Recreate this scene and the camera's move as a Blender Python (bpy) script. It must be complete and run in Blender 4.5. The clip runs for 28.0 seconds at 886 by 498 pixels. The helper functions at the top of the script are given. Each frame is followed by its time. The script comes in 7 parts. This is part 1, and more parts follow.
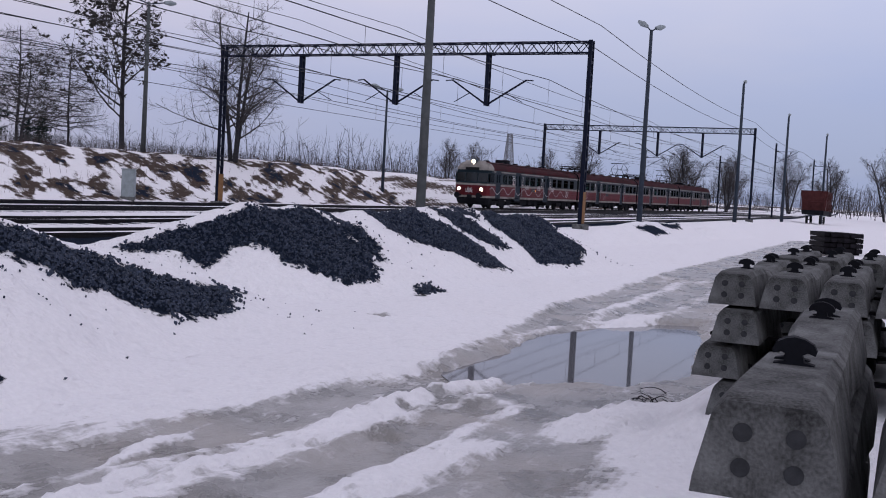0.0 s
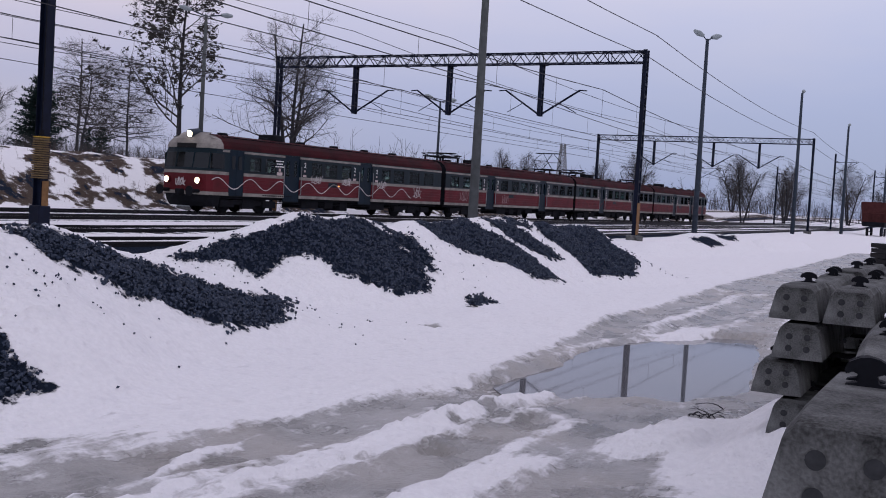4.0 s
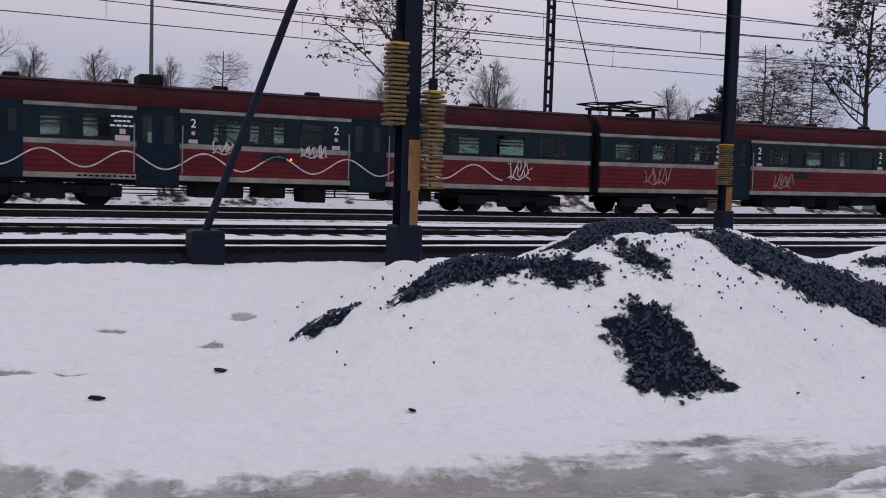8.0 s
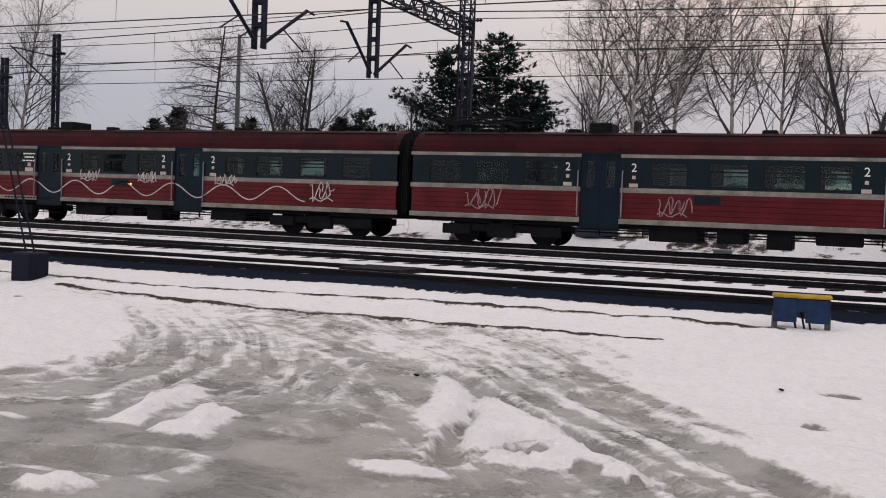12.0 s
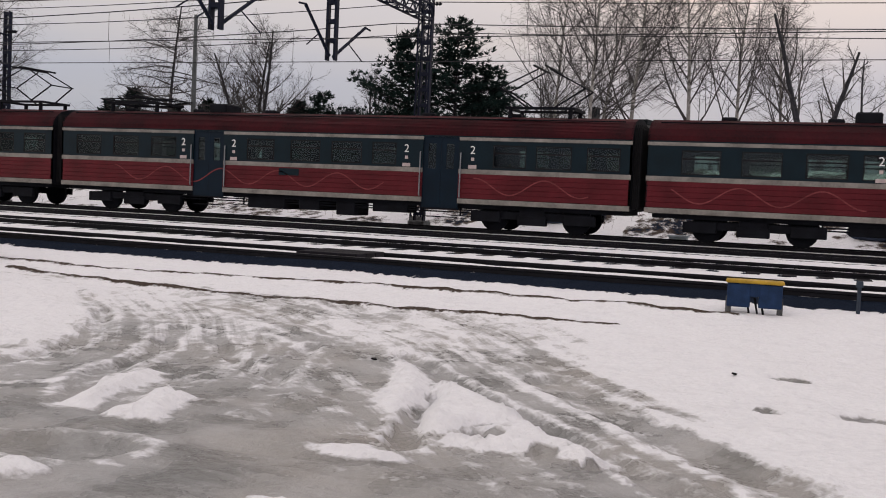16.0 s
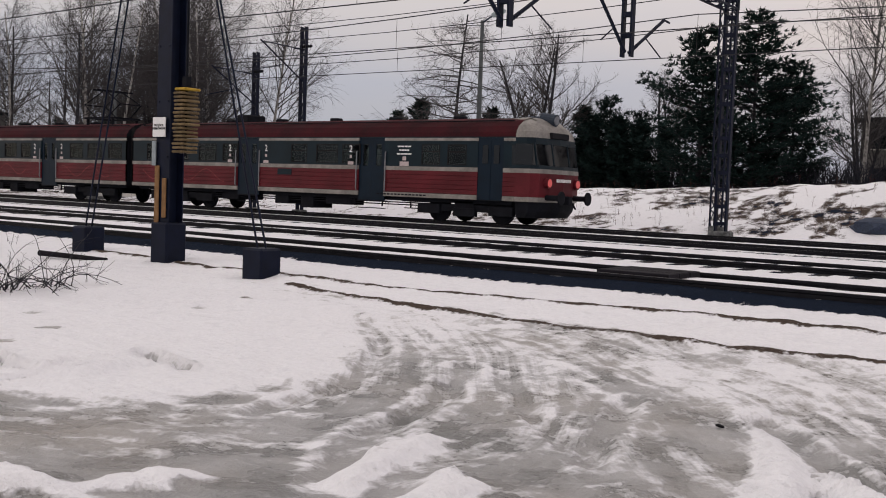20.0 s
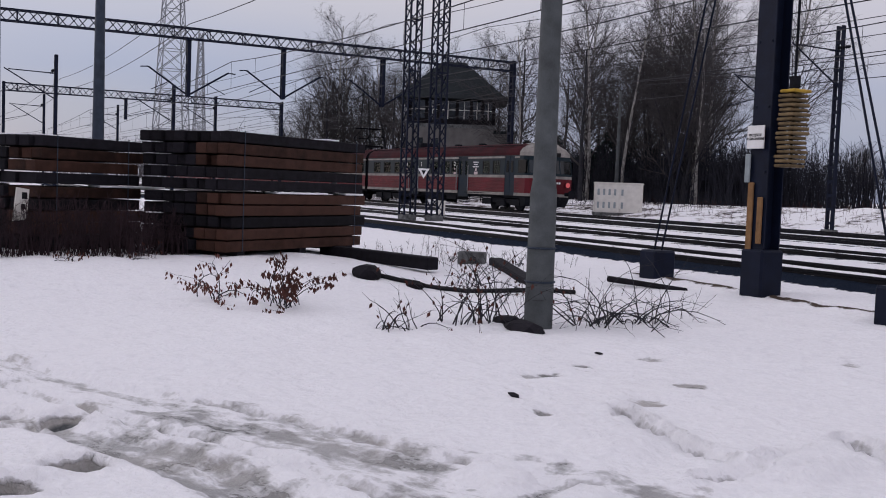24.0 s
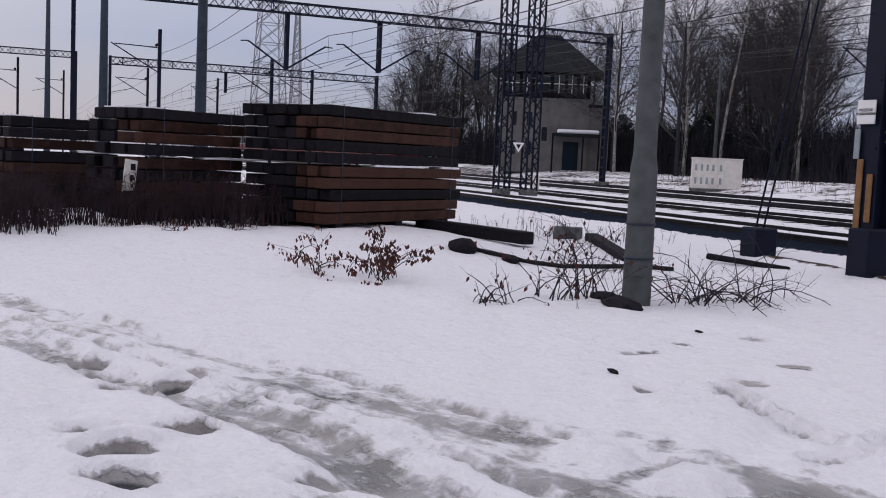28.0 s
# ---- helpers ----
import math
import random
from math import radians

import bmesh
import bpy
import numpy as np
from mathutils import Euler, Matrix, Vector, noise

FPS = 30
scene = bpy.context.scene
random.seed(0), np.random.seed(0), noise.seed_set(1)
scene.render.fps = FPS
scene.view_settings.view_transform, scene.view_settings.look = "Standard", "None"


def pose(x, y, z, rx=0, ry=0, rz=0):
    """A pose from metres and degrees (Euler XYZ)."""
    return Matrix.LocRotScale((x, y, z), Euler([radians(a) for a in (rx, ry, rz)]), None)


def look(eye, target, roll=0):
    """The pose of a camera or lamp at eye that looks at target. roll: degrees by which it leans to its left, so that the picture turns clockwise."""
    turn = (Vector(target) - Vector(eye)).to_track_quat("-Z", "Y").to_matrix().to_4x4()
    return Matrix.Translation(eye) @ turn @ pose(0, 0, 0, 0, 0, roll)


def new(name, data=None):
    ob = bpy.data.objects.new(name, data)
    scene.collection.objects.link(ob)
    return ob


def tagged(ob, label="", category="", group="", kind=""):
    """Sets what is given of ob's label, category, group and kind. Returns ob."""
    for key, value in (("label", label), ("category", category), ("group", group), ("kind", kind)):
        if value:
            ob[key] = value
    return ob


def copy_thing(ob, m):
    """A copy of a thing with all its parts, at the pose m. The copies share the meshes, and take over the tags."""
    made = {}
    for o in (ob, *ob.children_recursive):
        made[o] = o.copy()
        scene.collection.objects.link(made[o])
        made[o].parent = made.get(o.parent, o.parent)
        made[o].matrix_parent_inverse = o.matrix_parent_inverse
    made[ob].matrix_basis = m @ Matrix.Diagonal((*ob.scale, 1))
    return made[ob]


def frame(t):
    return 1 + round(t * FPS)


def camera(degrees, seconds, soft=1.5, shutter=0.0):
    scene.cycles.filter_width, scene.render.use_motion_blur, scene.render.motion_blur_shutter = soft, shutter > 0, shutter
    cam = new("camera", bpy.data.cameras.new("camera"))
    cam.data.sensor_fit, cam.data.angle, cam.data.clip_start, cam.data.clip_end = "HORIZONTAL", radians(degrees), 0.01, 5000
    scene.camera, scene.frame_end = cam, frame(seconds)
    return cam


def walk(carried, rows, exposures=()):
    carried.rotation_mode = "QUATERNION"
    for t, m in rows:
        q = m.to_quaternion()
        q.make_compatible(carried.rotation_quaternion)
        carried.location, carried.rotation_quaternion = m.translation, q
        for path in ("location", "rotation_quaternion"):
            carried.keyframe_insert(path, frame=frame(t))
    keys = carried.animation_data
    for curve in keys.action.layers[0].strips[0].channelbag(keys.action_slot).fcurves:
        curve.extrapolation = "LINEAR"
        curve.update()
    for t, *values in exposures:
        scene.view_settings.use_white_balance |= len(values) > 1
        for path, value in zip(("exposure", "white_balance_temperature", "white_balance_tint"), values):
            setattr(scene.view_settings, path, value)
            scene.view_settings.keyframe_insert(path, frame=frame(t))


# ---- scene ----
cam = camera(47.1, 28.0, 1.0)
PATH = [
    (0, (-0.091, -0.041, 1.6), (1.733, 0.772, 1.502), 3.2),
    (0.5, (-0.146, -0.066, 1.6), (1.674, 0.757, 1.491), 3.4),
    (1, (-0.181, -0.085, 1.6), (1.627, 0.764, 1.51), 3.5),
    (1.5, (-0.126, -0.06, 1.6), (1.678, 0.798, 1.509), 3.4),
    (2, (0.0, 0.0, 1.6), (1.812, 0.84, 1.497), 3.4),
    (2.5, (0.0, 0.0, 1.6), (1.803, 0.861, 1.515), 3.2),
    (3, (0.0, 0.0, 1.6), (1.795, 0.877, 1.503), 3.3),
    (3.5, (0.0, 0.0, 1.6), (1.786, 0.896, 1.51), 3.3),
    (5.5, (0.0, 0.0, 1.6), (1.768, 0.931, 1.511), 3.5),
    (6, (0.0, 0.0, 1.6), (1.759, 0.947, 1.502), 3.4),
    (6.5, (0.0, 0.0, 1.6), (1.758, 0.946, 1.488), 3.4),
    (7, (0.0, 0.0, 1.6), (1.651, 1.123, 1.484), 2.8),
    (7.2, (0.0, 0.0, 1.6), (1.548, 1.26, 1.473), 2.4),
    (7.4, (0.0, 0.0, 1.6), (1.4, 1.421, 1.455), 1.9),
    (7.5, (0.0, 0.0, 1.6), (1.345, 1.474, 1.461), 1.1),
    (7.6, (0.0, 0.0, 1.6), (1.291, 1.521, 1.454), 1.7),
    (7.8, (0.0, 0.0, 1.6), (1.124, 1.648, 1.456), 1.5),
    (8, (0.0, 0.0, 1.6), (0.872, 1.795, 1.465), 1.8),
    (8.2, (0.0, 0.0, 1.6), (0.634, 1.891, 1.456), 1.8),
    (8.4, (0.0, 0.0, 1.6), (0.391, 1.954, 1.434), 2.4),
    (8.6, (0.0, 0.0, 1.6), (0.111, 1.99, 1.438), 3.2),
    (9, (0.0, 0.0, 1.6), (-0.195, 1.987, 1.477), 1.9),
    (9.5, (0.0, 0.0, 1.6), (-0.455, 1.945, 1.495), 2.2),
    (10, (0.0, 0.0, 1.6), (-0.633, 1.894, 1.496), 3.0),
    (10.5, (0.0, 0.0, 1.6), (-0.793, 1.834, 1.506), 2.4),
    (11, (0.0, 0.0, 1.6), (-0.774, 1.843, 1.529), 2.5),
    (11.5, (0.0, 0.0, 1.6), (-0.779, 1.841, 1.526), 2.2),
    (13.5, (0.0, 0.0, 1.6), (-0.778, 1.84, 1.508), 2.1),
    (14, (0.0, 0.0, 1.6), (-0.75, 1.851, 1.499), 2.2),
    (14.5, (0.0, 0.0, 1.6), (-0.729, 1.859, 1.487), 2.3),
    (15, (0.0, 0.0, 1.6), (-0.715, 1.864, 1.49), 2.5),
    (15.5, (0.0, 0.0, 1.6), (-0.713, 1.866, 1.5), 2.7),
    (16, (0.0, 0.0, 1.6), (-0.701, 1.87, 1.493), 2.6),
    (16.5, (0.0, 0.0, 1.6), (-0.694, 1.873, 1.493), 2.4),
    (17, (0.0, 0.0, 1.6), (-0.699, 1.87, 1.485), 2.3),
    (17.5, (0.0, 0.0, 1.6), (-0.68, 1.877, 1.478), 2.4),
    (18, (0.0, 0.0, 1.6), (-0.661, 1.884, 1.481), 2.4),
    (18.5, (0.0, 0.0, 1.6), (-0.661, 1.883, 1.472), 2.4),
    (19, (-0.100, 0.050, 1.600), (-0.920, 1.871, 1.496), 2.16),
    (19.5, (-0.750, 1.200, 1.600), (-1.729, 2.939, 1.466), 2.11),
    (20, (-1.350, 1.850, 1.600), (-2.531, 3.460, 1.486), 2.13),
    (20.5, (-2.050, 2.300, 1.600), (-3.374, 3.792, 1.457), 2.25),
    (21, (-2.850, 2.420, 1.600), (-4.287, 3.802, 1.444), 3.13),
    (21.5, (-3.400, 2.500, 1.600), (-4.993, 3.704, 1.480), 2.19),
    (22, (-3.800, 2.550, 1.600), (-5.453, 3.666, 1.447), 3.10),
    (22.5, (-4.100, 2.600, 1.600), (-5.798, 3.645, 1.440), 2.48),
    (24.5, (-4.400, 2.100, 1.600), (-6.185, 2.991, 1.463), 2.47),
    (25, (-4.400, 2.100, 1.600), (-6.197, 2.959, 1.425), 2.44),
    (25.5, (-4.400, 2.100, 1.600), (-6.215, 2.924, 1.439), 2.52),
    (26, (-4.400, 2.100, 1.600), (-6.227, 2.900, 1.448), 2.70),
    (26.5, (-4.400, 2.100, 1.600), (-6.231, 2.889, 1.441), 2.49),
    (27, (-4.400, 2.100, 1.600), (-6.229, 2.890, 1.425), 2.59),
    (27.5, (-4.400, 2.100, 1.600), (-6.239, 2.864, 1.418), 2.59),
    (28, (-4.400, 2.100, 1.600), (-6.242, 2.857, 1.422), 2.59),
]
walk(cam, [(t, look(eye, target, roll)) for t, eye, target, roll in PATH], [(0, -0.20, 6000, 16), (7, -0.23, 6020, 18), (8, -0.17, 6220, 12), (9, -0.09, 6560, 8), (10, 0.04, 6950, 8), (14, 0.06, 7100, 8), (20, 0.06, 7100, 8), (21, 0.04, 6900, 7), (22.5, -0.02, 6600, 9), (24.5, -0.04, 6250, 12), (28, -0.04, 6250, 12)])

# ---------------------------------------------------------------- light
world = bpy.data.worlds.new("overcast_sky")
scene.world = world
world.use_nodes = True
wn, wl = world.node_tree.nodes, world.node_tree.links
wn.clear()
w_out = wn.new("ShaderNodeOutputWorld")
w_bg = wn.new("ShaderNodeBackground")
w_sky = wn.new("ShaderNodeTexSky")
w_sky.sky_type, w_sky.sun_disc = "NISHITA", False
w_sky.sun_elevation, w_sky.sun_rotation = radians(14), radians(250)
w_tc = wn.new("ShaderNodeTexCoord")
w_sep = wn.new("ShaderNodeSeparateXYZ")
wl.new(w_tc.outputs["Generated"], w_sep.inputs[0])
w_ramp = wn.new("ShaderNodeValToRGB")
w_ramp.color_ramp.elements[0].position, w_ramp.color_ramp.elements[0].color = 0.0, (0.47, 0.50, 0.62, 1)
w_ramp.color_ramp.elements[1].position, w_ramp.color_ramp.elements[1].color = 0.21, (0.97, 0.885, 0.88, 1)
w_el = w_ramp.color_ramp.elements.new(0.10)
w_el.color = (0.60, 0.615, 0.735, 1)
w_el = w_ramp.color_ramp.elements.new(0.6)
w_el.color = (1.12, 1.10, 1.16, 1)
wl.new(w_sep.outputs["Z"], w_ramp.inputs[0])
w_map = wn.new("ShaderNodeMapping")
w_map.inputs["Scale"].default_value = (1.2, 1.2, 5.0)
wl.new(w_tc.outputs["Generated"], w_map.inputs[0])
w_noise = wn.new("ShaderNodeTexNoise")
w_noise.inputs["Scale"].default_value, w_noise.inputs["Detail"].default_value = 1.6, 5
wl.new(w_map.outputs[0], w_noise.inputs["Vector"])
w_cl = wn.new("ShaderNodeValToRGB")
w_cl.color_ramp.elements[0].position, w_cl.color_ramp.elements[0].color = 0.38, (0.90, 0.93, 1.0, 1)
w_cl.color_ramp.elements[1].position, w_cl.color_ramp.elements[1].color = 0.62, (1.03, 1.0, 0.98, 1)
wl.new(w_noise.outputs["Fac"], w_cl.inputs[0])
w_mul = wn.new("ShaderNodeMix")
w_mul.data_type, w_mul.blend_type = "RGBA", "MULTIPLY"
w_mul.inputs["Factor"].default_value = 1.0
wl.new(w_ramp.outputs[0], w_mul.inputs["A"])
wl.new(w_cl.outputs[0], w_mul.inputs["B"])
w_skm = wn.new("ShaderNodeMix")
w_skm.data_type, w_skm.blend_type = "RGBA", "MIX"
w_skm.inputs["Factor"].default_value = 0.9
w_sks = wn.new("ShaderNodeMix")
w_sks.data_type, w_sks.blend_type = "RGBA", "MULTIPLY"
w_sks.inputs["Factor"].default_value = 1.0
w_sks.inputs["B"].default_value = (0.1, 0.1, 0.1, 1)
wl.new(w_sky.outputs[0], w_sks.inputs["A"])
wl.new(w_sks.outputs["Result"], w_skm.inputs["A"])
w_turn = wn.new("ShaderNodeMath")
w_turn.operation = "MULTIPLY_ADD"
w_turn.inputs[1].default_value, w_turn.inputs[2].default_value = 0.5, 0.5
wl.new(w_sep.outputs["X"], w_turn.inputs[0])
w_side = wn.new("ShaderNodeValToRGB")
w_side.color_ramp.elements[0].position, w_side.color_ramp.elements[0].color = 0.0, (0.74, 0.785, 0.85, 1)
w_side.color_ramp.elements[1].position, w_side.color_ramp.elements[1].color = 1.0, (0.84, 0.93, 1.06, 1)
for w_at, w_col in ((0.25, (0.88, 0.88, 0.89, 1)), (0.5, (1.0, 0.96, 0.95, 1)), (0.84, (1.12, 1.05, 1.03, 1))):
    w_el = w_side.color_ramp.elements.new(w_at)
    w_el.color = w_col
wl.new(w_turn.outputs[0], w_side.inputs[0])
w_dim = wn.new("ShaderNodeMix")
w_dim.data_type, w_dim.blend_type = "RGBA", "MULTIPLY"
w_dim.inputs["Factor"].default_value = 1.0
wl.new(w_mul.outputs["Result"], w_dim.inputs["A"])
wl.new(w_side.outputs[0], w_dim.inputs["B"])
wl.new(w_dim.outputs["Result"], w_skm.inputs["B"])
wl.new(w_skm.outputs["Result"], w_bg.inputs["Color"])
w_bg.inputs["Strength"].default_value = 0.92
wl.new(w_bg.outputs[0], w_out.inputs[0])

sun = new("sun", bpy.data.lights.new("sun", "SUN"))
sun.data.energy, sun.data.angle, sun.data.color = 0.5, radians(25), (1.0, 0.93, 0.88)
sun.matrix_world = look((-40, -20, 22), (0, 10, 0))

# ---------------------------------------------------------------- materials


def material(name, colour, rough=0.8, metal=0.0, vary=0.25, scale=6.0, bump=0.2, fine=60.0, second=None, spec=0.14, rand=0.0):
    m = bpy.data.materials.new(name)
    m.use_nodes = True
    n, l = m.node_tree.nodes, m.node_tree.links
    b = n["Principled BSDF"]
    b.inputs["Roughness"].default_value, b.inputs["Metallic"].default_value = rough, metal
    b.inputs["Specular IOR Level"].default_value = spec
    tc = n.new("ShaderNodeTexCoord")
    big = n.new("ShaderNodeTexNoise")
    big.inputs["Scale"].default_value, big.inputs["Detail"].default_value = scale, 6
    l.new(tc.outputs["Object"], big.inputs["Vector"])
    small = n.new("ShaderNodeTexNoise")
    small.inputs["Scale"].default_value, small.inputs["Detail"].default_value = fine, 3
    l.new(tc.outputs["Object"], small.inputs["Vector"])
    ramp = n.new("ShaderNodeValToRGB")
    dark = second or tuple(c * (1 - vary) for c in colour)
    light = tuple(min(1, c * (1 + 0.5 * vary)) for c in colour)
    ramp.color_ramp.elements[0].position, ramp.color_ramp.elements[0].color = 0.32, (*dark, 1)
    ramp.color_ramp.elements[1].position, ramp.color_ramp.elements[1].color = 0.68, (*light, 1)
    mix = n.new("ShaderNodeMath")
    mix.operation = "MULTIPLY_ADD"
    mix.inputs[1].default_value, mix.inputs[2].default_value = 0.7, 0.0
    l.new(big.outputs["Fac"], mix.inputs[0])
    add = n.new("ShaderNodeMath")
    add.operation = "MULTIPLY_ADD"
    add.inputs[1].default_value = 0.3
    l.new(small.outputs["Fac"], add.inputs[0])
    l.new(mix.outputs[0], add.inputs[2])
    src = add.outputs[0]
    if rand:
        oi = n.new("ShaderNodeObjectInfo")
        sh = n.new("ShaderNodeMath")
        sh.operation = "MULTIPLY_ADD"
        sh.inputs[1].default_value, sh.inputs[2].default_value = rand, -rand / 2
        l.new(oi.outputs["Random"], sh.inputs[0])
        s2 = n.new("ShaderNodeMath")
        s2.operation = "ADD"
        l.new(src, s2.inputs[0])
        l.new(sh.outputs[0], s2.inputs[1])
        src = s2.outputs[0]
    l.new(src, ramp.inputs[0])
    l.new(ramp.outputs[0], b.inputs["Base Color"])
    if bump:
        bp = n.new("ShaderNodeBump")
        bp.inputs["Strength"].default_value, bp.inputs["Distance"].default_value = bump, 0.02
        l.new(add.outputs[0], bp.inputs["Height"])
        l.new(bp.outputs[0], b.inputs["Normal"])
    return m


def glow(name, colour, strength):
    m = bpy.data.materials.new(name)
    m.use_nodes = True
    b = m.node_tree.nodes["Principled BSDF"]
    b.inputs["Base Color"].default_value = (*colour, 1)
    b.inputs["Emission Color"].default_value, b.inputs["Emission Strength"].default_value = (*colour, 1), strength
    return m


def glass(name, tint, clear):
    m = bpy.data.materials.new(name)
    m.use_nodes = True
    n, l = m.node_tree.nodes, m.node_tree.links
    out = n["Material Output"]
    n.remove(n["Principled BSDF"])
    tr, gl, mx = n.new("ShaderNodeBsdfTransparent"), n.new("ShaderNodeBsdfGlossy"), n.new("ShaderNodeMixShader")
    tr.inputs[0].default_value = (*tint, 1)
    gl.inputs["Roughness"].default_value = 0.08
    gl.inputs[0].default_value = (0.75, 0.8, 0.85, 1)
    mx.inputs[0].default_value = 1 - clear
    l.new(tr.outputs[0], mx.inputs[1])
    l.new(gl.outputs[0], mx.inputs[2])
    l.new(mx.outputs[0], out.inputs[0])
    return m


M_red = material("faded_red_paint", (0.092, 0.0095, 0.015), 0.5, spec=0.15, vary=0.35, scale=1.2, fine=18, bump=0.05)
M_roof = material("dull_red_roof", (0.088, 0.011, 0.017), 0.7, vary=0.5, scale=0.8, fine=12, bump=0.1, second=(0.036, 0.010, 0.014))
M_green = material("dark_green_paint", (0.003, 0.012, 0.019), 0.42, spec=0.14, vary=0.3, scale=1.5, fine=20, bump=0.04)
M_door = material("door_green_paint", (0.003, 0.011, 0.022), 0.45, spec=0.12, vary=0.3, scale=2, fine=25, bump=0.04)
M_cream = material("dirty_cream_paint", (0.23, 0.215, 0.20), 0.55, vary=0.45, scale=2.0, fine=15, bump=0.05)
M_under = material("sooty_underframe", (0.007, 0.008, 0.012), 0.85, vary=0.5, scale=3, bump=0.3)
M_rubber = material("black_rubber", (0.012, 0.012, 0.014), 0.8, bump=0.1)
M_white = material("white_marking", (0.72, 0.72, 0.72), 0.6, vary=0.15, bump=0.0)
M_graffiti = material("chalky_spray_paint", (0.50, 0.47, 0.48), 0.7, vary=0.4, scale=4, fine=30, bump=0.0)
M_graffiti_worn = material("half_washed_spray_paint", (0.30, 0.21, 0.22), 0.7, vary=0.5, scale=4, fine=30, bump=0.0)
M_graffiti_faint = material("washed_out_spray_paint", (0.19, 0.045, 0.05), 0.7, vary=0.4, scale=4, fine=30, bump=0.0)
M_steel_blue = material("dark_blue_mast_paint", (0.004, 0.007, 0.020), 0.6, vary=0.4, scale=4, bump=0.1)
M_wire = material("weathered_copper_wire", (0.03, 0.03, 0.035), 0.6, bump=0.0)
M_rail = material("rusty_rail", (0.010, 0.010, 0.014), 0.5, metal=0.2, vary=0.5, scale=8, bump=0.2)
M_timber = material("creosoted_timber", (0.010, 0.009, 0.0125), 0.85, vary=0.6, scale=7, fine=70, bump=0.5, rand=0.35)
M_timber_new = material("brown_stained_timber", (0.042, 0.020, 0.0145), 0.8, vary=0.6, scale=5, fine=60, bump=0.4, rand=0.4)
M_concrete = material("grey_concrete", (0.118, 0.122, 0.124), 0.85, vary=0.8, scale=7, fine=110, bump=0.9)
M_plug = material("dark_mortar", (0.034, 0.036, 0.040), 0.9, vary=0.3, scale=30, bump=0.3)
M_concrete_pole = material("weathered_concrete_pole", (0.080, 0.088, 0.092), 0.85, vary=0.35, scale=5, fine=80, bump=0.4)
M_ballast = material("dark_ballast", (0.020, 0.025, 0.036), 0.9, vary=0.7, scale=16, fine=45, bump=1.0)
M_stone = material("crushed_basalt", (0.024, 0.036, 0.066), 0.6, spec=0.3, vary=0.5, scale=20, bump=0.4)
M_bark = material("dark_bark", (0.034, 0.034, 0.040), 0.9, vary=0.5, scale=8, bump=0.4)
M_birch = material("birch_bark", (0.30, 0.29, 0.28), 0.8, vary=0.8, scale=5, bump=0.3, second=(0.06, 0.055, 0.05))
M_twig = material("bare_twigs", (0.060, 0.056, 0.058), 0.9, vary=0.4, scale=3, bump=0.0)
M_needles = material("conifer_needles", (0.014, 0.032, 0.029), 0.85, vary=0.6, scale=2, fine=20, bump=0.3)
M_leaf = material("withered_leaves", (0.085, 0.034, 0.027), 0.85, vary=0.5, scale=5, bump=0.1, rand=0.3)
M_leaf_dark = material("clinging_dry_leaves", (0.035, 0.032, 0.030), 0.85, vary=0.5, scale=5, bump=0.0)
M_yellow = material("chipped_yellow_paint", (0.40, 0.25, 0.035), 0.6, vary=0.4, scale=8, bump=0.1)
M_weight = material("tarnished_cast_weight", (0.15, 0.105, 0.055), 0.65, vary=0.5, scale=10, bump=0.2, rand=0.2)
M_orange = material("faded_orange_band", (0.20, 0.11, 0.05), 0.7, vary=0.4, scale=6, bump=0.1)
M_bluebox = material("dark_blue_cabinet_paint", (0.012, 0.032, 0.085), 0.6, vary=0.4, scale=8, bump=0.1)
M_grey_box = material("grey_cabinet_paint", (0.26, 0.30, 0.32), 0.6, vary=0.25, scale=5, bump=0.05)
M_white_box = material("off_white_sheet_metal", (0.62, 0.60, 0.56), 0.6, vary=0.15, scale=4, bump=0.05)
M_plaster = material("grey_render", (0.135, 0.13, 0.128), 0.9, vary=0.35, scale=1.5, fine=40, bump=0.3)
M_rooftile = material("dark_roofing_felt", (0.014, 0.018, 0.021), 0.85, vary=0.4, scale=3, bump=0.4)
M_wagon = material("oxide_red_wagon", (0.060, 0.018, 0.018), 0.75, vary=0.5, scale=2, bump=0.2)
M_chrome = material("dull_bright_steel", (0.22, 0.23, 0.25), 0.5, metal=0.5, vary=0.3, scale=5, bump=0.05)
M_galv = material("weathered_galvanised_steel", (0.035, 0.046, 0.065), 0.6, metal=0.1, vary=0.3, scale=5, bump=0.05)
M_far_wood = material("far_bare_wood", (0.055, 0.052, 0.056), 0.95, vary=0.4, scale=0.8, fine=4, bump=0.0)
# undergrowth stems: the wood's inner shade is put into this darker colour
M_wood_shaded = material("shaded_undergrowth", (0.020, 0.021, 0.029), 0.95, vary=0.5, scale=0.8, fine=4, bump=0.0)
M_bramble = material("dark_bramble_stems", (0.032, 0.020, 0.024), 0.9, vary=0.5, scale=3, bump=0.0)
M_notice = material("faded_notice_sticker", (0.46, 0.38, 0.38), 0.6, vary=0.2, bump=0.0)
M_glass = glass("carriage_glass", (0.60, 0.68, 0.65), 0.965)
M_cabglass = glass("cab_glass", (0.10, 0.13, 0.15), 0.95)
M_lamp = glow("warm_headlamp", (1.0, 0.80, 0.50), 9.0)
M_tail = glow("red_tail_lamp", (0.60, 0.10, 0.10), 0.25)
M_amber = glow("amber_side_lamp", (1.0, 0.30, 0.03), 3.0)
M_seat = material("dark_carriage_interior", (0.03, 0.03, 0.032), 0.9, bump=0.0)


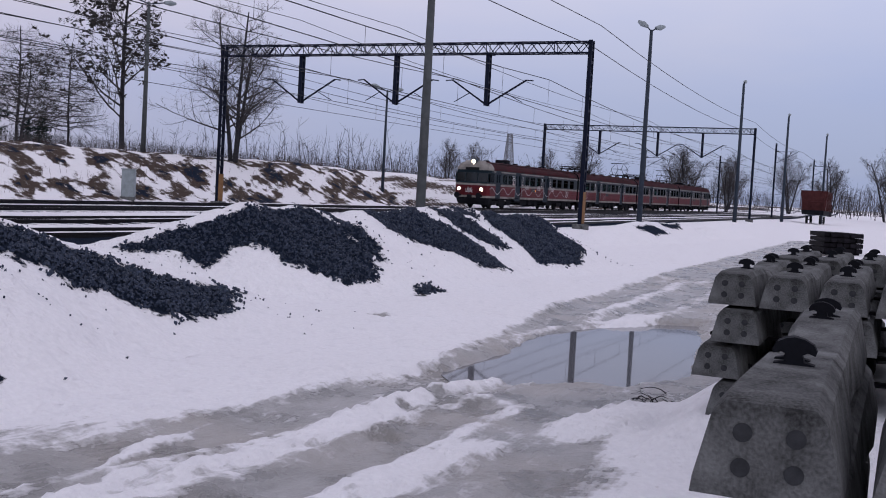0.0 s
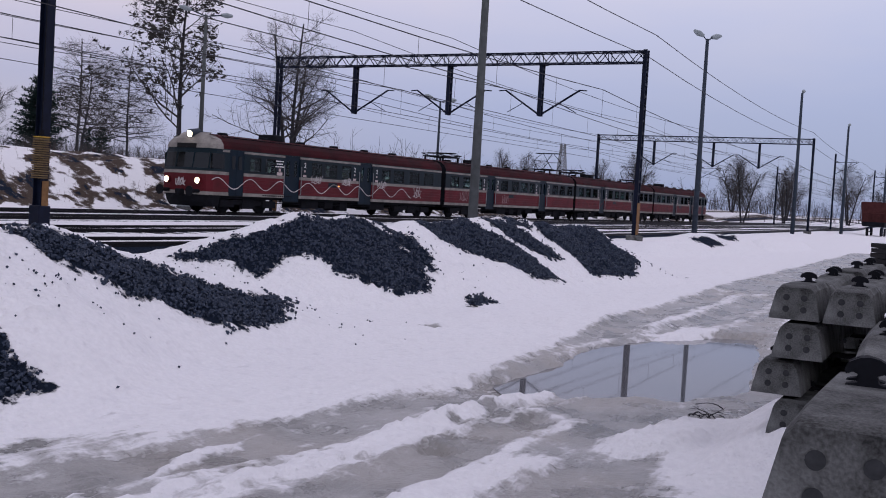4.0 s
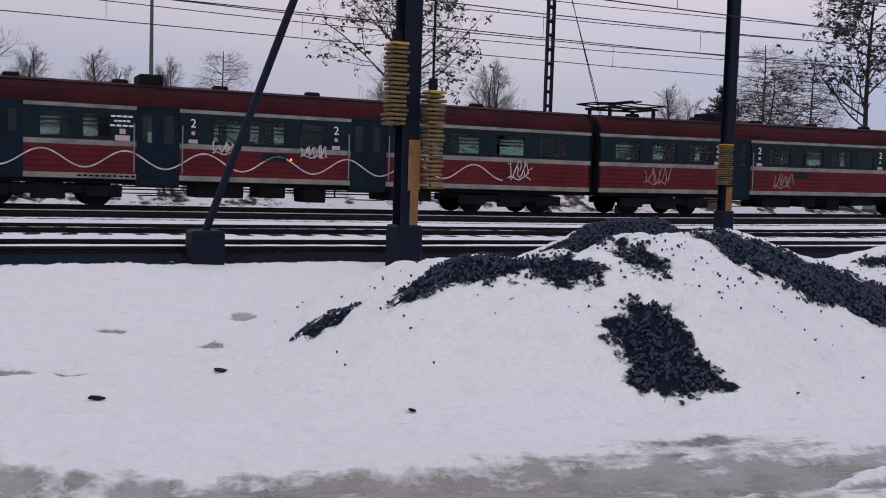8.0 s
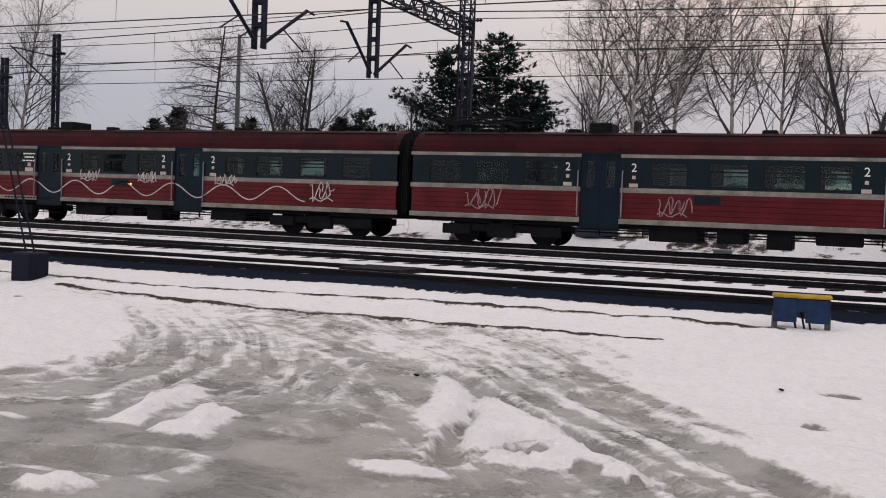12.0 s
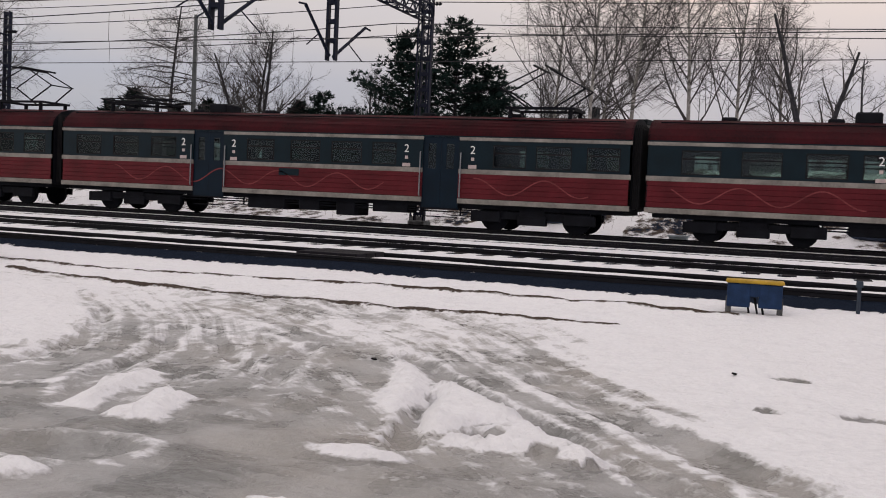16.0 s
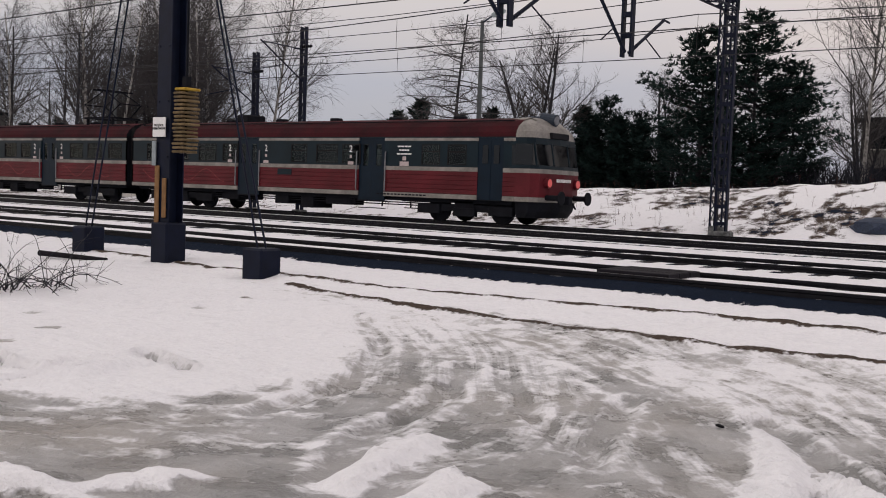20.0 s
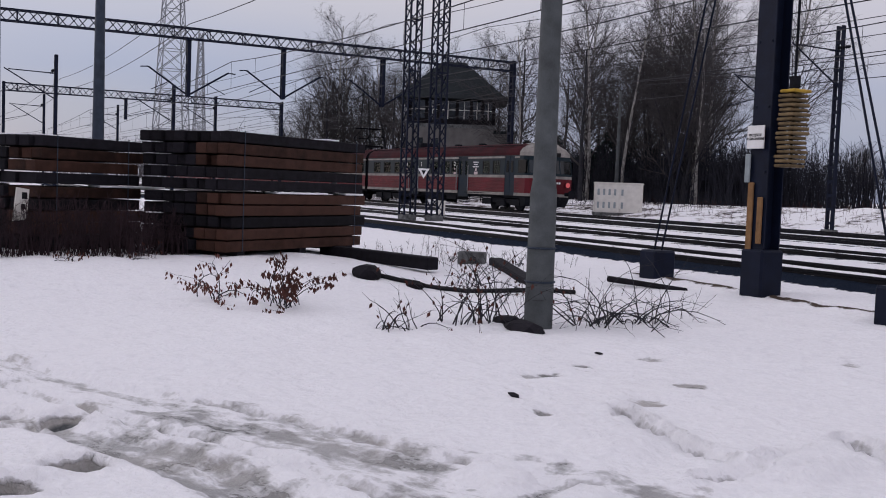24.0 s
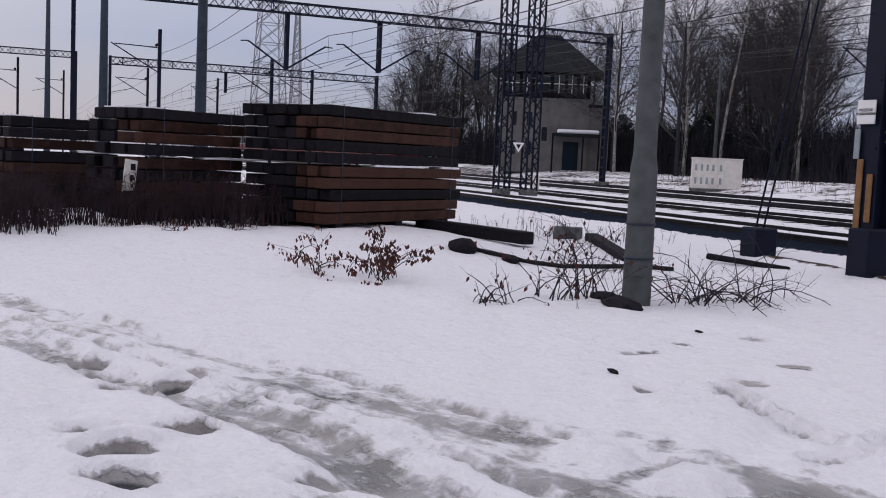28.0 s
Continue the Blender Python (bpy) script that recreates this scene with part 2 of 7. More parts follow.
def snow_material(name, kind):
    """Snow with slush, ice and bare stone laid by the attributes of the ground."""
    m = bpy.data.materials.new(name)
    m.use_nodes = True
    n, l = m.node_tree.nodes, m.node_tree.links
    b = n["Principled BSDF"]
    tc = n.new("ShaderNodeTexCoord")

    def noise_at(scale, detail=5):
        t = n.new("ShaderNodeTexNoise")
        t.inputs["Scale"].default_value, t.inputs["Detail"].default_value = scale, detail
        l.new(tc.outputs["Object"], t.inputs["Vector"])
        return t.outputs["Fac"]

    def math2(op, a, c, clamp=False):
        t = n.new("ShaderNodeMath")
        t.operation, t.use_clamp = op, clamp
        for i, v in enumerate((a, c)):
            if isinstance(v, float):
                t.inputs[i].default_value = v
            else:
                l.new(v, t.inputs[i])
        return t.outputs[0]

    def attr(name):
        t = n.new("ShaderNodeAttribute")
        t.attribute_name = name
        return t.outputs["Fac"]

    def blend(fac, a, c):
        t = n.new("ShaderNodeMix")
        t.data_type = "RGBA"
        l.new(fac, t.inputs["Factor"])
        for key, v in (("A", a), ("B", c)):
            if isinstance(v, tuple):
                t.inputs[key].default_value = (*v, 1)
            else:
                l.new(v, t.inputs[key])
        return t.outputs["Result"]

    mid, fine, tiny, wide = noise_at(3.0), noise_at(22.0), noise_at(120.0, 3), noise_at(0.6)
    # streaks drawn out along the wheel lanes
    lanes = n.new("ShaderNodeCombineXYZ")
    l.new(attr("lane"), lanes.inputs[0])
    l.new(math2("MULTIPLY", attr("run"), 0.2), lanes.inputs[1])

    def streak_at(scale, detail):
        q = n.new("ShaderNodeTexNoise")
        q.inputs["Scale"].default_value, q.inputs["Detail"].default_value, q.inputs["Roughness"].default_value = scale, detail, 0.62
        l.new(lanes.outputs[0], q.inputs["Vector"])
        return q.outputs["Fac"]

    streak, hair = streak_at(2.6, 5), streak_at(11.0, 4)
    snow = blend(fine, (0.70, 0.70, 0.74), (0.88, 0.88, 0.91))
    snow = blend(math2("MULTIPLY", wide, 0.3), snow, (0.74, 0.72, 0.73))
    snow = blend(math2("MULTIPLY", math2("SUBTRACT", noise_at(6.0, 6), 0.54), 1.6, True), snow, (0.60, 0.60, 0.64))
    s_raw = attr("slush")
    edge = math2("ADD", s_raw, math2("MULTIPLY", math2("SUBTRACT", streak, 0.5), 1.3))
    edge = math2("ADD", edge, math2("MULTIPLY", math2("SUBTRACT", hair, 0.5), 0.65))
    edge = math2("ADD", edge, math2("MULTIPLY", math2("SUBTRACT", fine, 0.5), 0.5))
    edge = math2("ADD", edge, math2("MULTIPLY", math2("SUBTRACT", noise_at(5.0, 6), 0.5), 1.0))
    wet = math2("MULTIPLY", math2("SUBTRACT", edge, 0.36), 3.2, True)
    patch = noise_at(1.7, 4)
    clear_ice = math2("MULTIPLY", math2("SUBTRACT", patch, 0.38), 4.0, True)
    ice = blend(clear_ice, (0.175, 0.176, 0.172), (0.365, 0.36, 0.365))
    ice = blend(math2("MULTIPLY", math2("SUBTRACT", wide, 0.44), 3.0, True), ice, (0.34, 0.312, 0.285))
    ice = blend(math2("MULTIPLY", math2("SUBTRACT", hair, 0.5), 1.8, True), ice, (0.42, 0.415, 0.42))
    ice = blend(math2("MULTIPLY", math2("SUBTRACT", fine, 0.60), 3.0, True), ice, (0.50, 0.495, 0.50))
    # meltwater standing in the footprints
    ice = blend(math2("MULTIPLY", math2("SUBTRACT", s_raw, 1.05), 4.0, True), ice, (0.055, 0.060, 0.066))
    col = blend(wet, snow, ice)
    d = math2("MULTIPLY", math2("SUBTRACT", math2("ADD", attr("dirt"), math2("ADD", math2("MULTIPLY", math2("SUBTRACT", fine, 0.5), 0.9), math2("MULTIPLY", math2("SUBTRACT", mid, 0.5), 1.5))), 0.45), 3.4, True)
    d = math2("MULTIPLY", d, math2("MULTIPLY", attr("dirt"), 5.0, True))
    col = blend(d, col, blend(fine, (0.022, 0.018, 0.017), (0.105, 0.078, 0.062)))
    e2 = math2("ADD", attr("bare"), math2("MULTIPLY", math2("SUBTRACT", mid, 0.5), 0.9))
    e2 = math2("ADD", e2, math2("MULTIPLY", math2("SUBTRACT", noise_at(9.0, 5), 0.5), 1.0))
    e2 = math2("ADD", e2, math2("MULTIPLY", math2("SUBTRACT", noise_at(40.0, 2), 0.5), 0.35))
    bare = math2("MULTIPLY", math2("SUBTRACT", e2, 0.52), 8.0, True)
    bare = math2("MULTIPLY", bare, math2("MULTIPLY", attr("bare"), 6.0, True))
    rock = blend(tiny, (0.006, 0.010, 0.020), (0.030, 0.044, 0.078))
    col = blend(bare, col, rock)
    l.new(col, b.inputs["Base Color"])
    rough = math2("SUBTRACT", 0.85, math2("MULTIPLY", wet, math2("SUBTRACT", 0.68, math2("MULTIPLY", clear_ice, 0.28))))
    rough = math2("ADD", rough, math2("MULTIPLY", bare, 0.3), True)
    l.new(rough, b.inputs["Roughness"])
    b.inputs["Specular IOR Level"].default_value = 0.3
    spec = math2("MULTIPLY", math2("SUBTRACT", 1.0, math2("MAXIMUM", bare, d)), 0.32)
    l.new(math2("ADD", spec, 0.05), b.inputs["Specular IOR Level"])
    h = math2("ADD", math2("MULTIPLY", mid, 0.9), math2("MULTIPLY", fine, 0.34))
    h = math2("ADD", h, math2("MULTIPLY", tiny, 0.14))
    h = math2("ADD", h, math2("MULTIPLY", noise_at(8.0, 5), 0.8))
    h = math2("ADD", h, math2("MULTIPLY", math2("MULTIPLY", bare, tiny), 0.9))
    h = math2("SUBTRACT", h, math2("MULTIPLY", wet, 0.5))
    h = math2("ADD", h, math2("MULTIPLY", math2("MULTIPLY", hair, 0.4), math2("MULTIPLY", s_raw, 1.6, True)))
    bp = n.new("ShaderNodeBump")
    bp.inputs["Strength"].default_value, bp.inputs["Distance"].default_value = 1.0, 0.06
    l.new(h, bp.inputs["Height"])
    l.new(bp.outputs[0], b.inputs["Normal"])
    return m


M_ground = snow_material("snow_and_slush", "ground")
M_snowcap = material("settled_snow", (0.80, 0.80, 0.84), 0.85, vary=0.08, scale=4, fine=30, bump=0.4)

m = bpy.data.materials.new("standing_meltwater")
m.use_nodes = True
b = m.node_tree.nodes["Principled BSDF"]
b.inputs["Base Color"].default_value, b.inputs["Roughness"].default_value = (0.13, 0.13, 0.14, 1), 0.03
b.inputs["IOR"].default_value, b.inputs["Specular IOR Level"].default_value = 1.33, 0.5
M_water = m

# ---------------------------------------------------------------- mesh helpers


def part(name, bm, mat, parent=None, label="", smooth=False):
    me = bpy.data.meshes.new(name)
    bm.to_mesh(me)
    bm.free()
    me.materials.append(mat)
    if smooth:
        for p in me.polygons:
            p.use_smooth = True
    ob = new(name, me)
    ob.parent = parent
    if label:
        ob["label"] = label
    return ob


def piece(name, mesh, parent, m):
    ob = new(name, mesh)
    ob.parent = parent
    ob.matrix_local = m
    return ob


def box(bm, x0, x1, y0, y1, z0, z1, bevel=0.0):
    v = [bm.verts.new(p) for p in ((x0, y0, z0), (x1, y0, z0), (x1, y1, z0), (x0, y1, z0), (x0, y0, z1), (x1, y0, z1), (x1, y1, z1), (x0, y1, z1))]
    fs = [bm.faces.new([v[i] for i in q]) for q in ((3, 2, 1, 0), (4, 5, 6, 7), (0, 1, 5, 4), (1, 2, 6, 5), (2, 3, 7, 6), (3, 0, 4, 7))]
    if bevel:
        bmesh.ops.bevel(bm, geom=list({e for f in fs for e in f.edges}), offset=bevel, segments=1, affect="EDGES")
    return v


def sheet(bm, s0, s1, zs, y0, y1, holes=()):
    """One upright sheet in the x-z plane, y0 to y1 thick; holes are (x0, x1, z0, z1)."""
    xs = sorted({s0, s1, *[v for h in holes for v in h[:2] if s0 < v < s1]})
    zs = sorted({*zs, *[v for h in holes for v in h[2:] if min(zs) < v < max(zs)]})
    solid = {}
    for i in range(len(xs) - 1):
        for j in range(len(zs) - 1):
            cx, cz = (xs[i] + xs[i + 1]) / 2, (zs[j] + zs[j + 1]) / 2
            solid[i, j] = not any(h[0] < cx < h[1] and h[2] < cz < h[3] for h in holes)
    v = {}

    def at(i, j, k):
        if (i, j, k) not in v:
            v[i, j, k] = bm.verts.new((xs[i], (y0, y1)[k], zs[j]))
        return v[i, j, k]
    for (i, j), full in solid.items():
        if not full:
            continue
        bm.faces.new((at(i, j, 0), at(i + 1, j, 0), at(i + 1, j + 1, 0), at(i, j + 1, 0)))
        bm.faces.new((at(i, j + 1, 1), at(i + 1, j + 1, 1), at(i + 1, j, 1), at(i, j, 1)))
        for di, dj, a, b in ((-1, 0, (i, j), (i, j + 1)), (1, 0, (i + 1, j + 1), (i + 1, j)), (0, -1, (i + 1, j), (i, j)), (0, 1, (i, j + 1), (i + 1, j + 1))):
            if not solid.get((i + di, j + dj), False):
                bm.faces.new((at(*a, 0), at(*b, 0), at(*b, 1), at(*a, 1)))
    bmesh.ops.recalc_face_normals(bm, faces=bm.faces)


def tube(bm, a, b, r0, r1=None, n=6, caps=True):
    a, b = Vector(a), Vector(b)
    r1 = r0 if r1 is None else r1
    d = (b - a).normalized()
    u = d.orthogonal().normalized()
    w = d.cross(u)
    rings = []
    for p, r in ((a, r0), (b, r1)):
        rings.append([bm.verts.new(p + (u * math.cos(2 * math.pi * i / n) + w * math.sin(2 * math.pi * i / n)) * r) for i in range(n)])
    for i in range(n):
        bm.faces.new((rings[0][i], rings[0][(i + 1) % n], rings[1][(i + 1) % n], rings[1][i]))
    if caps:
        bm.faces.new(rings[0][::-1])
        bm.faces.new(rings[1])


def prism(bm, outline, x0, x1, axis="x"):
    """An outline of (u, v) pairs drawn out between two values of an axis."""
    def at(u, v, w):
        return (w, u, v) if axis == "x" else (u, w, v) if axis == "y" else (u, v, w)
    a = [bm.verts.new(at(u, v, x0)) for u, v in outline]
    b = [bm.verts.new(at(u, v, x1)) for u, v in outline]
    n = len(outline)
    for i in range(n):
        bm.faces.new((a[i], a[(i + 1) % n], b[(i + 1) % n], b[i]))
    bm.faces.new(a[::-1])
    bm.faces.new(b)
    bmesh.ops.recalc_face_normals(bm, faces=bm.faces)


def thing(name, label, category, at=(0, 0, 0), turn=0.0, group="", kind=""):
    ob = new(name)
    ob.matrix_basis = pose(*at, 0, 0, turn)
    return tagged(ob, label, category, group, kind)


def smooth(a, b, x):
    t = np.clip((np.asarray(x, float) - a) / (b - a), 0, 1)
    return t * t * (3 - 2 * t)


def writing(name, text, size, m, mat, parent):
    cu = bpy.data.curves.new(name, "FONT")
    cu.body, cu.size, cu.align_x, cu.align_y, cu.extrude = text, size, "CENTER", "CENTER", 0.002
    cu.materials.append(mat)
    ob = new(name, cu)
    ob.parent = parent
    ob.matrix_local = m
    return ob

# ---------------------------------------------------------------- ground

RAIL = 0.55
TRACKS = (15.3, 20.0, 26.2, 31.0)


def bend(x, k=3):
    """How far track k has swung towards the road at x: beyond the first gantry the tracks draw together."""
    x = np.asarray(x, float)
    soft = lambda u: 4.0 * np.log1p(np.exp(np.clip(u / 4.0, -40, 40)))
    far = -0.050 * soft(x - 36) + 0.025 * soft(x - 75) + 0.025 * soft(x - 170)
    return (0.15, 0.35, 0.6, 1.0)[k] * far


def rise(x):
    return 0.010 * np.maximum(0, np.asarray(x, float) - 20)


def line_distance(x, y, pts):
    d = np.full(np.shape(x), 1e9)
    for (ax, ay), (bx, by) in zip(pts[:-1], pts[1:]):
        dx, dy = bx - ax, by - ay
        t = np.clip(((x - ax) * dx + (y - ay) * dy) / (dx * dx + dy * dy), 0, 1)
        d = np.minimum(d, np.hypot(x - ax - t * dx, y - ay - t * dy))
    return d


def lane_frame(x, y):
    """Distance from the nearest wheel lane, and a slow coordinate along the yard."""
    return np.minimum.reduce([line_distance(x, y, pts) for pts in LANES]), 0.9 * x + 0.45 * y


def inside(x, y, pts):
    """Signed distance to an outline, positive within it."""
    within = np.zeros(np.shape(x), bool)
    for (ax, ay), (bx, by) in zip(pts, tuple(pts[1:]) + tuple(pts[:1])):
        if ay != by:
            within ^= ((ay > y) != (by > y)) & (x < (bx - ax) * (y - ay) / (by - ay) + ax)
    d = line_distance(x, y, tuple(pts) + tuple(pts[:1]))
    return np.where(within, d, -d)


def waves(x, y, s, seed):
    """Smooth uneven noise, two octaves of crossed sines."""
    r = np.random.RandomState(seed)
    z = np.zeros(np.shape(x))
    for k in range(10):
        a, f, p = r.uniform(0, 6.28), r.uniform(0.5, 1.7) / s, r.uniform(0, 6.28)
        z += np.sin((x * math.cos(a) + y * math.sin(a)) * f * 6.28 + p)
    return z / 10


# middle lines along which wheels have run
LANES = (
    ((60, 3.4), (45, 3.6), (24, 4.5), (15, 4.3), (10.5, 3.8), (7.5, 3.6), (5, 3.6), (3, 4.0), (1, 4.5), (-1, 4.5), (-3.5, 4.3), (-6.53, 4.46), (-10.1, 3.58), (-12, 2.73), (-15.5, 0.93), (-25.5, -4.67)),
    ((0.9, 4.3), (-0.6, 5.7), (-1.3, 6.5), (-2.1, 7.3), (-2.95, 8.3), (-4.2, 9.8), (-6.2, 11.1), (-9, 11.8), (-14, 12.2), (-24, 12.8)),
    ((-8.6, 11.3), (-7.0, 9.9), (-5.9, 8.4), (-5.5, 7.35), (-5.66, 6.43), (-7.09, 5.84), (-8.89, 5.23), (-10, 4.68), (-11.5, 3.93), (-12.7, 3.23), (-15.5, 1.93), (-25.5, -2.67)),
)
# the trampled icy road: its outline
ROAD = ((60, 5.2), (24, 5.3), (15, 5.0), (10.8, 4.3), (8.5, 4.1), (6.5, 4.35), (5.4, 4.75), (4.5, 5.1), (2.6, 5.15), (1.2, 5.3), (0.46, 5.7), (0.0, 6.3), (-0.8, 7.8), (-2.0, 9.6), (-2.3, 10.8), (-3.0, 11.55), (-5.0, 11.8), (-8.8, 12.0), (-13, 12.5),
        (-13, 12.1), (-9.6, 11.1), (-8.1, 9.5), (-7.3, 8.5), (-7.2, 7.4), (-7.5, 6.55), (-8.77, 5.9), (-10.6, 4.88), (-12.4, 3.83), (-15.5, 2.23), (-23.5, -2.67), (-23.5, -4.67), (-15.5, 0.33), (-12.4, 2.23), (-10.9, 3.08), (-9.7, 3.23), (-7.47, 3.17), (-4, 2.4), (-1, 1.8), (2, 2.0), (4.0, 1.2), (5.9, 1.3), (7.0, 1.8), (8.5, 1.2), (13, 1.3), (16, 2.4), (26, 3.0), (60, 1.6))
# single ruts pressed into it: line, half width, depth
RUTS = (
    (((8.9, 3.75), (6.3, 3.95), (5.2, 4.15), (3.6, 4.5), (1.5, 4.9), (0, 5.2)), 0.34, 0.05), (((7.4, 2.95), (6.0, 2.95), (4.6, 3.0), (3.0, 3.3), (1.0, 3.7)), 0.22, 0.05),
    (((24, 4.9), (15, 4.55), (11, 4.0), (8.5, 3.7)), 0.3, 0.05), (((24, 3.8), (15, 3.7), (12, 3.8)), 0.3, 0.05), (((9, 3.1), (7.6, 3.25), (5.2, 3.6), (3.5, 3.95)), 0.12, 0.04),
    (((0.2, 4.8), (-0.65, 5.7), (-1.2, 6.4), (-2.05, 7.35), (-2.95, 8.3), (-3.8, 9.3)), 0.13, 0.06), (((0.4, 5.4), (-0.3, 6.4), (-1.25, 7.6), (-2.25, 8.9)), 0.2, 0.05),
    (((-2.9, 7.7), (-2.7, 6.8), (-2.5, 6.0)), 0.12, 0.07), (((-8.0, 9.9), (-7.3, 8.9), (-6.9, 8.1), (-6.7, 7)), 0.12, 0.04), (((-6.6, 9.4), (-6.0, 8.2), (-5.66, 6.93), (-5.11, 6)), 0.14, 0.045),
    (((-15.5, 0.88), (-12.4, 2.48), (-10.9, 3.18), (-10.1, 3.53), (-9.1, 3.83), (-7.66, 4.28), (-4, 4.9)), 0.22, 0.07), (((-15.5, 1.43), (-12.2, 3.08), (-10.8, 3.68), (-9.9, 4.08), (-9.1, 4.38), (-7.28, 4.9)), 0.07, 0.05),
    (((-15.5, 2.13), (-12.4, 3.58), (-11.5, 4.18), (-10.6, 4.63), (-9.9, 4.93), (-8.89, 5.48)), 0.08, 0.045), (((-6.2, 9.4), (-5.1, 8.2), (-4.5, 7.6)), 0.1, 0.04), (((-4.9, 9.3), (-4.6, 8.4), (-4.2, 7.3)), 0.1, 0.04),
    (((-10.45, 6.9), (-9.7, 6.72), (-9.05, 6.55)), 0.085, 0.15), (((-9.2, 7.86), (-8.7, 7.68), (-8.16, 7.53)), 0.085, 0.15), (((-8.75, 6.2), (-8.8, 6.6), (-9.0, 7.2)), 0.07, 0.07),
)
DIRT_LINES = (((-1.0, 12.9), (-2.6, 13.05), (-5.7, 13.0), (-8.4, 12.75), (-11, 12.6), (-14, 12.7), (-18, 13.0)), ((-2.2, 11.7), (-5, 11.6), (-8.8, 11.75), (-11.5, 12.1)))
# crest lines (x, y, height) of the stone mounds, one mound each
MOUNDS = (
    ((4.5, 10.4, 0.12), (4.15, 9.2, 0.84), (4.3, 8.0, 0.98), (5.0, 7.5, 0.97), (5.6, 7.5, 1.10), (6.1, 7.7, 0.98)),
    ((6.5, 8.0, 1.06), (7.3, 8.2, 1.13), (8.2, 8.0, 0.94), (9.6, 7.7, 0.62), (11.0, 7.9, 0.34)),
    ((7.2, 11.3, 0.70), (8.3, 11.5, 1.04), (8.8, 11.5, 1.04), (9.4, 11.5, 0.76)),
    ((11.6, 11.0, 0.52), (13.0, 10.4, 0.96), (14.3, 10.0, 1.33), (15.5, 9.7, 1.28), (16.0, 9.0, 0.96)),
    ((17.4, 9.6, 1.24), (18.6, 9.5, 1.28), (19.6, 9.4, 1.20)),
    ((20.3, 9.5, 1.18), (21.5, 9.4, 1.20)),
    ((22.6, 9.3, 1.24), (23.8, 9.0, 1.32), (24.9, 8.7, 1.28), (25.8, 8.3, 0.95), (26.8, 7.7, 0.20)),
    ((37.5, 10.6, 0.45), (43.0, 10.2, 0.85), (50.0, 9.6, 0.80)),
    ((53.0, 9.0, 0.65), (60.0, 8.2, 0.45)),
)


def mound_height(x, y, crest):
    """A ridge with sides at the stone's angle of rest and a rounded crest and foot."""
    best = np.full(np.shape(x), -9.0)
    for (ax, ay, ah), (bx, by, bh) in zip(crest[:-1], crest[1:]):
        dx, dy = bx - ax, by - ay
        t = np.clip(((x - ax) * dx + (y - ay) * dy) / (dx * dx + dy * dy), 0, 1)
        d = np.hypot(x - ax - t * dx, y - ay - t * dy)
        best = np.maximum(best, ah + (bh - ah) * t - 0.58 * (np.sqrt(d * d + 0.09) - 0.22))
    return 0.07 * np.log1p(np.exp(np.clip(best / 0.07, -60, 60)))


def heap_height(x, y):
    z = np.zeros(np.shape(x))
    for crest in MOUNDS:
        one = mound_height(x, y, crest)
        z = np.maximum(z, one) + 0.25 * np.minimum(z, one)
    return z * (1 + 0.07 * waves(x, y, 1.6, 5)) + smooth(0.02, 0.25, z) * (0.03 * waves(x, y, 0.5, 8) + 0.02 * waves(x, y, 0.2, 9))


# outlines of the patches from which the snow has slid
BARE_NEAR = (
    ((3.39, 8.01), (3.89, 8.2), (4.43, 7.9), (4.81, 7.48), (5.05, 7.3), (4.9, 7.06), (4.66, 7.13), (4.41, 7.42), (3.98, 7.5), (3.5, 7.76)),
    ((5.04, 6.81), (5.23, 6.63), (5.21, 6.3), (5.15, 6.06), (5.25, 5.68), (4.61, 5.8), (4.48, 5.95), (4.61, 6.25), (4.59, 6.51), (4.76, 6.67)),
    ((5.34, 7.7), (5.47, 7.46), (5.55, 7.1), (5.47, 6.82), (5.35, 6.91), (5.25, 7.19)),
    ((2.72, 8.58), (2.91, 8.8), (3.28, 8.66), (3.27, 8.4), (2.98, 8.52), (2.78, 8.45)),
)
BARE_TONGUE = (
    ((6.4, 7.79), (6.98, 8.01), (7.27, 7.93), (7.88, 7.84), (8.29, 7.66), (9.09, 7.46), (9.75, 7.28), (10.6, 7.5), (9.5, 6.8), (8.27, 6.61), (8.1, 6.84), (7.4, 6.97), (6.74, 7.19), (6.51, 7.38)),
    ((7.2, 11.9), (7.84, 11.9), (8.45, 11.8), (9.2, 11.6), (9.0, 10.9), (8.2, 10.6), (7.2, 10.8)),
)
BARE_MIDDLE = (
    ((11.7, 10.71), (12.57, 10.35), (13.39, 9.99), (14.46, 9.85), (15.6, 9.65), (15.6, 8.86), (15.51, 8.16), (14.86, 7.74), (14.0, 7.85), (13.64, 8.26), (13.38, 8.63), (13.44, 9.06), (13.02, 9.42), (12.34, 9.37), (12.21, 9.93)),
    ((15.7, 9.5), (16.1, 9.2), (15.95, 8.35), (15.6, 8.0), (15.5, 8.5)),
    ((15.5, 7.4), (16.16, 7.35), (15.9, 7.0), (14.9, 7.05)),
)
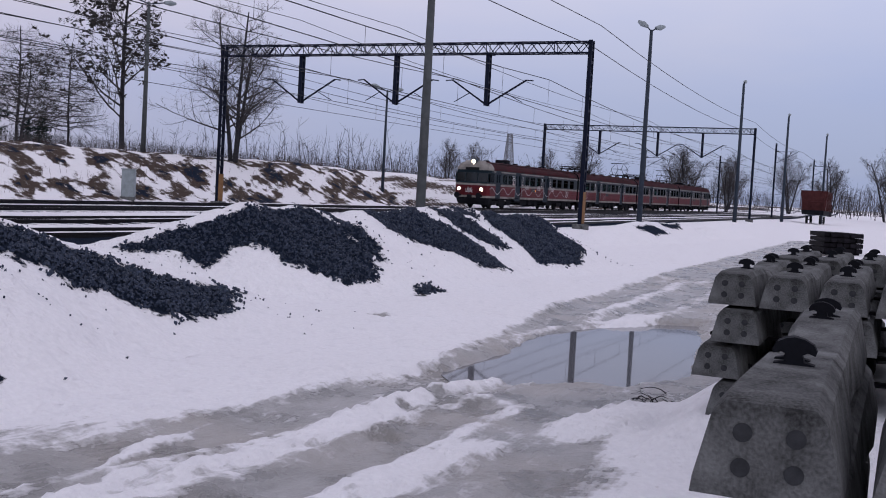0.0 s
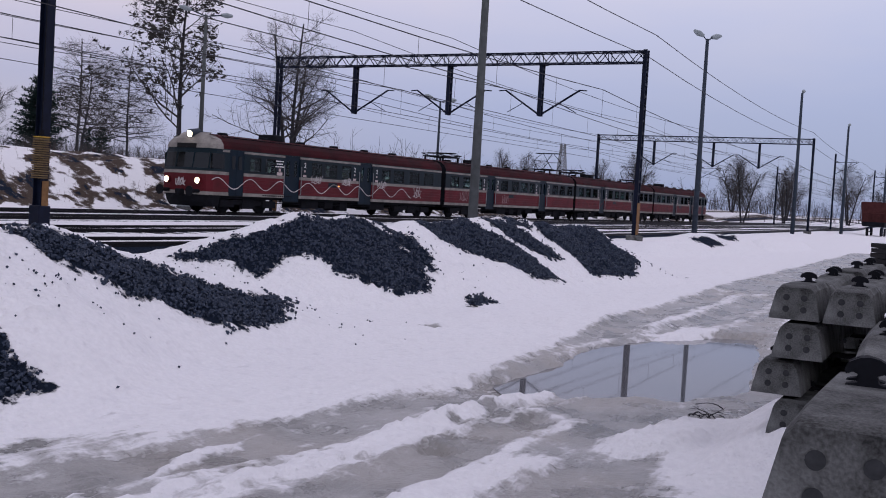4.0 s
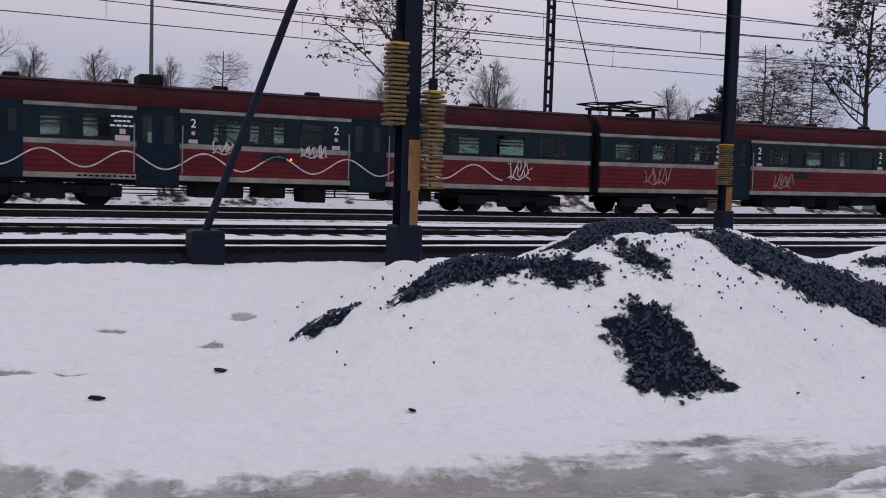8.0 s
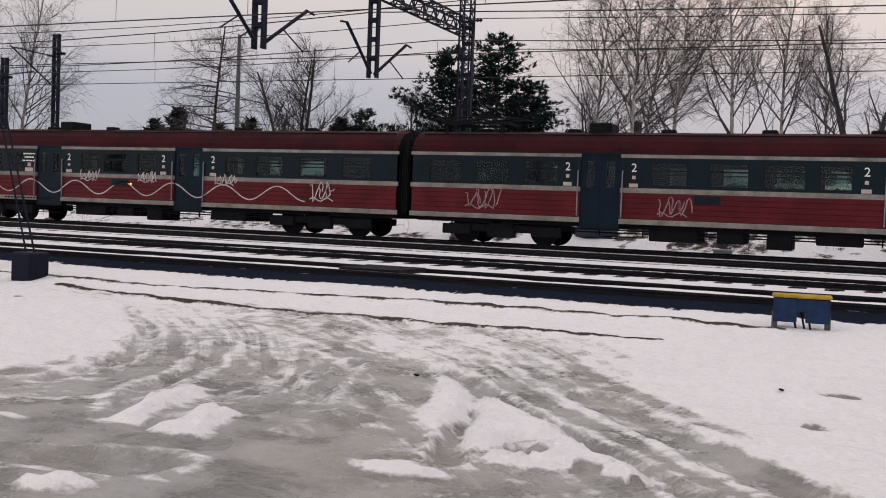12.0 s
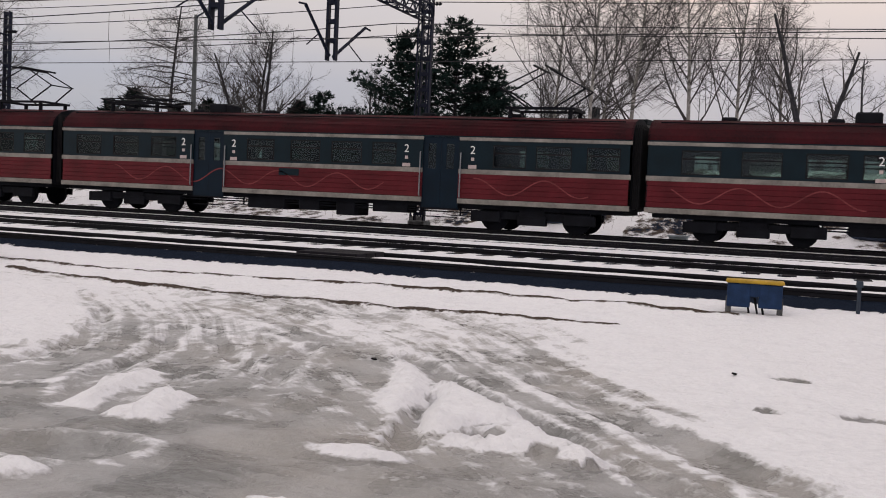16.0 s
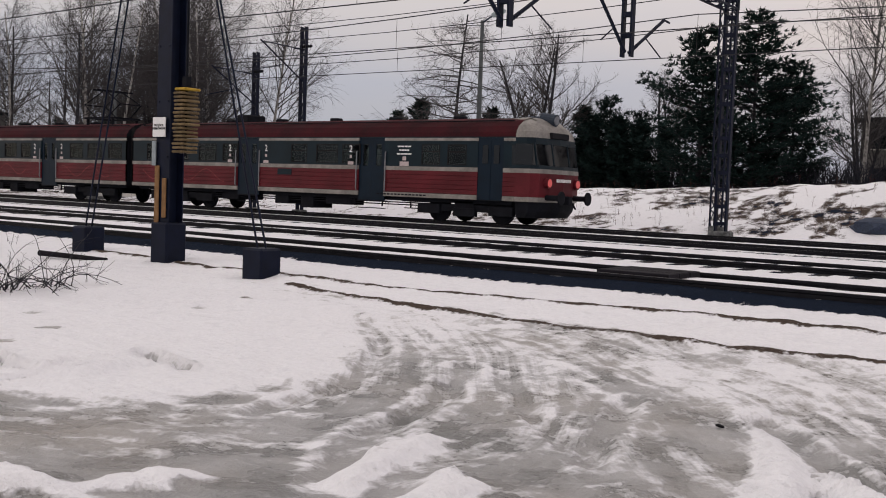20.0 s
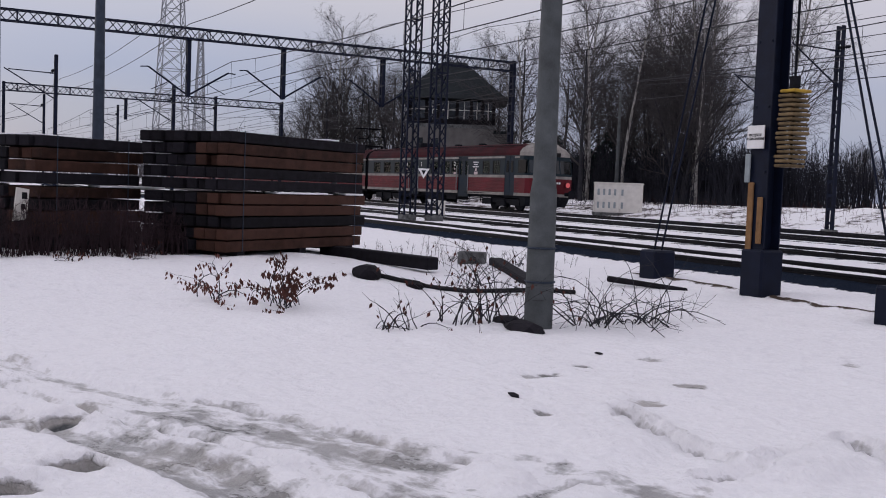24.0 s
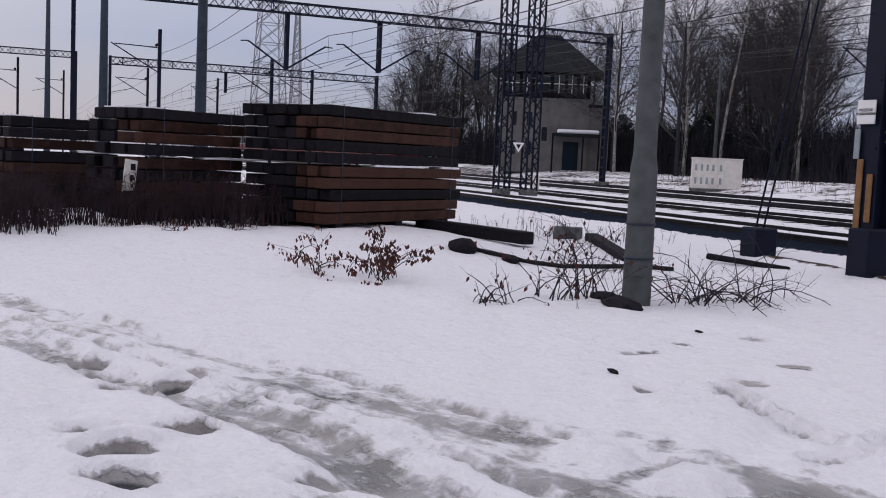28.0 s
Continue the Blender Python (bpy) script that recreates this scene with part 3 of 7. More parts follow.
BARE_FAR = (
    ((17.34, 9.5), (19.39, 9.5), (19.4, 9.06), (19.81, 8.71), (20.35, 7.86), (20.37, 7.4), (19.17, 7.5), (18.51, 8.1), (17.91, 8.45), (17.22, 8.86)),
    ((20.15, 9.4), (20.95, 9.3), (21.6, 8.5), (21.55, 7.9), (20.85, 8.0), (20.25, 8.81)),
    ((22.75, 9.25), (24.06, 8.95), (24.9, 8.3), (24.8, 7.1), (23.45, 6.85), (22.08, 7.43), (22.2, 8.04), (22.1, 8.73)),
    ((21.28, 9.45), (22.4, 9.3), (22.17, 8.9), (21.1, 9.0)),
    ((41.6, 10.0), (44.2, 9.7), (45.0, 9.1), (42.5, 9.2)), ((45.5, 9.9), (49.0, 9.6), (48.0, 9.2), (46.0, 9.4)),
)
BARE = BARE_NEAR + BARE_TONGUE + BARE_MIDDLE + BARE_FAR


def bank_height(x, y):
    top = np.interp(x, (-120, -55, -40, -30, -20, -12, -5, 0, 66, 160), (0.7, 0.8, 0.9, 1.25, 1.65, 2.0, 2.7, 2.8, 2.8, 1.5))
    return top * smooth(34.6, 41.5, y) * (1 + 0.12 * waves(x, y, 7, 3)) + smooth(36, 41, y) * 0.12 * waves(x, y, 2, 4)


def warp(x, y):
    """Frays the outlines of ruts and lumps."""
    return (x + 0.05 * waves(x, y, 0.4, 51) + 0.05 * waves(x, y, 0.13, 53), y + 0.05 * waves(x, y, 0.4, 52) + 0.05 * waves(x, y, 0.13, 54))


def yard_relief(x, y):
    """Lanes, ruts, lumps and footprints of the road side of the tracks."""
    z = 0.012 * waves(x, y, 0.22, 21) + 0.035 * waves(x, y, 0.9, 22)
    road = smooth(-0.15, 0.35, inside(x, y, ROAD))
    lane, run = lane_frame(x, y)
    z = z - 0.03 * road + road * (0.020 * waves(lane, run * 0.12, 0.35, 31) + 0.012 * waves(lane, run * 0.15, 0.13, 32))
    x, y = warp(x, y)
    for pts, w, deep in RUTS:
        d = line_distance(x, y, pts)
        z = z - deep * np.exp(-(d / w) ** 4) + 0.22 * deep * np.exp(-((d - w * 1.35) / (0.3 * w)) ** 2)
    for pts in DIRT_LINES:
        d = line_distance(x, y, pts)
        z = z + 0.03 * np.exp(-(d / 0.10) ** 2) * (1 + 0.5 * waves(x, y, 0.5, 41))
    # snow lumps thrown up between the ruts
    for lx, ly, a, b, turn, h in LUMPS:
        c, s = math.cos(radians(turn)), math.sin(radians(turn))
        u, v = ((x - lx) * c + (y - ly) * s) / a, (-(x - lx) * s + (y - ly) * c) / b
        r2 = u * u + v * v
        z = z + h * np.exp(-r2 ** 4) * (0.85 + 0.5 * waves(x, y, 0.12, 61))
    for outline, h in SLABS:
        z = z + h * smooth(-0.03, 0.11, inside(x, y, outline)) * (0.85 + 0.35 * waves(x, y, 0.15, 61))
    # the hollow of the puddle and the bank under the concrete sleepers
    z = z - 0.22 * smooth(-0.25, 0.3, inside(x, y, POOL))
    z = z + 0.42 * smooth(5.9, 6.7, x) * (1 - smooth(9.2, 10.2, x)) * (1 - smooth(0.9, 1.5, y)) * smooth(-6, -4.5, y)
    for px, py, r, h in HOLES:
        r, h = 1.1 * r, 0.75 * h
        z = z - h * np.exp(-(((x - px) ** 2 + (y - py) ** 2) / (r * r)) ** 3) + 0.2 * h * np.exp(-((np.hypot(x - px, y - py) - 1.35 * r) / (0.3 * r)) ** 2)
    return z


def ground_height(x, y):
    x, y = np.asarray(x, float), np.asarray(y, float)
    z = 0.26 * smooth(8.5, 13.6, y) + 0.07 * smooth(12.2, 13.8, y)
    yb = y - bend(x)
    bed = smooth(13.9, 14.5, y) * (1 - smooth(33.4, 34.2, yb))
    z = z + bed * 0.12
    for k, ty in enumerate(TRACKS):
        z = z + 0.045 * np.exp(-((y - ty - bend(x, k)) / 0.66) ** 8)
    z = z - 0.10 * np.exp(-((y - 23.1) / 1.2) ** 2) * bed
    z = z + bank_height(x, yb)
    near = np.exp(-((y - 4) / 14) ** 2)
    z = np.atleast_1d(z + 0.05 * near * waves(x, y, 3.5, 1) + 0.018 * near * waves(x, y, 0.7, 2))
    yard = np.atleast_1d((x > -30) & (x < 64) & (y > -8) & (y < 14.2))
    if yard.any():
        z[yard] += yard_relief(np.atleast_1d(x)[yard], np.atleast_1d(y)[yard]) * smooth(14.2, 13.8, np.atleast_1d(y)[yard])
    z = z + 0.30 * smooth(-16.5, -20.5, x) * (1 - smooth(8.0, 11.0, y)) * smooth(-40, -12, y)
    far = smooth(70, 300, np.hypot(x, y))
    z = z + far * 1.2 * waves(x, y, 120, 9) + rise(x)
    return z if x.ndim else z[0]


# the outline of the meltwater pool
POOL = ((8.95, 3.6), (9.3, 3.85), (10.4, 3.85), (11.6, 4.0), (13.4, 3.9), (15.2, 3.2), (15.6, 2.6), (13.6, 2.3), (11.8, 2.0), (10.5, 1.9), (9.4, 2.3), (9.0, 2.9))
# lumps of snow: centre, half lengths, turn, height
LUMPS = (
    (-2.6, 5.65, 0.3, 0.08, 10, 0.035), (-4.1, 4.3, 0.22, 0.1, 30, 0.05), (-2.6, 4.5, 0.12, 0.08, 30, 0.05), (-5.82, 5.3, 0.35, 0.12, 60, 0.05), (-6.34, 4.8, 0.35, 0.09, 20, 0.04),
    (-8.77, 6.94, 0.5, 0.3, 100, 0.08), (-9.8, 6.23, 0.6, 0.3, -20, 0.06),
    (6.2, 3.48, 2.1, 0.13, -2, 0.05), (4.9, 4.15, 0.55, 0.07, 8, 0.05), (3.9, 3.7, 0.6, 0.09, 10, 0.05), (7.6, 1.75, 0.9, 0.3, -20, 0.10), (5.4, 2.45, 0.9, 0.2, -10, 0.06), (13.5, 3.3, 2.4, 0.35, 8, 0.07),
)
# slabs of packed snow left standing between the wheel marks: outline and height
SLABS = (
    (((-5.2, 5.9), (-5.38, 7.2), (-5.07, 7.1), (-4.82, 5.86)), 0.075), (((-4.6, 5.66), (-4.72, 6.62), (-4.32, 6.4), (-4.13, 5.72)), 0.085),
    (((-3.73, 9.0), (-3.2, 8.25), (-2.97, 7.65), (-2.92, 6.85), (-3.2, 7.2)), 0.08),
    (((-3.1, 8.3), (-2.25, 7.4), (-1.95, 7.1), (-2.2, 6.85), (-2.35, 6.4), (-2.58, 6.5)), 0.11), (((-1.98, 7.1), (-1.1, 6.38), (-1.27, 6.17), (-1.7, 6.27), (-2.25, 6.15), (-2.3, 6.4)), 0.07),
    (((-9.43, 4.89), (-9.59, 5.27), (-9.09, 5.33), (-8.88, 4.93)), 0.07), (((-8.7, 5.0), (-8.96, 5.43), (-8.6, 5.6), (-8.4, 5.3)), 0.08),
)
# footprints and small hollows: centre, radius, depth
HOLES = (
    (-2.09, 6.52, 0.15, 0.13), (-1.6, 6.3, 0.1, 0.08), (-1.2, 6.15, 0.13, 0.08), (-0.2, 9.8, 0.16, 0.08), (0.4, 8.5, 0.22, 0.10), (0.85, 8.3, 0.1, 0.04), (-0.35, 8.35, 0.12, 0.05),
    (-12.5, 2.54, 0.12, 0.11), (-12.06, 2.67, 0.13, 0.12), (-11.4, 2.7, 0.15, 0.12), (-11.6, 3.05, 0.15, 0.13), (-10.33, 2.42, 0.14, 0.14), (-10.2, 2.95, 0.15, 0.16), (-9.83, 2.54, 0.18, 0.17), (-9.33, 2.53, 0.16, 0.16), (-9.14, 3.46, 0.12, 0.07), (-8.77, 2.94, 0.12, 0.06),
    (-12.1, 7.63, 0.14, 0.06), (-11.8, 7.03, 0.17, 0.05), (-10.6, 7.23, 0.16, 0.04), (-10.9, 7.93, 0.15, 0.04), (-12.2, 8.53, 0.12, 0.05), (-11.2, 10.2, 0.12, 0.04), (-11.1, 10.9, 0.12, 0.04), (-10.5, 6.33, 0.15, 0.06), (-6.4, 8.9, 0.12, 0.07), (-5.82, 7.6, 0.12, 0.07),
    (6.5, 3.25, 0.10, 0.05), (7.0, 3.35, 0.10, 0.05), (6.1, 3.1, 0.11, 0.06), (7.6, 3.4, 0.10, 0.05), (5.6, 3.3, 0.10, 0.04), (12.0, 6.2, 0.2, 0.08), (3.0, 8.4, 0.18, 0.08), (2.2, 9.4, 0.15, 0.06), (1.4, 10.2, 0.14, 0.05), (2.8, 10.6, 0.15, 0.05),
)


def steps(*runs):
    out = [runs[0][0]]
    for a, b, s in runs:
        n = max(1, round((b - a) / s))
        out += [a + (b - a) * (i + 1) / n for i in range(n)]
    return np.array(out)


def make_heaps(xs, ys, slush, dirt, bare):
    """Each heap of crushed stone, half under snow, as a thing of its own."""
    keep_x, keep_y = (xs > 2) & (xs < 67), (ys > 3.5) & (ys < 13.6)
    gx, gy = np.meshgrid(xs[keep_x], ys[keep_y])
    rise_z = heap_height(gx, gy)
    gz_all = ground_height(gx, gy) + rise_z - 0.012
    owner = np.argmax([mound_height(gx, gy, crest) for crest in MOUNDS], 0)
    layers = [("slush", slush[np.ix_(keep_y, keep_x)] * 0), ("dirt", dirt[np.ix_(keep_y, keep_x)] * 0), ("bare", bare[np.ix_(keep_y, keep_x)])]
    high = rise_z > 0.015
    for k in range(len(MOUNDS)):
        cell = (owner[:-1, :-1] == k) & (high[:-1, :-1] | high[1:, :-1] | high[:-1, 1:] | high[1:, 1:])
        j, i = np.nonzero(cell)
        if not len(j):
            continue
        nx = gx.shape[1]
        quads = np.stack([j * nx + i, j * nx + i + 1, (j + 1) * nx + i + 1, (j + 1) * nx + i], 1)
        used, back = np.unique(quads, return_inverse=True)
        me = bpy.data.meshes.new("stone_mound")
        me.from_pydata(np.stack([gx.ravel()[used], gy.ravel()[used], gz_all.ravel()[used]], 1).tolist(), [], back.reshape(-1, 4).tolist())
        me.polygons.foreach_set("use_smooth", [True] * len(me.polygons))
        for name, values in layers:
            me.attributes.new(name, "FLOAT", "POINT").data.foreach_set("value", values.ravel()[used].astype(np.float32))
        me.materials.append(M_ground)
        tagged(new("stone_mound", me), "mound of dark crushed stone partly covered with snow", "gravel mound", "stone mounds along the track")


def make_ground():
    xs = steps((-3000, -600, 300), (-600, -120, 40), (-120, -50, 5), (-50, -16, 0.4), (-16, -12, 0.1), (-12, 9, 0.055), (9, 16, 0.1), (16, 34, 0.2), (34, 70, 0.5), (70, 160, 5), (160, 600, 40), (600, 3000, 300))
    ys = steps((-3000, -400, 300), (-400, -40, 40), (-40, -6, 3), (-6, 1.5, 0.3), (1.5, 13.4, 0.055), (13.4, 15, 0.09), (15, 21, 0.12), (21, 45, 0.3), (45, 80, 4), (80, 400, 40), (400, 3000, 300))
    gx, gy = np.meshgrid(xs, ys)
    gz = ground_height(gx, gy)
    nx, ny = len(xs), len(ys)
    co = np.stack([gx, gy, gz], -1).reshape(-1, 3)
    i = (np.arange(ny - 1)[:, None] * nx + np.arange(nx - 1)[None]).ravel()
    quads = np.stack([i, i + 1, i + nx + 1, i + nx], 1)
    me = bpy.data.meshes.new("ground")
    me.from_pydata(co.tolist(), [], quads.tolist())
    me.polygons.foreach_set("use_smooth", [True] * len(me.polygons))
    x, y = gx.ravel(), gy.ravel()
    slush = np.zeros(len(x))
    lane, run = lane_frame(x, y)
    deep_in = inside(x, y, ROAD)
    wx, wy = warp(x, y)
    slush = smooth(-0.2, 0.22, deep_in) * np.interp(x, (-12, -9.5, -7, 2, 4), (0.43, 0.53, 0.68, 0.74, 0.80)) * (1 - 0.38 * smooth(8.6, 10.6, y) * (x < 2)) * (1.0 - 0.28 * waves(lane, run * 0.12, 0.35, 31) - 0.16 * waves(lane, run * 0.15, 0.13, 32))
    slush = slush + 0.22 * np.exp(-(((x + 4.0) / 3.4) ** 2 + ((y - 4.6) / 1.5) ** 2) ** 2) * (deep_in > -0.3)
    for pts, w, deep in RUTS:
        d = line_distance(wx, wy, pts)
        slush = np.maximum(slush, min(0.85, deep * 14) * np.interp(x, (-10, -7), (0.7, 1.0)) * np.exp(-(d / (1.1 * w)) ** 4))
        slush = slush * (1 - 0.4 * np.exp(-((d - w * 1.5) / (0.4 * w)) ** 2))
    slush = np.maximum(slush, 0.95 * smooth(-0.35, 0.1, inside(wx, wy, POOL)))
    for lx, ly, a, b, turn, h in LUMPS:
        c, s = math.cos(radians(turn)), math.sin(radians(turn))
        u, v = ((wx - lx) * c + (wy - ly) * s) / (1.15 * a), (-(wx - lx) * s + (wy - ly) * c) / (1.15 * b)
        slush = slush * (1 - 0.95 * np.exp(-(u * u + v * v) ** 2))
    for outline, h in SLABS:
        slush = slush * (1 - 0.97 * smooth(-0.06, 0.06, inside(wx, wy, outline)))
    dirt = np.zeros(len(x))
    for pts in DIRT_LINES:
        dirt = np.maximum(dirt, 1.2 * np.exp(-(line_distance(x, y + 0.05 * waves(x, y, 1.1, 43), pts) / 0.085) ** 2) * (0.85 + 0.4 * waves(x, y, 1.5, 42)))
    for px, py, r, h in HOLES:
        slush = np.maximum(slush, min(1.6, 0.40 + 8.0 * h) * np.exp(-(((wx - px) ** 2 + (wy - py) ** 2) / (1.15 * r * r)) ** 4))
    bare = np.zeros(len(x))
    for outline in BARE:
        (x0, y0), (x1, y1) = np.min(outline, 0) - 0.8, np.max(outline, 0) + 0.8
        near = (x > x0) & (x < x1) & (y > y0) & (y < y1)
        bare[near] = np.maximum(bare[near], np.clip(0.53 + inside(x[near], y[near], outline) / 0.42, 0, 1.3))
    bare = np.maximum(bare, 0.24 * smooth(0.25, 0.7, heap_height(x, y)))
    # stone shoulders beside the rails
    bare = np.maximum(bare, 1.05 * np.exp(-((y - 14.3) / 0.28) ** 4))
    for k, ty in enumerate(TRACKS):
        for side in (-0.752, 0.752):
            bare = np.maximum(bare, 0.75 * np.exp(-((y - ty - bend(x, k) - side) / 0.17) ** 4))
    yb = y - bend(x)
    bare = np.maximum(bare, 0.85 * np.exp(-((yb - 29.2) / 0.4) ** 4))
    bare = np.maximum(bare, 0.62 * np.exp(-((yb - 31.0) / 1.2) ** 4))
    bare = np.maximum(bare, 0.70 * np.exp(-((y - bend(x, 2) - 24.9) / 0.3) ** 4))
    ends = smooth(-0.1, 0.5, np.cos(x * 2 * math.pi / 0.62)) * (np.exp(-((y - 18.85) / 0.3) ** 4) + np.exp(-((y - 20.0) / 0.5) ** 4))
    bare = np.maximum(bare, 0.85 * ends * (np.abs(x) < 34))
    # tufts and earth showing through on the far bank
    clump = waves(x, y, 3.2, 11) + 0.8 * waves(x, y, 1.1, 12)
    bank = smooth(34.6, 36.0, yb) * (1 - smooth(44, 62, yb)) * np.interp(x, (-60, -35, -10, 20, 30, 90), (0.95, 0.7, 1, 1, 1.25, 1.25))
    dirt = np.maximum(dirt, smooth(-0.32, 0.12, clump) * bank * 0.74)
    bare = np.maximum(bare, smooth(0.12, 0.4, clump) * bank * 0.6)
    for name, values in (("slush", slush), ("dirt", dirt), ("bare", bare), ("lane", np.minimum(lane, 40)), ("run", run)):
        me.attributes.new(name, "FLOAT", "POINT").data.foreach_set("value", values.astype(np.float32))
    me.materials.append(M_ground)
    make_heaps(xs, ys, slush.reshape(ny, nx), dirt.reshape(ny, nx), bare.reshape(ny, nx))
    return tagged(new("ground", me), "snow-covered ground with slushy wheel ruts and stone heaps", "ground", kind="structure")


def gz(x, y):
    return float(ground_height(x, y))


make_ground()

# ---------------------------------------------------------------- puddle


def make_puddle():
    bm = bmesh.new()
    outer = [(12.2 + (px - 12.2) * 1.08, 2.95 + (py - 2.95) * 1.2) for px, py in POOL]
    prism(bm, outer, -0.30, -0.115, "z")
    tagged(part("puddle", bm, M_water), "shallow puddle of grey meltwater on the icy road", "puddle", kind="structure")


make_puddle()

# ---------------------------------------------------------------- tracks


def make_tracks():
    rail_profile = ((-0.065, 0.0), (0.065, 0.0), (0.065, 0.012), (0.012, 0.03), (0.012, 0.115), (0.036, 0.125), (0.036, 0.16), (-0.036, 0.16), (-0.036, 0.125), (-0.012, 0.115), (-0.012, 0.03), (-0.065, 0.012))
    bm = bmesh.new()
    box(bm, -0.125, 0.125, -1.28, 1.28, -0.13, 0.0, 0.012)
    me_sl = bpy.data.meshes.new("sleeper")
    bm.to_mesh(me_sl)
    bm.free()
    me_sl.materials.append(M_timber)
    rnd = random.Random(3)
    for k, ty in enumerate(TRACKS):
        tr = thing("railway_track", "rusty railway track on snow-covered timber sleepers", "railway track", (0, ty, 0), 0, "parallel tracks", "structure")
        for side in (-0.752, 0.752):
            bm = bmesh.new()
            marks = (-400, 20, 30, 36, 42, 50, 60, 68, 75, 82, 95, 120, 150, 165, 180, 200, 400)
            for x0, x1 in zip(marks[:-1], marks[1:]):
                a = [bm.verts.new((x0, side + u + float(bend(x0, k)), RAIL - 0.16 + v + float(rise(x0)))) for u, v in rail_profile]
                b = [bm.verts.new((x1, side + u + float(bend(x1, k)), RAIL - 0.16 + v + float(rise(x1)))) for u, v in rail_profile]
                for i in range(12):
                    bm.faces.new((a[i], b[i], b[(i + 1) % 12], a[(i + 1) % 12]))
            bmesh.ops.recalc_face_normals(bm, faces=bm.faces)
            part("rail", bm, M_rail, tr)
        joined = bmesh.new()
        x = -70.0
        while x < 95:
            x += 0.62
            z = RAIL - (0.27, 0.10, 0.17, 0.17)[k] + float(rise(x)) + rnd.uniform(-0.012, 0.012)
            if k < 2 and -22 < x < 12:
                piece("sleeper", me_sl, tr, pose(x, rnd.uniform(-0.03, 0.03), z, 0, 0, rnd.uniform(-1, 1)))
            else:
                box(joined, x - 0.125, x + 0.125, float(bend(x, k)) - 1.28, float(bend(x, k)) + 1.28, z - 0.13, z)
        part("sleepers", joined, M_timber, tr)["kind"] = "stuff"
    # boarded cable crossing between the rails of the near track
    ob = thing("crossing_plank", "dark timber cover plank between the rails", "plank", (-7.55, 15.3, 0.46))
    for j in range(3):
        bm = bmesh.new()
        box(bm, -0.55, 0.55, -0.55 + 0.37 * j, -0.2 + 0.37 * j, 0.0, 0.12, 0.01)
        part("board", bm, M_timber, ob)


make_tracks()

# ---------------------------------------------------------------- train

CAR = 20.75
HALF = 1.42
BELT0, BELT1, EAVE, WIN0, WIN1, SILL0, SILL1 = 1.72, 1.86, 2.88, 1.92, 2.62, 0.80, 0.95
ROOF = ((HALF, EAVE), (HALF - 0.02, 3.02), (HALF - 0.14, 3.22), (HALF - 0.42, 3.42), (0.55, 3.54), (0.0, 3.58), (-0.55, 3.54), (-HALF + 0.42, 3.42), (-HALF + 0.14, 3.22), (-HALF + 0.02, 3.02), (-HALF, EAVE))
SKIN = 0.05


def tag_lines(r, letters):
    """Loose loops and zigzags of one sprayed tag, unreadable; lists of (s, z) about one unit high."""
    lines = []
    for k in range(letters):
        kind = r.choice(("zigzag", "zigzag", "hook"))
        x, line, turns, lean = 0.44 * k, [], r.uniform(7.0, 13.0), r.uniform(0.3, 0.5)
        for i in range(13):
            u = i / 12
            if kind == "zigzag":
                line.append((x + 0.75 * u, 0.5 + lean * math.sin(turns * u + 1.2) + 0.2 * (u - 0.5)))
            else:
                line.append((x + 0.5 * u * u, 1.0 - 1.5 * u + 1.1 * u * u * u + 0.15 * math.sin(9 * u)))
        lines.append([(px + 0.16 * pz + r.uniform(-0.04, 0.04), pz + r.uniform(-0.05, 0.05)) for px, pz in line])
    lines.append([(0.1 + 0.44 * letters * i / 8, 0.12 + 0.1 * math.sin(i * 1.3)) for i in range(9)])
    return lines


def stroke(bm, pts, w, y):
    """A sprayed line: a flat ribbon through points (s, z), standing a few millimetres off the side."""
    pts = [Vector((p[0], p[1])) for p in pts]
    left, right = [], []
    for i, p in enumerate(pts):
        d = (pts[min(i + 1, len(pts) - 1)] - pts[max(i - 1, 0)])
        if d.length < 1e-6:
            d = Vector((1, 0))
        nrm = Vector((-d.y, d.x)).normalized() * (w / 2)
        left.append(bm.verts.new((p.x + nrm.x, y, p.y + nrm.y)))
        right.append(bm.verts.new((p.x - nrm.x, y, p.y - nrm.y)))
    for i in range(len(pts) - 1):
        bm.faces.new((left[i], left[i + 1], right[i + 1], right[i]))


def side_band(bm, s0, s1, z0, z1, y, holes=()):
    """A strip of side sheet from s0 to s1 with openings cut through it."""
    cuts = sorted({s0, s1, *[h for a, b in holes for h in (a, b)]})
    for a, b in zip(cuts[:-1], cuts[1:]):
        mid = (a + b) / 2
        if any(h0 < mid < h1 for h0, h1 in holes):
            continue
        box(bm, a, b, min(y, y - math.copysign(SKIN, y)), max(y, y - math.copysign(SKIN, y)), z0, z1)


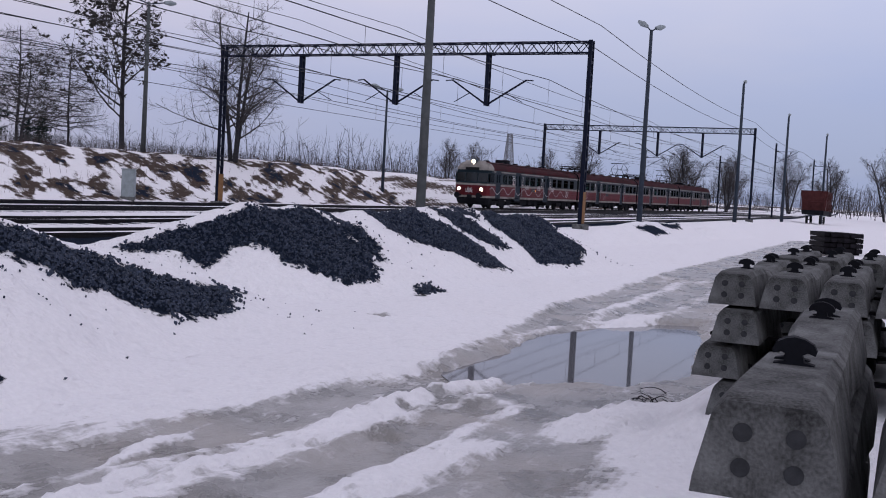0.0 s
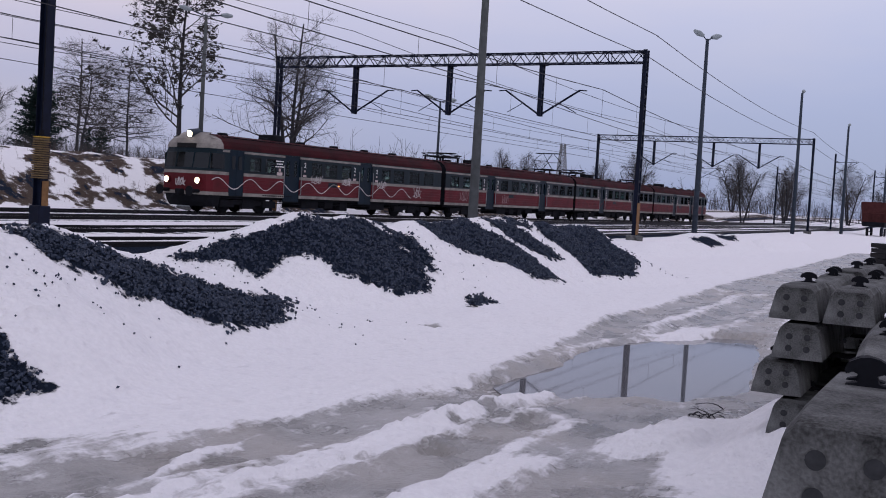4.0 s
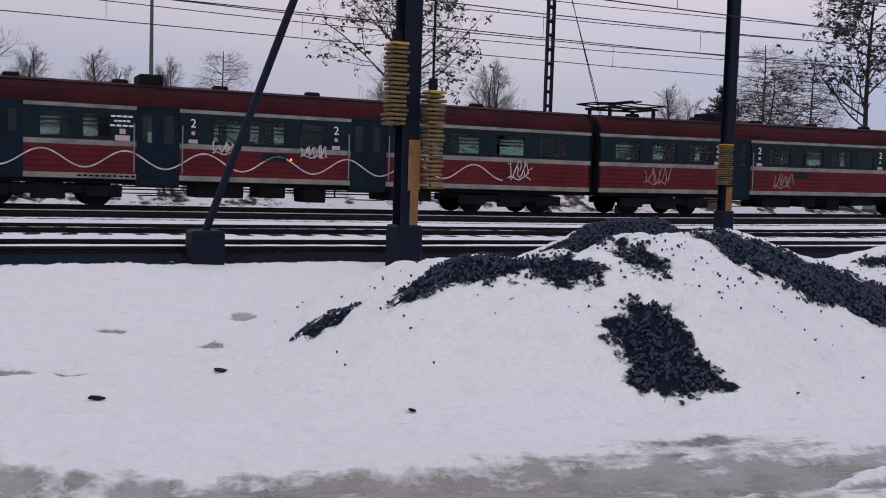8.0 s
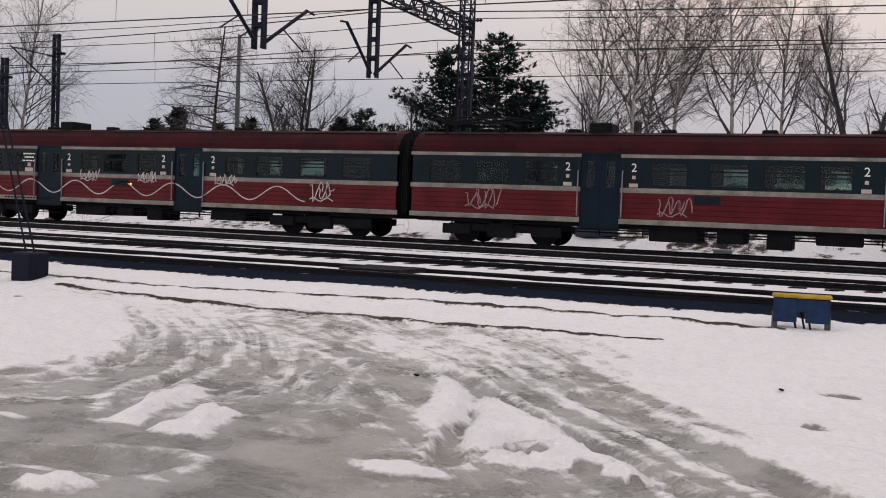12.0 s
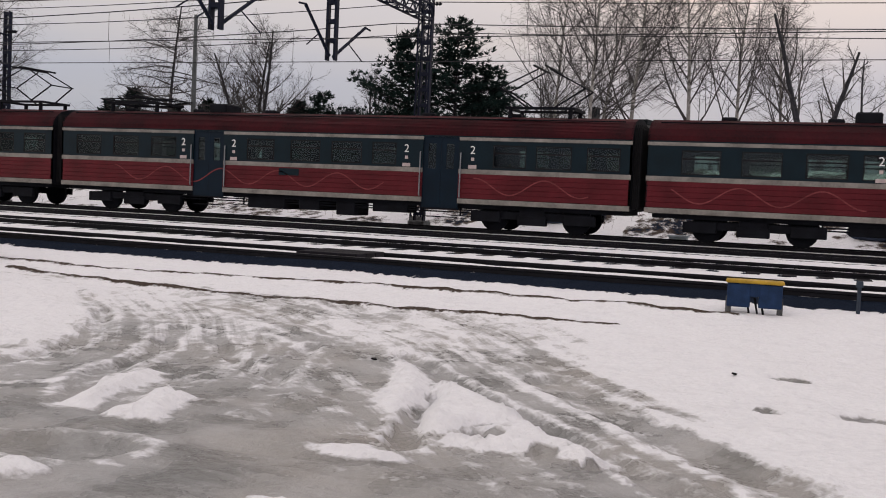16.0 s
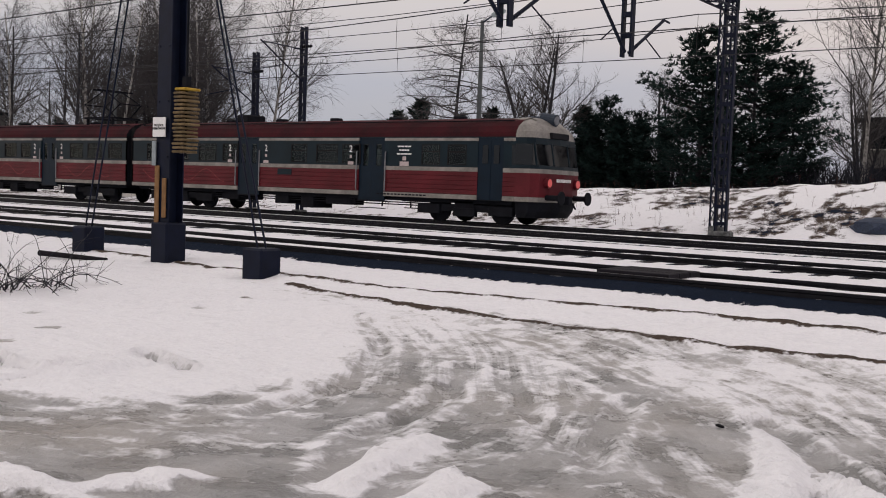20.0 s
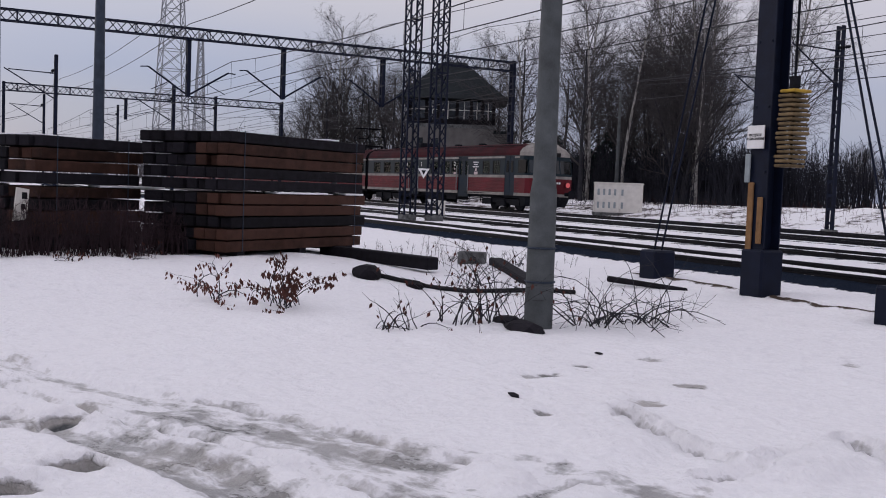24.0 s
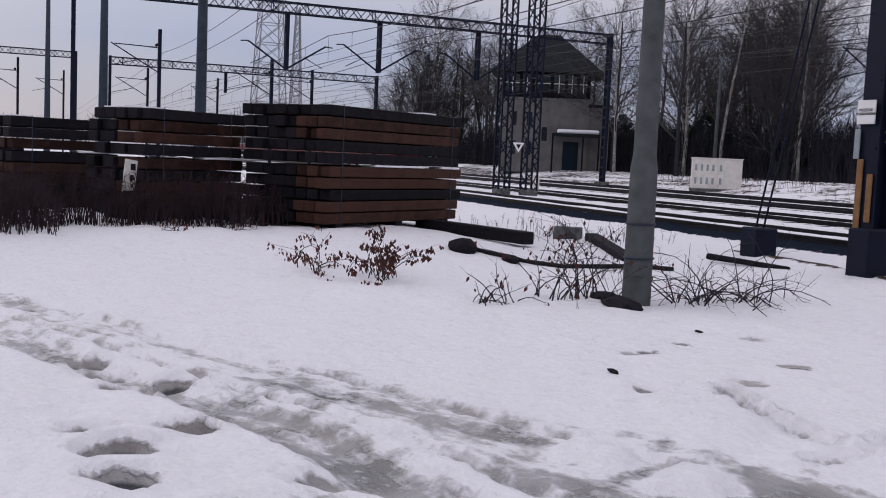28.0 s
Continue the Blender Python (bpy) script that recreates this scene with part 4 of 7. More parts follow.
def bogie(car, s):
    bg = part("bogie", (bm := bmesh.new(), box(bm, -1.75, 1.75, -1.15, -1.0, 0.38, 0.62, 0.02), box(bm, -1.75, 1.75, 1.0, 1.15, 0.38, 0.62, 0.02), box(bm, -0.4, 0.4, -1.2, 1.2, 0.45, 0.75, 0.03),
                        box(bm, -0.45, 0.45, -1.22, -1.02, 0.22, 0.5, 0.02), box(bm, -1.95, -1.0, -1.24, -1.08, 0.28, 0.6, 0.02), box(bm, 1.0, 1.95, -1.24, -1.08, 0.28, 0.6, 0.02))[0], M_under, car)
    bg.matrix_local = pose(s, 0, 0)
    for dx in (-1.3, 1.3):
        for y in (-0.76, 0.76):
            bm = bmesh.new()
            tube(bm, (0, y - 0.065, 0.45), (0, y + 0.065, 0.45), 0.45, n=22)
            tube(bm, (0, y - 0.09, 0.45), (0, y + 0.09, 0.45), 0.16, n=12)
            w = part("wheel", bm, M_under, bg)
            w.matrix_local = pose(dx, 0, 0)


def pantograph(car, s, raised):
    pg = part("pantograph", (bm := bmesh.new(), [box(bm, -1.1, 1.1, y - 0.04, y + 0.04, 3.78, 3.86) for y in (-0.7, 0.7)], [box(bm, x - 0.04, x + 0.04, -0.75, 0.75, 3.78, 3.86) for x in (-1.05, 1.05)],
                             [tube(bm, (x, y, 3.5), (x, y, 3.8), 0.07, n=8) for x in (-0.95, 0.95) for y in (-0.65, 0.65)])[0], M_under, car)
    pg.matrix_local = pose(s, 0, 0)
    bm = bmesh.new()
    top = 5.05 if raised else 4.02
    knee = 4.45 if raised else 3.97
    kx = 1.35 if raised else 1.55
    for y in (-0.62, 0.62):
        for sx in (-1, 1):
            tube(bm, (sx * 0.45, y, 3.86), (sx * kx, y * 0.9, knee), 0.030, n=5)
            tube(bm, (sx * kx, y * 0.9, knee), (sx * 0.18, y * 0.7, top), 0.024, n=5)
    for sx in (-1, 1):
        tube(bm, (sx * kx, -0.6, knee), (sx * kx, 0.6, knee), 0.024, n=5)
        tube(bm, (sx * 0.18, -0.95, top + 0.04), (sx * 0.18, 0.95, top + 0.04), 0.035, n=5)
    part("collector_frame", bm, M_under, pg)


def make_car(front, doors, windows, crew_door, marks, pantos, text_at, waves_from, tags, amber):
    """One railcar; s runs from its leading end, the near side is at -HALF."""
    control = front is not None
    ob = thing("railcar", "weathered red and dark green electric railcar with cream stripes", "railcar", group="coupled train cars")
    s_in, s_out = (0.0 if front != "lead" else 1.0), (CAR - 0.12 if front != "trail" else CAR - 1.0)
    if not control:
        s_in = 0.06
    elif front == "trail":
        s_in = 0.06
    for y, side in ((-HALF, "near"), (HALF, "far")):
        dh = [(d, d + 1.2) for d in doors] + ([crew_door] if crew_door else [])
        wh = [(w, w + c) for w, c in windows]
        spans, s = [], s_in
        for a, b in sorted(dh) + [(s_out, s_out)]:
            if a - s > 0.15:
                spans.append((s, a))
            s = b
        sg = math.copysign(1, y)
        for s0, s1 in spans:
            for nm, z0, z1 in (("sill_stripe", SILL0, SILL1), ("belt_stripe", BELT0, BELT1), ("eave_stripe", 2.74, 2.84)):
                bm = bmesh.new()
                box(bm, s0, s1, *sorted((y * 1.004, y * 0.97)), z0, z1)
                part(nm, bm, M_cream, ob, "dirty cream stripe")
            rib = (BELT0 - SILL1) / 5
            outline = [(y - sg * SKIN, SILL1), (y - sg * SKIN, BELT0)]
            for q in range(5, 0, -1):
                top, low = SILL1 + q * rib, SILL1 + (q - 1) * rib
                outline += [(y, top - 0.004), (y, low + 0.018), (y - sg * 0.014, low + 0.009)]
            bm = bmesh.new()
            prism(bm, outline, s0, s1)
            part("lower_side", bm, M_red, ob, "ribbed faded red lower side")
            bm = bmesh.new()
            sheet(bm, s0, s1, (BELT1, 2.74), *sorted((y, y - sg * SKIN)), [(a, b, WIN0, WIN1) for a, b in wh])
            part("upper_side", bm, M_green, ob, "dark green window band")
        bm = bmesh.new()
        box(bm, s_in, s_out, *sorted((y, y - sg * SKIN)), 2.84, EAVE)
        part("cant_rail", bm, M_green, ob)
        for a, b in wh:
            bm = bmesh.new()
            yo = y * 0.985
            sheet(bm, a - 0.02, b + 0.02, (WIN0 - 0.02, WIN1 + 0.02), yo - 0.02, yo + 0.02, [(a + 0.03, b - 0.03, WIN0 + 0.035, WIN1 - 0.27), (a + 0.03, b - 0.03, WIN1 - 0.225, WIN1 - 0.035)])
            win = part("window", bm, M_rubber, ob)
            bm = bmesh.new()
            box(bm, a + 0.03, b - 0.03, y * 0.98 - 0.004, y * 0.98 + 0.004, WIN0 + 0.03, WIN1 - 0.03)
            p = part("pane", bm, M_glass, win)
            p.visible_shadow = False
        for d in doors:
            yo = y * 0.955
            for a, b in ((d, d + 0.596), (d + 0.604, d + 1.2)):
                bm = bmesh.new()
                sheet(bm, a, b, (0.62, 2.84), yo - 0.02, yo + 0.02, [(a + 0.17, b - 0.17, 1.85, 2.62)])
                leaf = part("door_leaf", bm, M_door, ob, "dark green sliding door leaf")
                bm = bmesh.new()
                box(bm, a + 0.17, b - 0.17, yo - 0.005, yo + 0.005, 1.85, 2.62)
                pn = part("door_pane", bm, M_glass, leaf)
                pn.visible_shadow = False
            for s in (d - 0.07, d + 1.27):
                bm = bmesh.new()
                yy = y * 1.03
                tube(bm, (s, yy, 1.0), (s, yy, 2.35), 0.022, n=6)
                tube(bm, (s, yy, 2.35), (s, y, 2.35), 0.018, n=5)
                tube(bm, (s, yy, 1.0), (s, y, 1.0), 0.018, n=5)
                part("grab_rail", bm, M_chrome, ob)
            bm = bmesh.new()
            box(bm, d + 0.02, d + 1.18, min(y * 0.8, y), max(y * 0.8, y), 0.60, 0.64)
            box(bm, d + 0.05, d + 1.15, min(y * 0.85, y * 1.0), max(y * 0.85, y * 1.0), 0.34, 0.37)
            part("step", bm, M_under, ob)
        if crew_door:
            bm = bmesh.new()
            yo = y * 0.975
            a, b = crew_door
            box(bm, a, b, yo - 0.02, yo + 0.02, 0.80, 2.84)
            box(bm, (a + b) / 2 - 0.01, (a + b) / 2 + 0.01, yo - 0.03, yo + 0.03, 0.80, 2.84)
            dr = part("crew_door", bm, M_door, ob)
            for q in (a + 0.18, (a + b) / 2 + 0.12):
                bm = bmesh.new()
                box(bm, q, q + 0.22, y * 0.993 - 0.012, y * 0.993 + 0.012, 2.0, 2.6)
                part("door_pane", bm, M_cabglass, dr)
    # markings of the near side
    for s in marks:
        writing("class_number", "2", 0.35, pose(s, -HALF * 1.004 - 0.004, 2.44, 90, 0, 0), M_white, ob)
        for w, z0, z1 in ((0.05, 2.12, 2.22), (0.13, 1.88, 1.99)):
            bm = bmesh.new()
            box(bm, s - w, s + w, -HALF * 1.006, -HALF, z0, z1)
            part("notice", bm, M_notice, ob, "white notice sticker")
    if text_at is not None:
        for j, w in enumerate((0.62, 0.46, 0.68)):
            bm = bmesh.new()
            for q in range(4):
                box(bm, text_at - w / 2 + q * w / 4, text_at - w / 2 + q * w / 4 + w / 5, -HALF * 1.005, -HALF, 2.52 - 0.13 * j, 2.57 - 0.13 * j)
            part("lettering", bm, M_white, ob, "small row of white lettering")
        for w, z0, z1 in ((0.08, 2.06, 2.2), (0.2, 1.87, 2.02)):
            bm = bmesh.new()
            box(bm, text_at - w, text_at + w, -HALF * 1.006, -HALF, z0, z1)
            part("notice", bm, M_notice, ob, "white notice sticker")
        bm = bmesh.new()
        for q in range(14):
            box(bm, text_at - 1.2 + 0.16 * q, text_at - 1.09 + 0.16 * q, -HALF * 1.009, -HALF, 0.85, 0.90)
        part("number_plate", bm, M_under, ob, "dark row of unreadable characters")
    bm = bmesh.new()
    for a, b, ph in waves_from:
        cuts = sorted([a, b] + [q for d in doors for q in (d, d + 1.2) if a < q < b])
        for c0, c1 in zip(cuts[:-1], cuts[1:]):
            on_door = any(d < (c0 + c1) / 2 < d + 1.2 for d in doors)
            n = max(2, int((c1 - c0) * 10))
            at = [c0 + (c1 - c0) * i / n for i in range(n + 1)]
            stroke(bm, [(q, 1.35 + 0.24 * math.sin(q * 2.86 + ph)) for q in at], 0.04, -HALF * 0.955 - 0.023 if on_door else -HALF * 1.006)
    rnd = random.Random(int(CAR * 10 + len(marks) + len(tags)))
    for s, z, k in tags:
        for line in tag_lines(rnd, 4 if k < 0.5 else 3):
            stroke(bm, [(s + px * k, z + pz * k * 0.95) for px, pz in line], 0.035, -HALF * 1.0075)
    if len(bm.faces):
        part("graffiti", bm, (M_graffiti if control else M_graffiti_worn) if tags else M_graffiti_faint, ob, "pale sprayed wavy line and tags" if tags else "washed-out sprayed wavy line")["kind"] = "stuff"
    bm = bmesh.new()
    box(bm, 9.0, 9.75, -HALF * 1.006, -HALF, 1.45, 1.68)
    part("side_vent", bm, M_green, ob)
    if amber:
        bm = bmesh.new()
        tube(bm, (9.9, -HALF * 1.03, 1.52), (9.9, -HALF, 1.52), 0.028, n=10)
        part("side_lamp", bm, M_amber, ob, "small glowing amber lamp")
    # roof
    bm = bmesh.new()
    ends = [s_in - (0 if control and front == "lead" else 0.0), s_out]
    rings = []
    for s in ends:
        rings.append([bm.verts.new((s, y, z)) for y, z in ROOF])
    for i in range(len(ROOF) - 1):
        bm.faces.new((rings[0][i], rings[0][i + 1], rings[1][i + 1], rings[1][i]))
    bmesh.ops.solidify(bm, geom=list(bm.faces), thickness=0.04)
    bmesh.ops.recalc_face_normals(bm, faces=bm.faces)
    part("roof", bm, M_roof, ob, "dull red arched roof", True)
    for s in np.arange(2.2, CAR - 2, 2.9):
        bm = bmesh.new()
        box(bm, s - 0.22, s + 0.22, -0.42, -0.1, 3.5, 3.66, 0.04)
        part("roof_vent", bm, M_under, ob)
    bm = bmesh.new()
    box(bm, 5.6, 6.3, -0.5, 0.5, 3.5, 3.85, 0.05)
    part("roof_case", bm, M_under, ob)
    for y in (-1.08, 1.08):
        bm = bmesh.new()
        tube(bm, (s_in + 0.3, y, 3.42), (s_out - 0.3, y, 3.42), 0.02, n=5)
        part("roof_conduit", bm, M_under, ob)
    # interior, ends and underframe
    bm = bmesh.new()
    box(bm, s_in + 0.1, s_out - 0.1, -1.34, 1.34, 0.78, 0.86)
    part("cabin_floor", bm, M_seat, ob)
    for s in np.arange(s_in + 1.2, s_out - 1, 1.65):
        if not any(d - 0.9 < s < d + 2.0 for d in doors):
            for y0, y1 in ((-1.3, -0.35), (0.35, 1.3)):
                bm = bmesh.new()
                box(bm, s - 0.06, s + 0.06, y0, y1, 0.86, 2.02, 0.03)
                part("seat", bm, M_seat, ob)
    for s in ([s_out - 0.03] if front == "lead" else [s_in + 0.03] if front == "trail" else [s_in + 0.03, s_out - 0.03]):
        bm = bmesh.new()
        prism(bm, ((-HALF, SILL0), (HALF, SILL0)) + ROOF, s - 0.03, s + 0.03)
        part("end_wall", bm, M_under, ob)
    bm = bmesh.new()
    if front != "trail":
        box(bm, s_out, s_out + 0.24, -1.15, 1.15, 0.9, 3.25, 0.03)
        for q in range(4):
            box(bm, s_out + 0.02 + q * 0.055, s_out + 0.05 + q * 0.055, -1.2, 1.2, 0.85, 3.32)
        part("gangway_bellows", bm, M_rubber, ob)
    else:
        bm.free()
    bm = bmesh.new()
    box(bm, s_in + 0.2, s_out - 0.2, -1.2, 1.2, 0.66, 0.80)
    part("underframe", bm, M_under, ob)
    rnd = random.Random(11)
    s = 5.6 if control else 6.2
    while s < CAR - 6:
        w = rnd.uniform(0.6, 1.5)
        if not any(d - 0.3 < s + w / 2 < d + 1.5 for d in doors):
            bm = bmesh.new()
            box(bm, s, s + w, -1.18, rnd.uniform(-0.4, 0.6), rnd.uniform(0.22, 0.42), 0.68, 0.03)
            part("equipment_case", bm, M_under, ob)
        s += w + rnd.uniform(0.25, 0.7)
    bm = bmesh.new()
    for z in (0.60, 0.52):
        tube(bm, (3.4, -1.12, z), (CAR - 3.4, -1.12, z), 0.022, n=5)
    for q in np.arange(3.6, CAR - 3.4, 1.3):
        box(bm, q, q + 0.04, -1.14, -1.1, 0.42, 0.7)
    part("brake_pipe", bm, M_under, ob)
    for s in (3.1, CAR - 3.1):
        bogie(ob, s)
    for s, up in pantos:
        pantograph(ob, s, up)
    if control:
        cab(ob, front)
    return ob


def cab(ob, front):
    """The driver's end. Built facing -s at the leading end; mirrored for the trailing one."""
    def at(s):
        return s if front == "lead" else CAR - s

    def slab(nm, rows, mat, label=""):
        # rows of (z, points (s, y)) lofted upwards
        bm = bmesh.new()
        rings = [[bm.verts.new((at(s), y, z)) for s, y in pts] for z, pts in rows]
        for a, b in zip(rings[:-1], rings[1:]):
            for i in range(len(a) - 1):
                bm.faces.new((a[i], a[i + 1], b[i + 1], b[i]))
        bmesh.ops.recalc_face_normals(bm, faces=bm.faces)
        bmesh.ops.solidify(bm, geom=list(bm.faces), thickness=0.03)
        return part(nm, bm, mat, ob, label)

    def plan(off, w=HALF):
        return [(1.0, -w), (0.42 + off, -w), (0.16 + off, -w + 0.16), (0.06 + off, -0.75), (0.0 + off, 0.0), (0.06 + off, 0.75), (0.16 + off, w - 0.16), (0.42 + off, w), (1.0, w)]
    slab("nose", [(SILL1, plan(0.02)), (1.3, plan(0.0)), (BELT0, plan(0.0))], M_red, "faded red rounded nose")
    slab("nose_stripe", [(BELT0, plan(-0.005)), (BELT1, plan(0.0))], M_cream)
    slab("nose_sill", [(SILL0, plan(0.02)), (SILL1, plan(0.015))], M_cream)
    slab("apron", [(0.28, plan(0.25, 1.25)), (0.5, plan(0.1, 1.3)), (SILL0, plan(0.05, 1.36))], M_under)
    slab("windscreen_frame", [(BELT1, plan(0.0)), (1.98, plan(0.03))], M_green)
    slab("windscreen_head", [(2.66, plan(0.16)), (2.86, plan(0.20))], M_green)
    slab("windscreen", [(1.98, plan(0.045)), (2.66, plan(0.17))], M_cabglass, "dark raked windscreen")
    slab("forehead", [(2.86, plan(0.20)), (3.05, plan(0.24, HALF - 0.02)), (3.25, plan(0.36, HALF - 0.16)), (3.42, plan(0.55, HALF - 0.45)), (3.54, plan(0.8, HALF - 0.9))], M_cream, "dirty cream forehead")
    for y in (-1.3, -0.5, 0.5, 1.3):
        bm = bmesh.new()
        s0 = 0.06 if abs(y) < 1 else 0.22
        tube(bm, (at(s0 + 0.03), y, 1.95), (at(s0 + 0.16), y, 2.7), 0.035, n=6)
        part("windscreen_pillar", bm, M_green, ob)
    bm = bmesh.new()
    box(bm, *sorted((at(0.16), at(0.30))), -0.55, 0.55, 2.86, 3.06, 0.02)
    part("destination_box", bm, M_rubber, ob)
    lamp = M_lamp if front == "lead" else M_chrome
    low = M_lamp if front == "lead" else M_tail
    bm = bmesh.new()
    tube(bm, (at(0.9), 0, 3.56), (at(0.36), 0, 3.48), 0.2, 0.2, 16)
    box(bm, *sorted((at(0.9), at(1.5))), -0.25, 0.25, 3.4, 3.62, 0.05)
    hl = part("roof_headlamp", bm, M_galv, ob)
    bm = bmesh.new()
    tube(bm, (at(0.36), 0, 3.48), (at(0.345), 0, 3.478), 0.15, 0.15, 16)
    part("lens", bm, lamp, hl, "lit warm headlamp" if front == "lead" else "unlit headlamp")
    for y in (-0.92, 0.92):
        bm = bmesh.new()
        tube(bm, (at(0.3), y, 1.42), (at(-0.03), y, 1.42), 0.17, 0.17, 16)
        hl = part("headlamp", bm, M_red, ob)
        bm = bmesh.new()
        tube(bm, (at(-0.03), y, 1.42), (at(-0.04), y, 1.42), 0.13, 0.13, 16)
        part("lens", bm, low, hl, "lit warm headlamp" if front == "lead" else "red tail lamp")
    for y in (-0.88, 0.88):
        bm = bmesh.new()
        tube(bm, (at(0.2), y, 0.95), (at(-0.42), y, 0.95), 0.09, n=10)
        tube(bm, (at(-0.42), y, 0.95), (at(-0.47), y, 0.95), 0.22, n=16)
        part("buffer", bm, M_under, ob)
    bm = bmesh.new()
    box(bm, *sorted((at(-0.3), at(0.3))), -0.13, 0.13, 0.75, 1.02, 0.03)
    for q in range(6):
        a, b = radians(30 * q), radians(30 * q + 30)
        tube(bm, (at(-0.2 - 0.12 * math.sin(a)), 0.3, 0.7 - 0.2 * math.sin(a) + 0.1), (at(-0.2 - 0.12 * math.sin(b)), 0.3 - 0.02, 0.7 - 0.2 * math.sin(b) + 0.1), 0.03, n=5)
    part("coupling", bm, M_under, ob)
    bm = bmesh.new()
    if front == "lead":
        for line in tag_lines(random.Random(4), 4):
            pts = [Vector((at(-0.012), 0.42 - p[0] * 0.33, 1.16 + p[1] * 0.36)) for p in line]
            for a, b in zip(pts[:-1], pts[1:]):
                tube(bm, a, b, 0.02, n=4)
        part("graffiti", bm, M_graffiti, ob)
    else:
        for q in range(8):
            box(bm, *sorted((at(-0.02), at(0.0))), -0.46 + 0.12 * q, -0.38 + 0.12 * q, 1.46, 1.56)
        part("number_plate", bm, M_white, ob, "row of unreadable white characters")
    for y in (-HALF * 1.006, HALF * 1.006):
        bm = bmesh.new()
        box(bm, *sorted((at(0.35), at(1.12))), min(y, y * 0.99), max(y, y * 0.99), 1.98, 2.62, 0.0)
        part("cab_side_window", bm, M_cabglass, ob)


CTRL_W = ((2.85, 0.8), (3.95, 0.8), (7.55, 0.85), (8.6, 1.1), (10.15, 0.85), (13.95, 0.9), (15.2, 1.1), (16.9, 1.1), (18.55, 1.1))
MID_W = ((0.7, 1.1), (2.3, 1.1), (3.9, 1.05), (7.75, 1.05), (9.4, 1.1), (10.9, 1.1), (12.35, 0.85), (16.4, 1.05), (17.75, 1.1), (19.3, 1.0))
flip = lambda ws: tuple((CAR - 0.06 - a - c, c) for a, c in ws)
CARS = [
    make_car("lead", (5.4, 11.8), CTRL_W, (1.45, 2.45), (6.98, 11.32, 13.45), (), 5.02, ((0.35, 17.2, -0.47),), ((7.5, 1.58, 0.42), (10.15, 1.58, 0.42), (13.5, 1.55, 0.45), (17.3, 1.12, 0.68)), True),
    make_car(None, (5.65, 14.1), MID_W, None, (5.25, 7.25, 13.55, 15.75), ((1.9, False), (18.4, True)), None, (), ((1.9, 1.08, 0.72), (7.9, 1.04, 0.66)), False),
    make_car(None, (5.65, 14.1), MID_W, None, (5.25, 7.25, 13.55, 15.75), ((2.6, False), (17.6, True)), None, ((2.4, 12.8, 1.1), (15.8, 19.4, 0.2)), (), False),
    make_car("trail", (6.74, 13.1), flip(CTRL_W), (CAR - 2.45, CAR - 1.45), (6.3, 8.35, 12.72), (), 15.2, ((0.8, 6.0, 0.2),), (), False),
]

# leading end of the train along its track, by seconds
TRAIN = ((0, 70.1), (1, 61.2), (2, 52.3), (3, 43.6), (4, 34.9), (5, 26.1), (6, 17.4), (7, 8.5), (8, -0.7), (9, -9.8), (10, -18.2), (11, -26.4), (12, -34.8), (13, -43.2), (14, -51.8), (15, -60.0), (16, -68.0),
         (17, -76.2), (18, -84.9), (19, -93.6), (20, -101.7), (21, -109.3), (22, -116.7), (23, -124.2), (24, -131.8), (25, -140.0), (26, -149.0), (27, -158.0), (28, -167.0))


def motions():
    for k, car in enumerate(CARS):
        rows = []
        for t, x in TRAIN:
            s = x + k * 21.0
            za, zb = float(rise(s + 3.1)), float(rise(s + CAR - 3.1))
            pitch = -math.degrees(math.atan2(zb - za, CAR - 6.2))
            ya, yb = float(bend(s + 3.1)), float(bend(s + CAR - 3.1))
            turn = math.degrees(math.atan2(yb - ya, CAR - 6.2))
            lead = 3.1 / (CAR - 6.2)
            rows.append((t, pose(s, TRACKS[3] + ya - (yb - ya) * lead, RAIL + za - (zb - za) * lead, 0, pitch, turn)))
        walk(car, rows)

# ---------------------------------------------------------------- masts, gantries and wires


def lattice(bm, a, b, width, depth_axis, bays, r=0.022):
    """A lattice post or beam: four chords with zigzag lacing on all sides."""
    a, b = Vector(a), Vector(b)
    d = (b - a).normalized()
    u = Vector(depth_axis).normalized()
    v = d.cross(u)
    wu, wv = width
    cs = [(u * su * wu / 2 + v * sv * wv / 2) for su, sv in ((-1, -1), (1, -1), (1, 1), (-1, 1))]
    for c in cs:
        tube(bm, a + c, b + c, r * 1.6, n=4)
    for i in range(bays):
        p, q = a.lerp(b, i / bays), a.lerp(b, (i + 1) / bays)
        for k in range(4):
            c0, c1 = cs[k], cs[(k + 1) % 4]
            if i % 2:
                c0, c1 = c1, c0
            tube(bm, p + c0, q + c1, r, n=3, caps=False)
        if i % 4 == 0:
            for k in range(4):
                tube(bm, p + cs[k], p + cs[(k + 1) % 4], r, n=3, caps=False)


def batten_post(bm, x, y, z0, z1, w=0.24):
    """Two channels laced with flat battens."""
    for s in (-1, 1):
        box(bm, x + s * w / 2 - 0.03, x + s * w / 2 + 0.03, y - 0.09, y + 0.09, z0, z1)
    z = z0 + 0.5
    while z < z1:
        box(bm, x - w / 2, x + w / 2, y - 0.085, y - 0.075, z, z + 0.12)
        box(bm, x - w / 2, x + w / 2, y + 0.075, y + 0.085, z, z + 0.12)
        z += 0.55


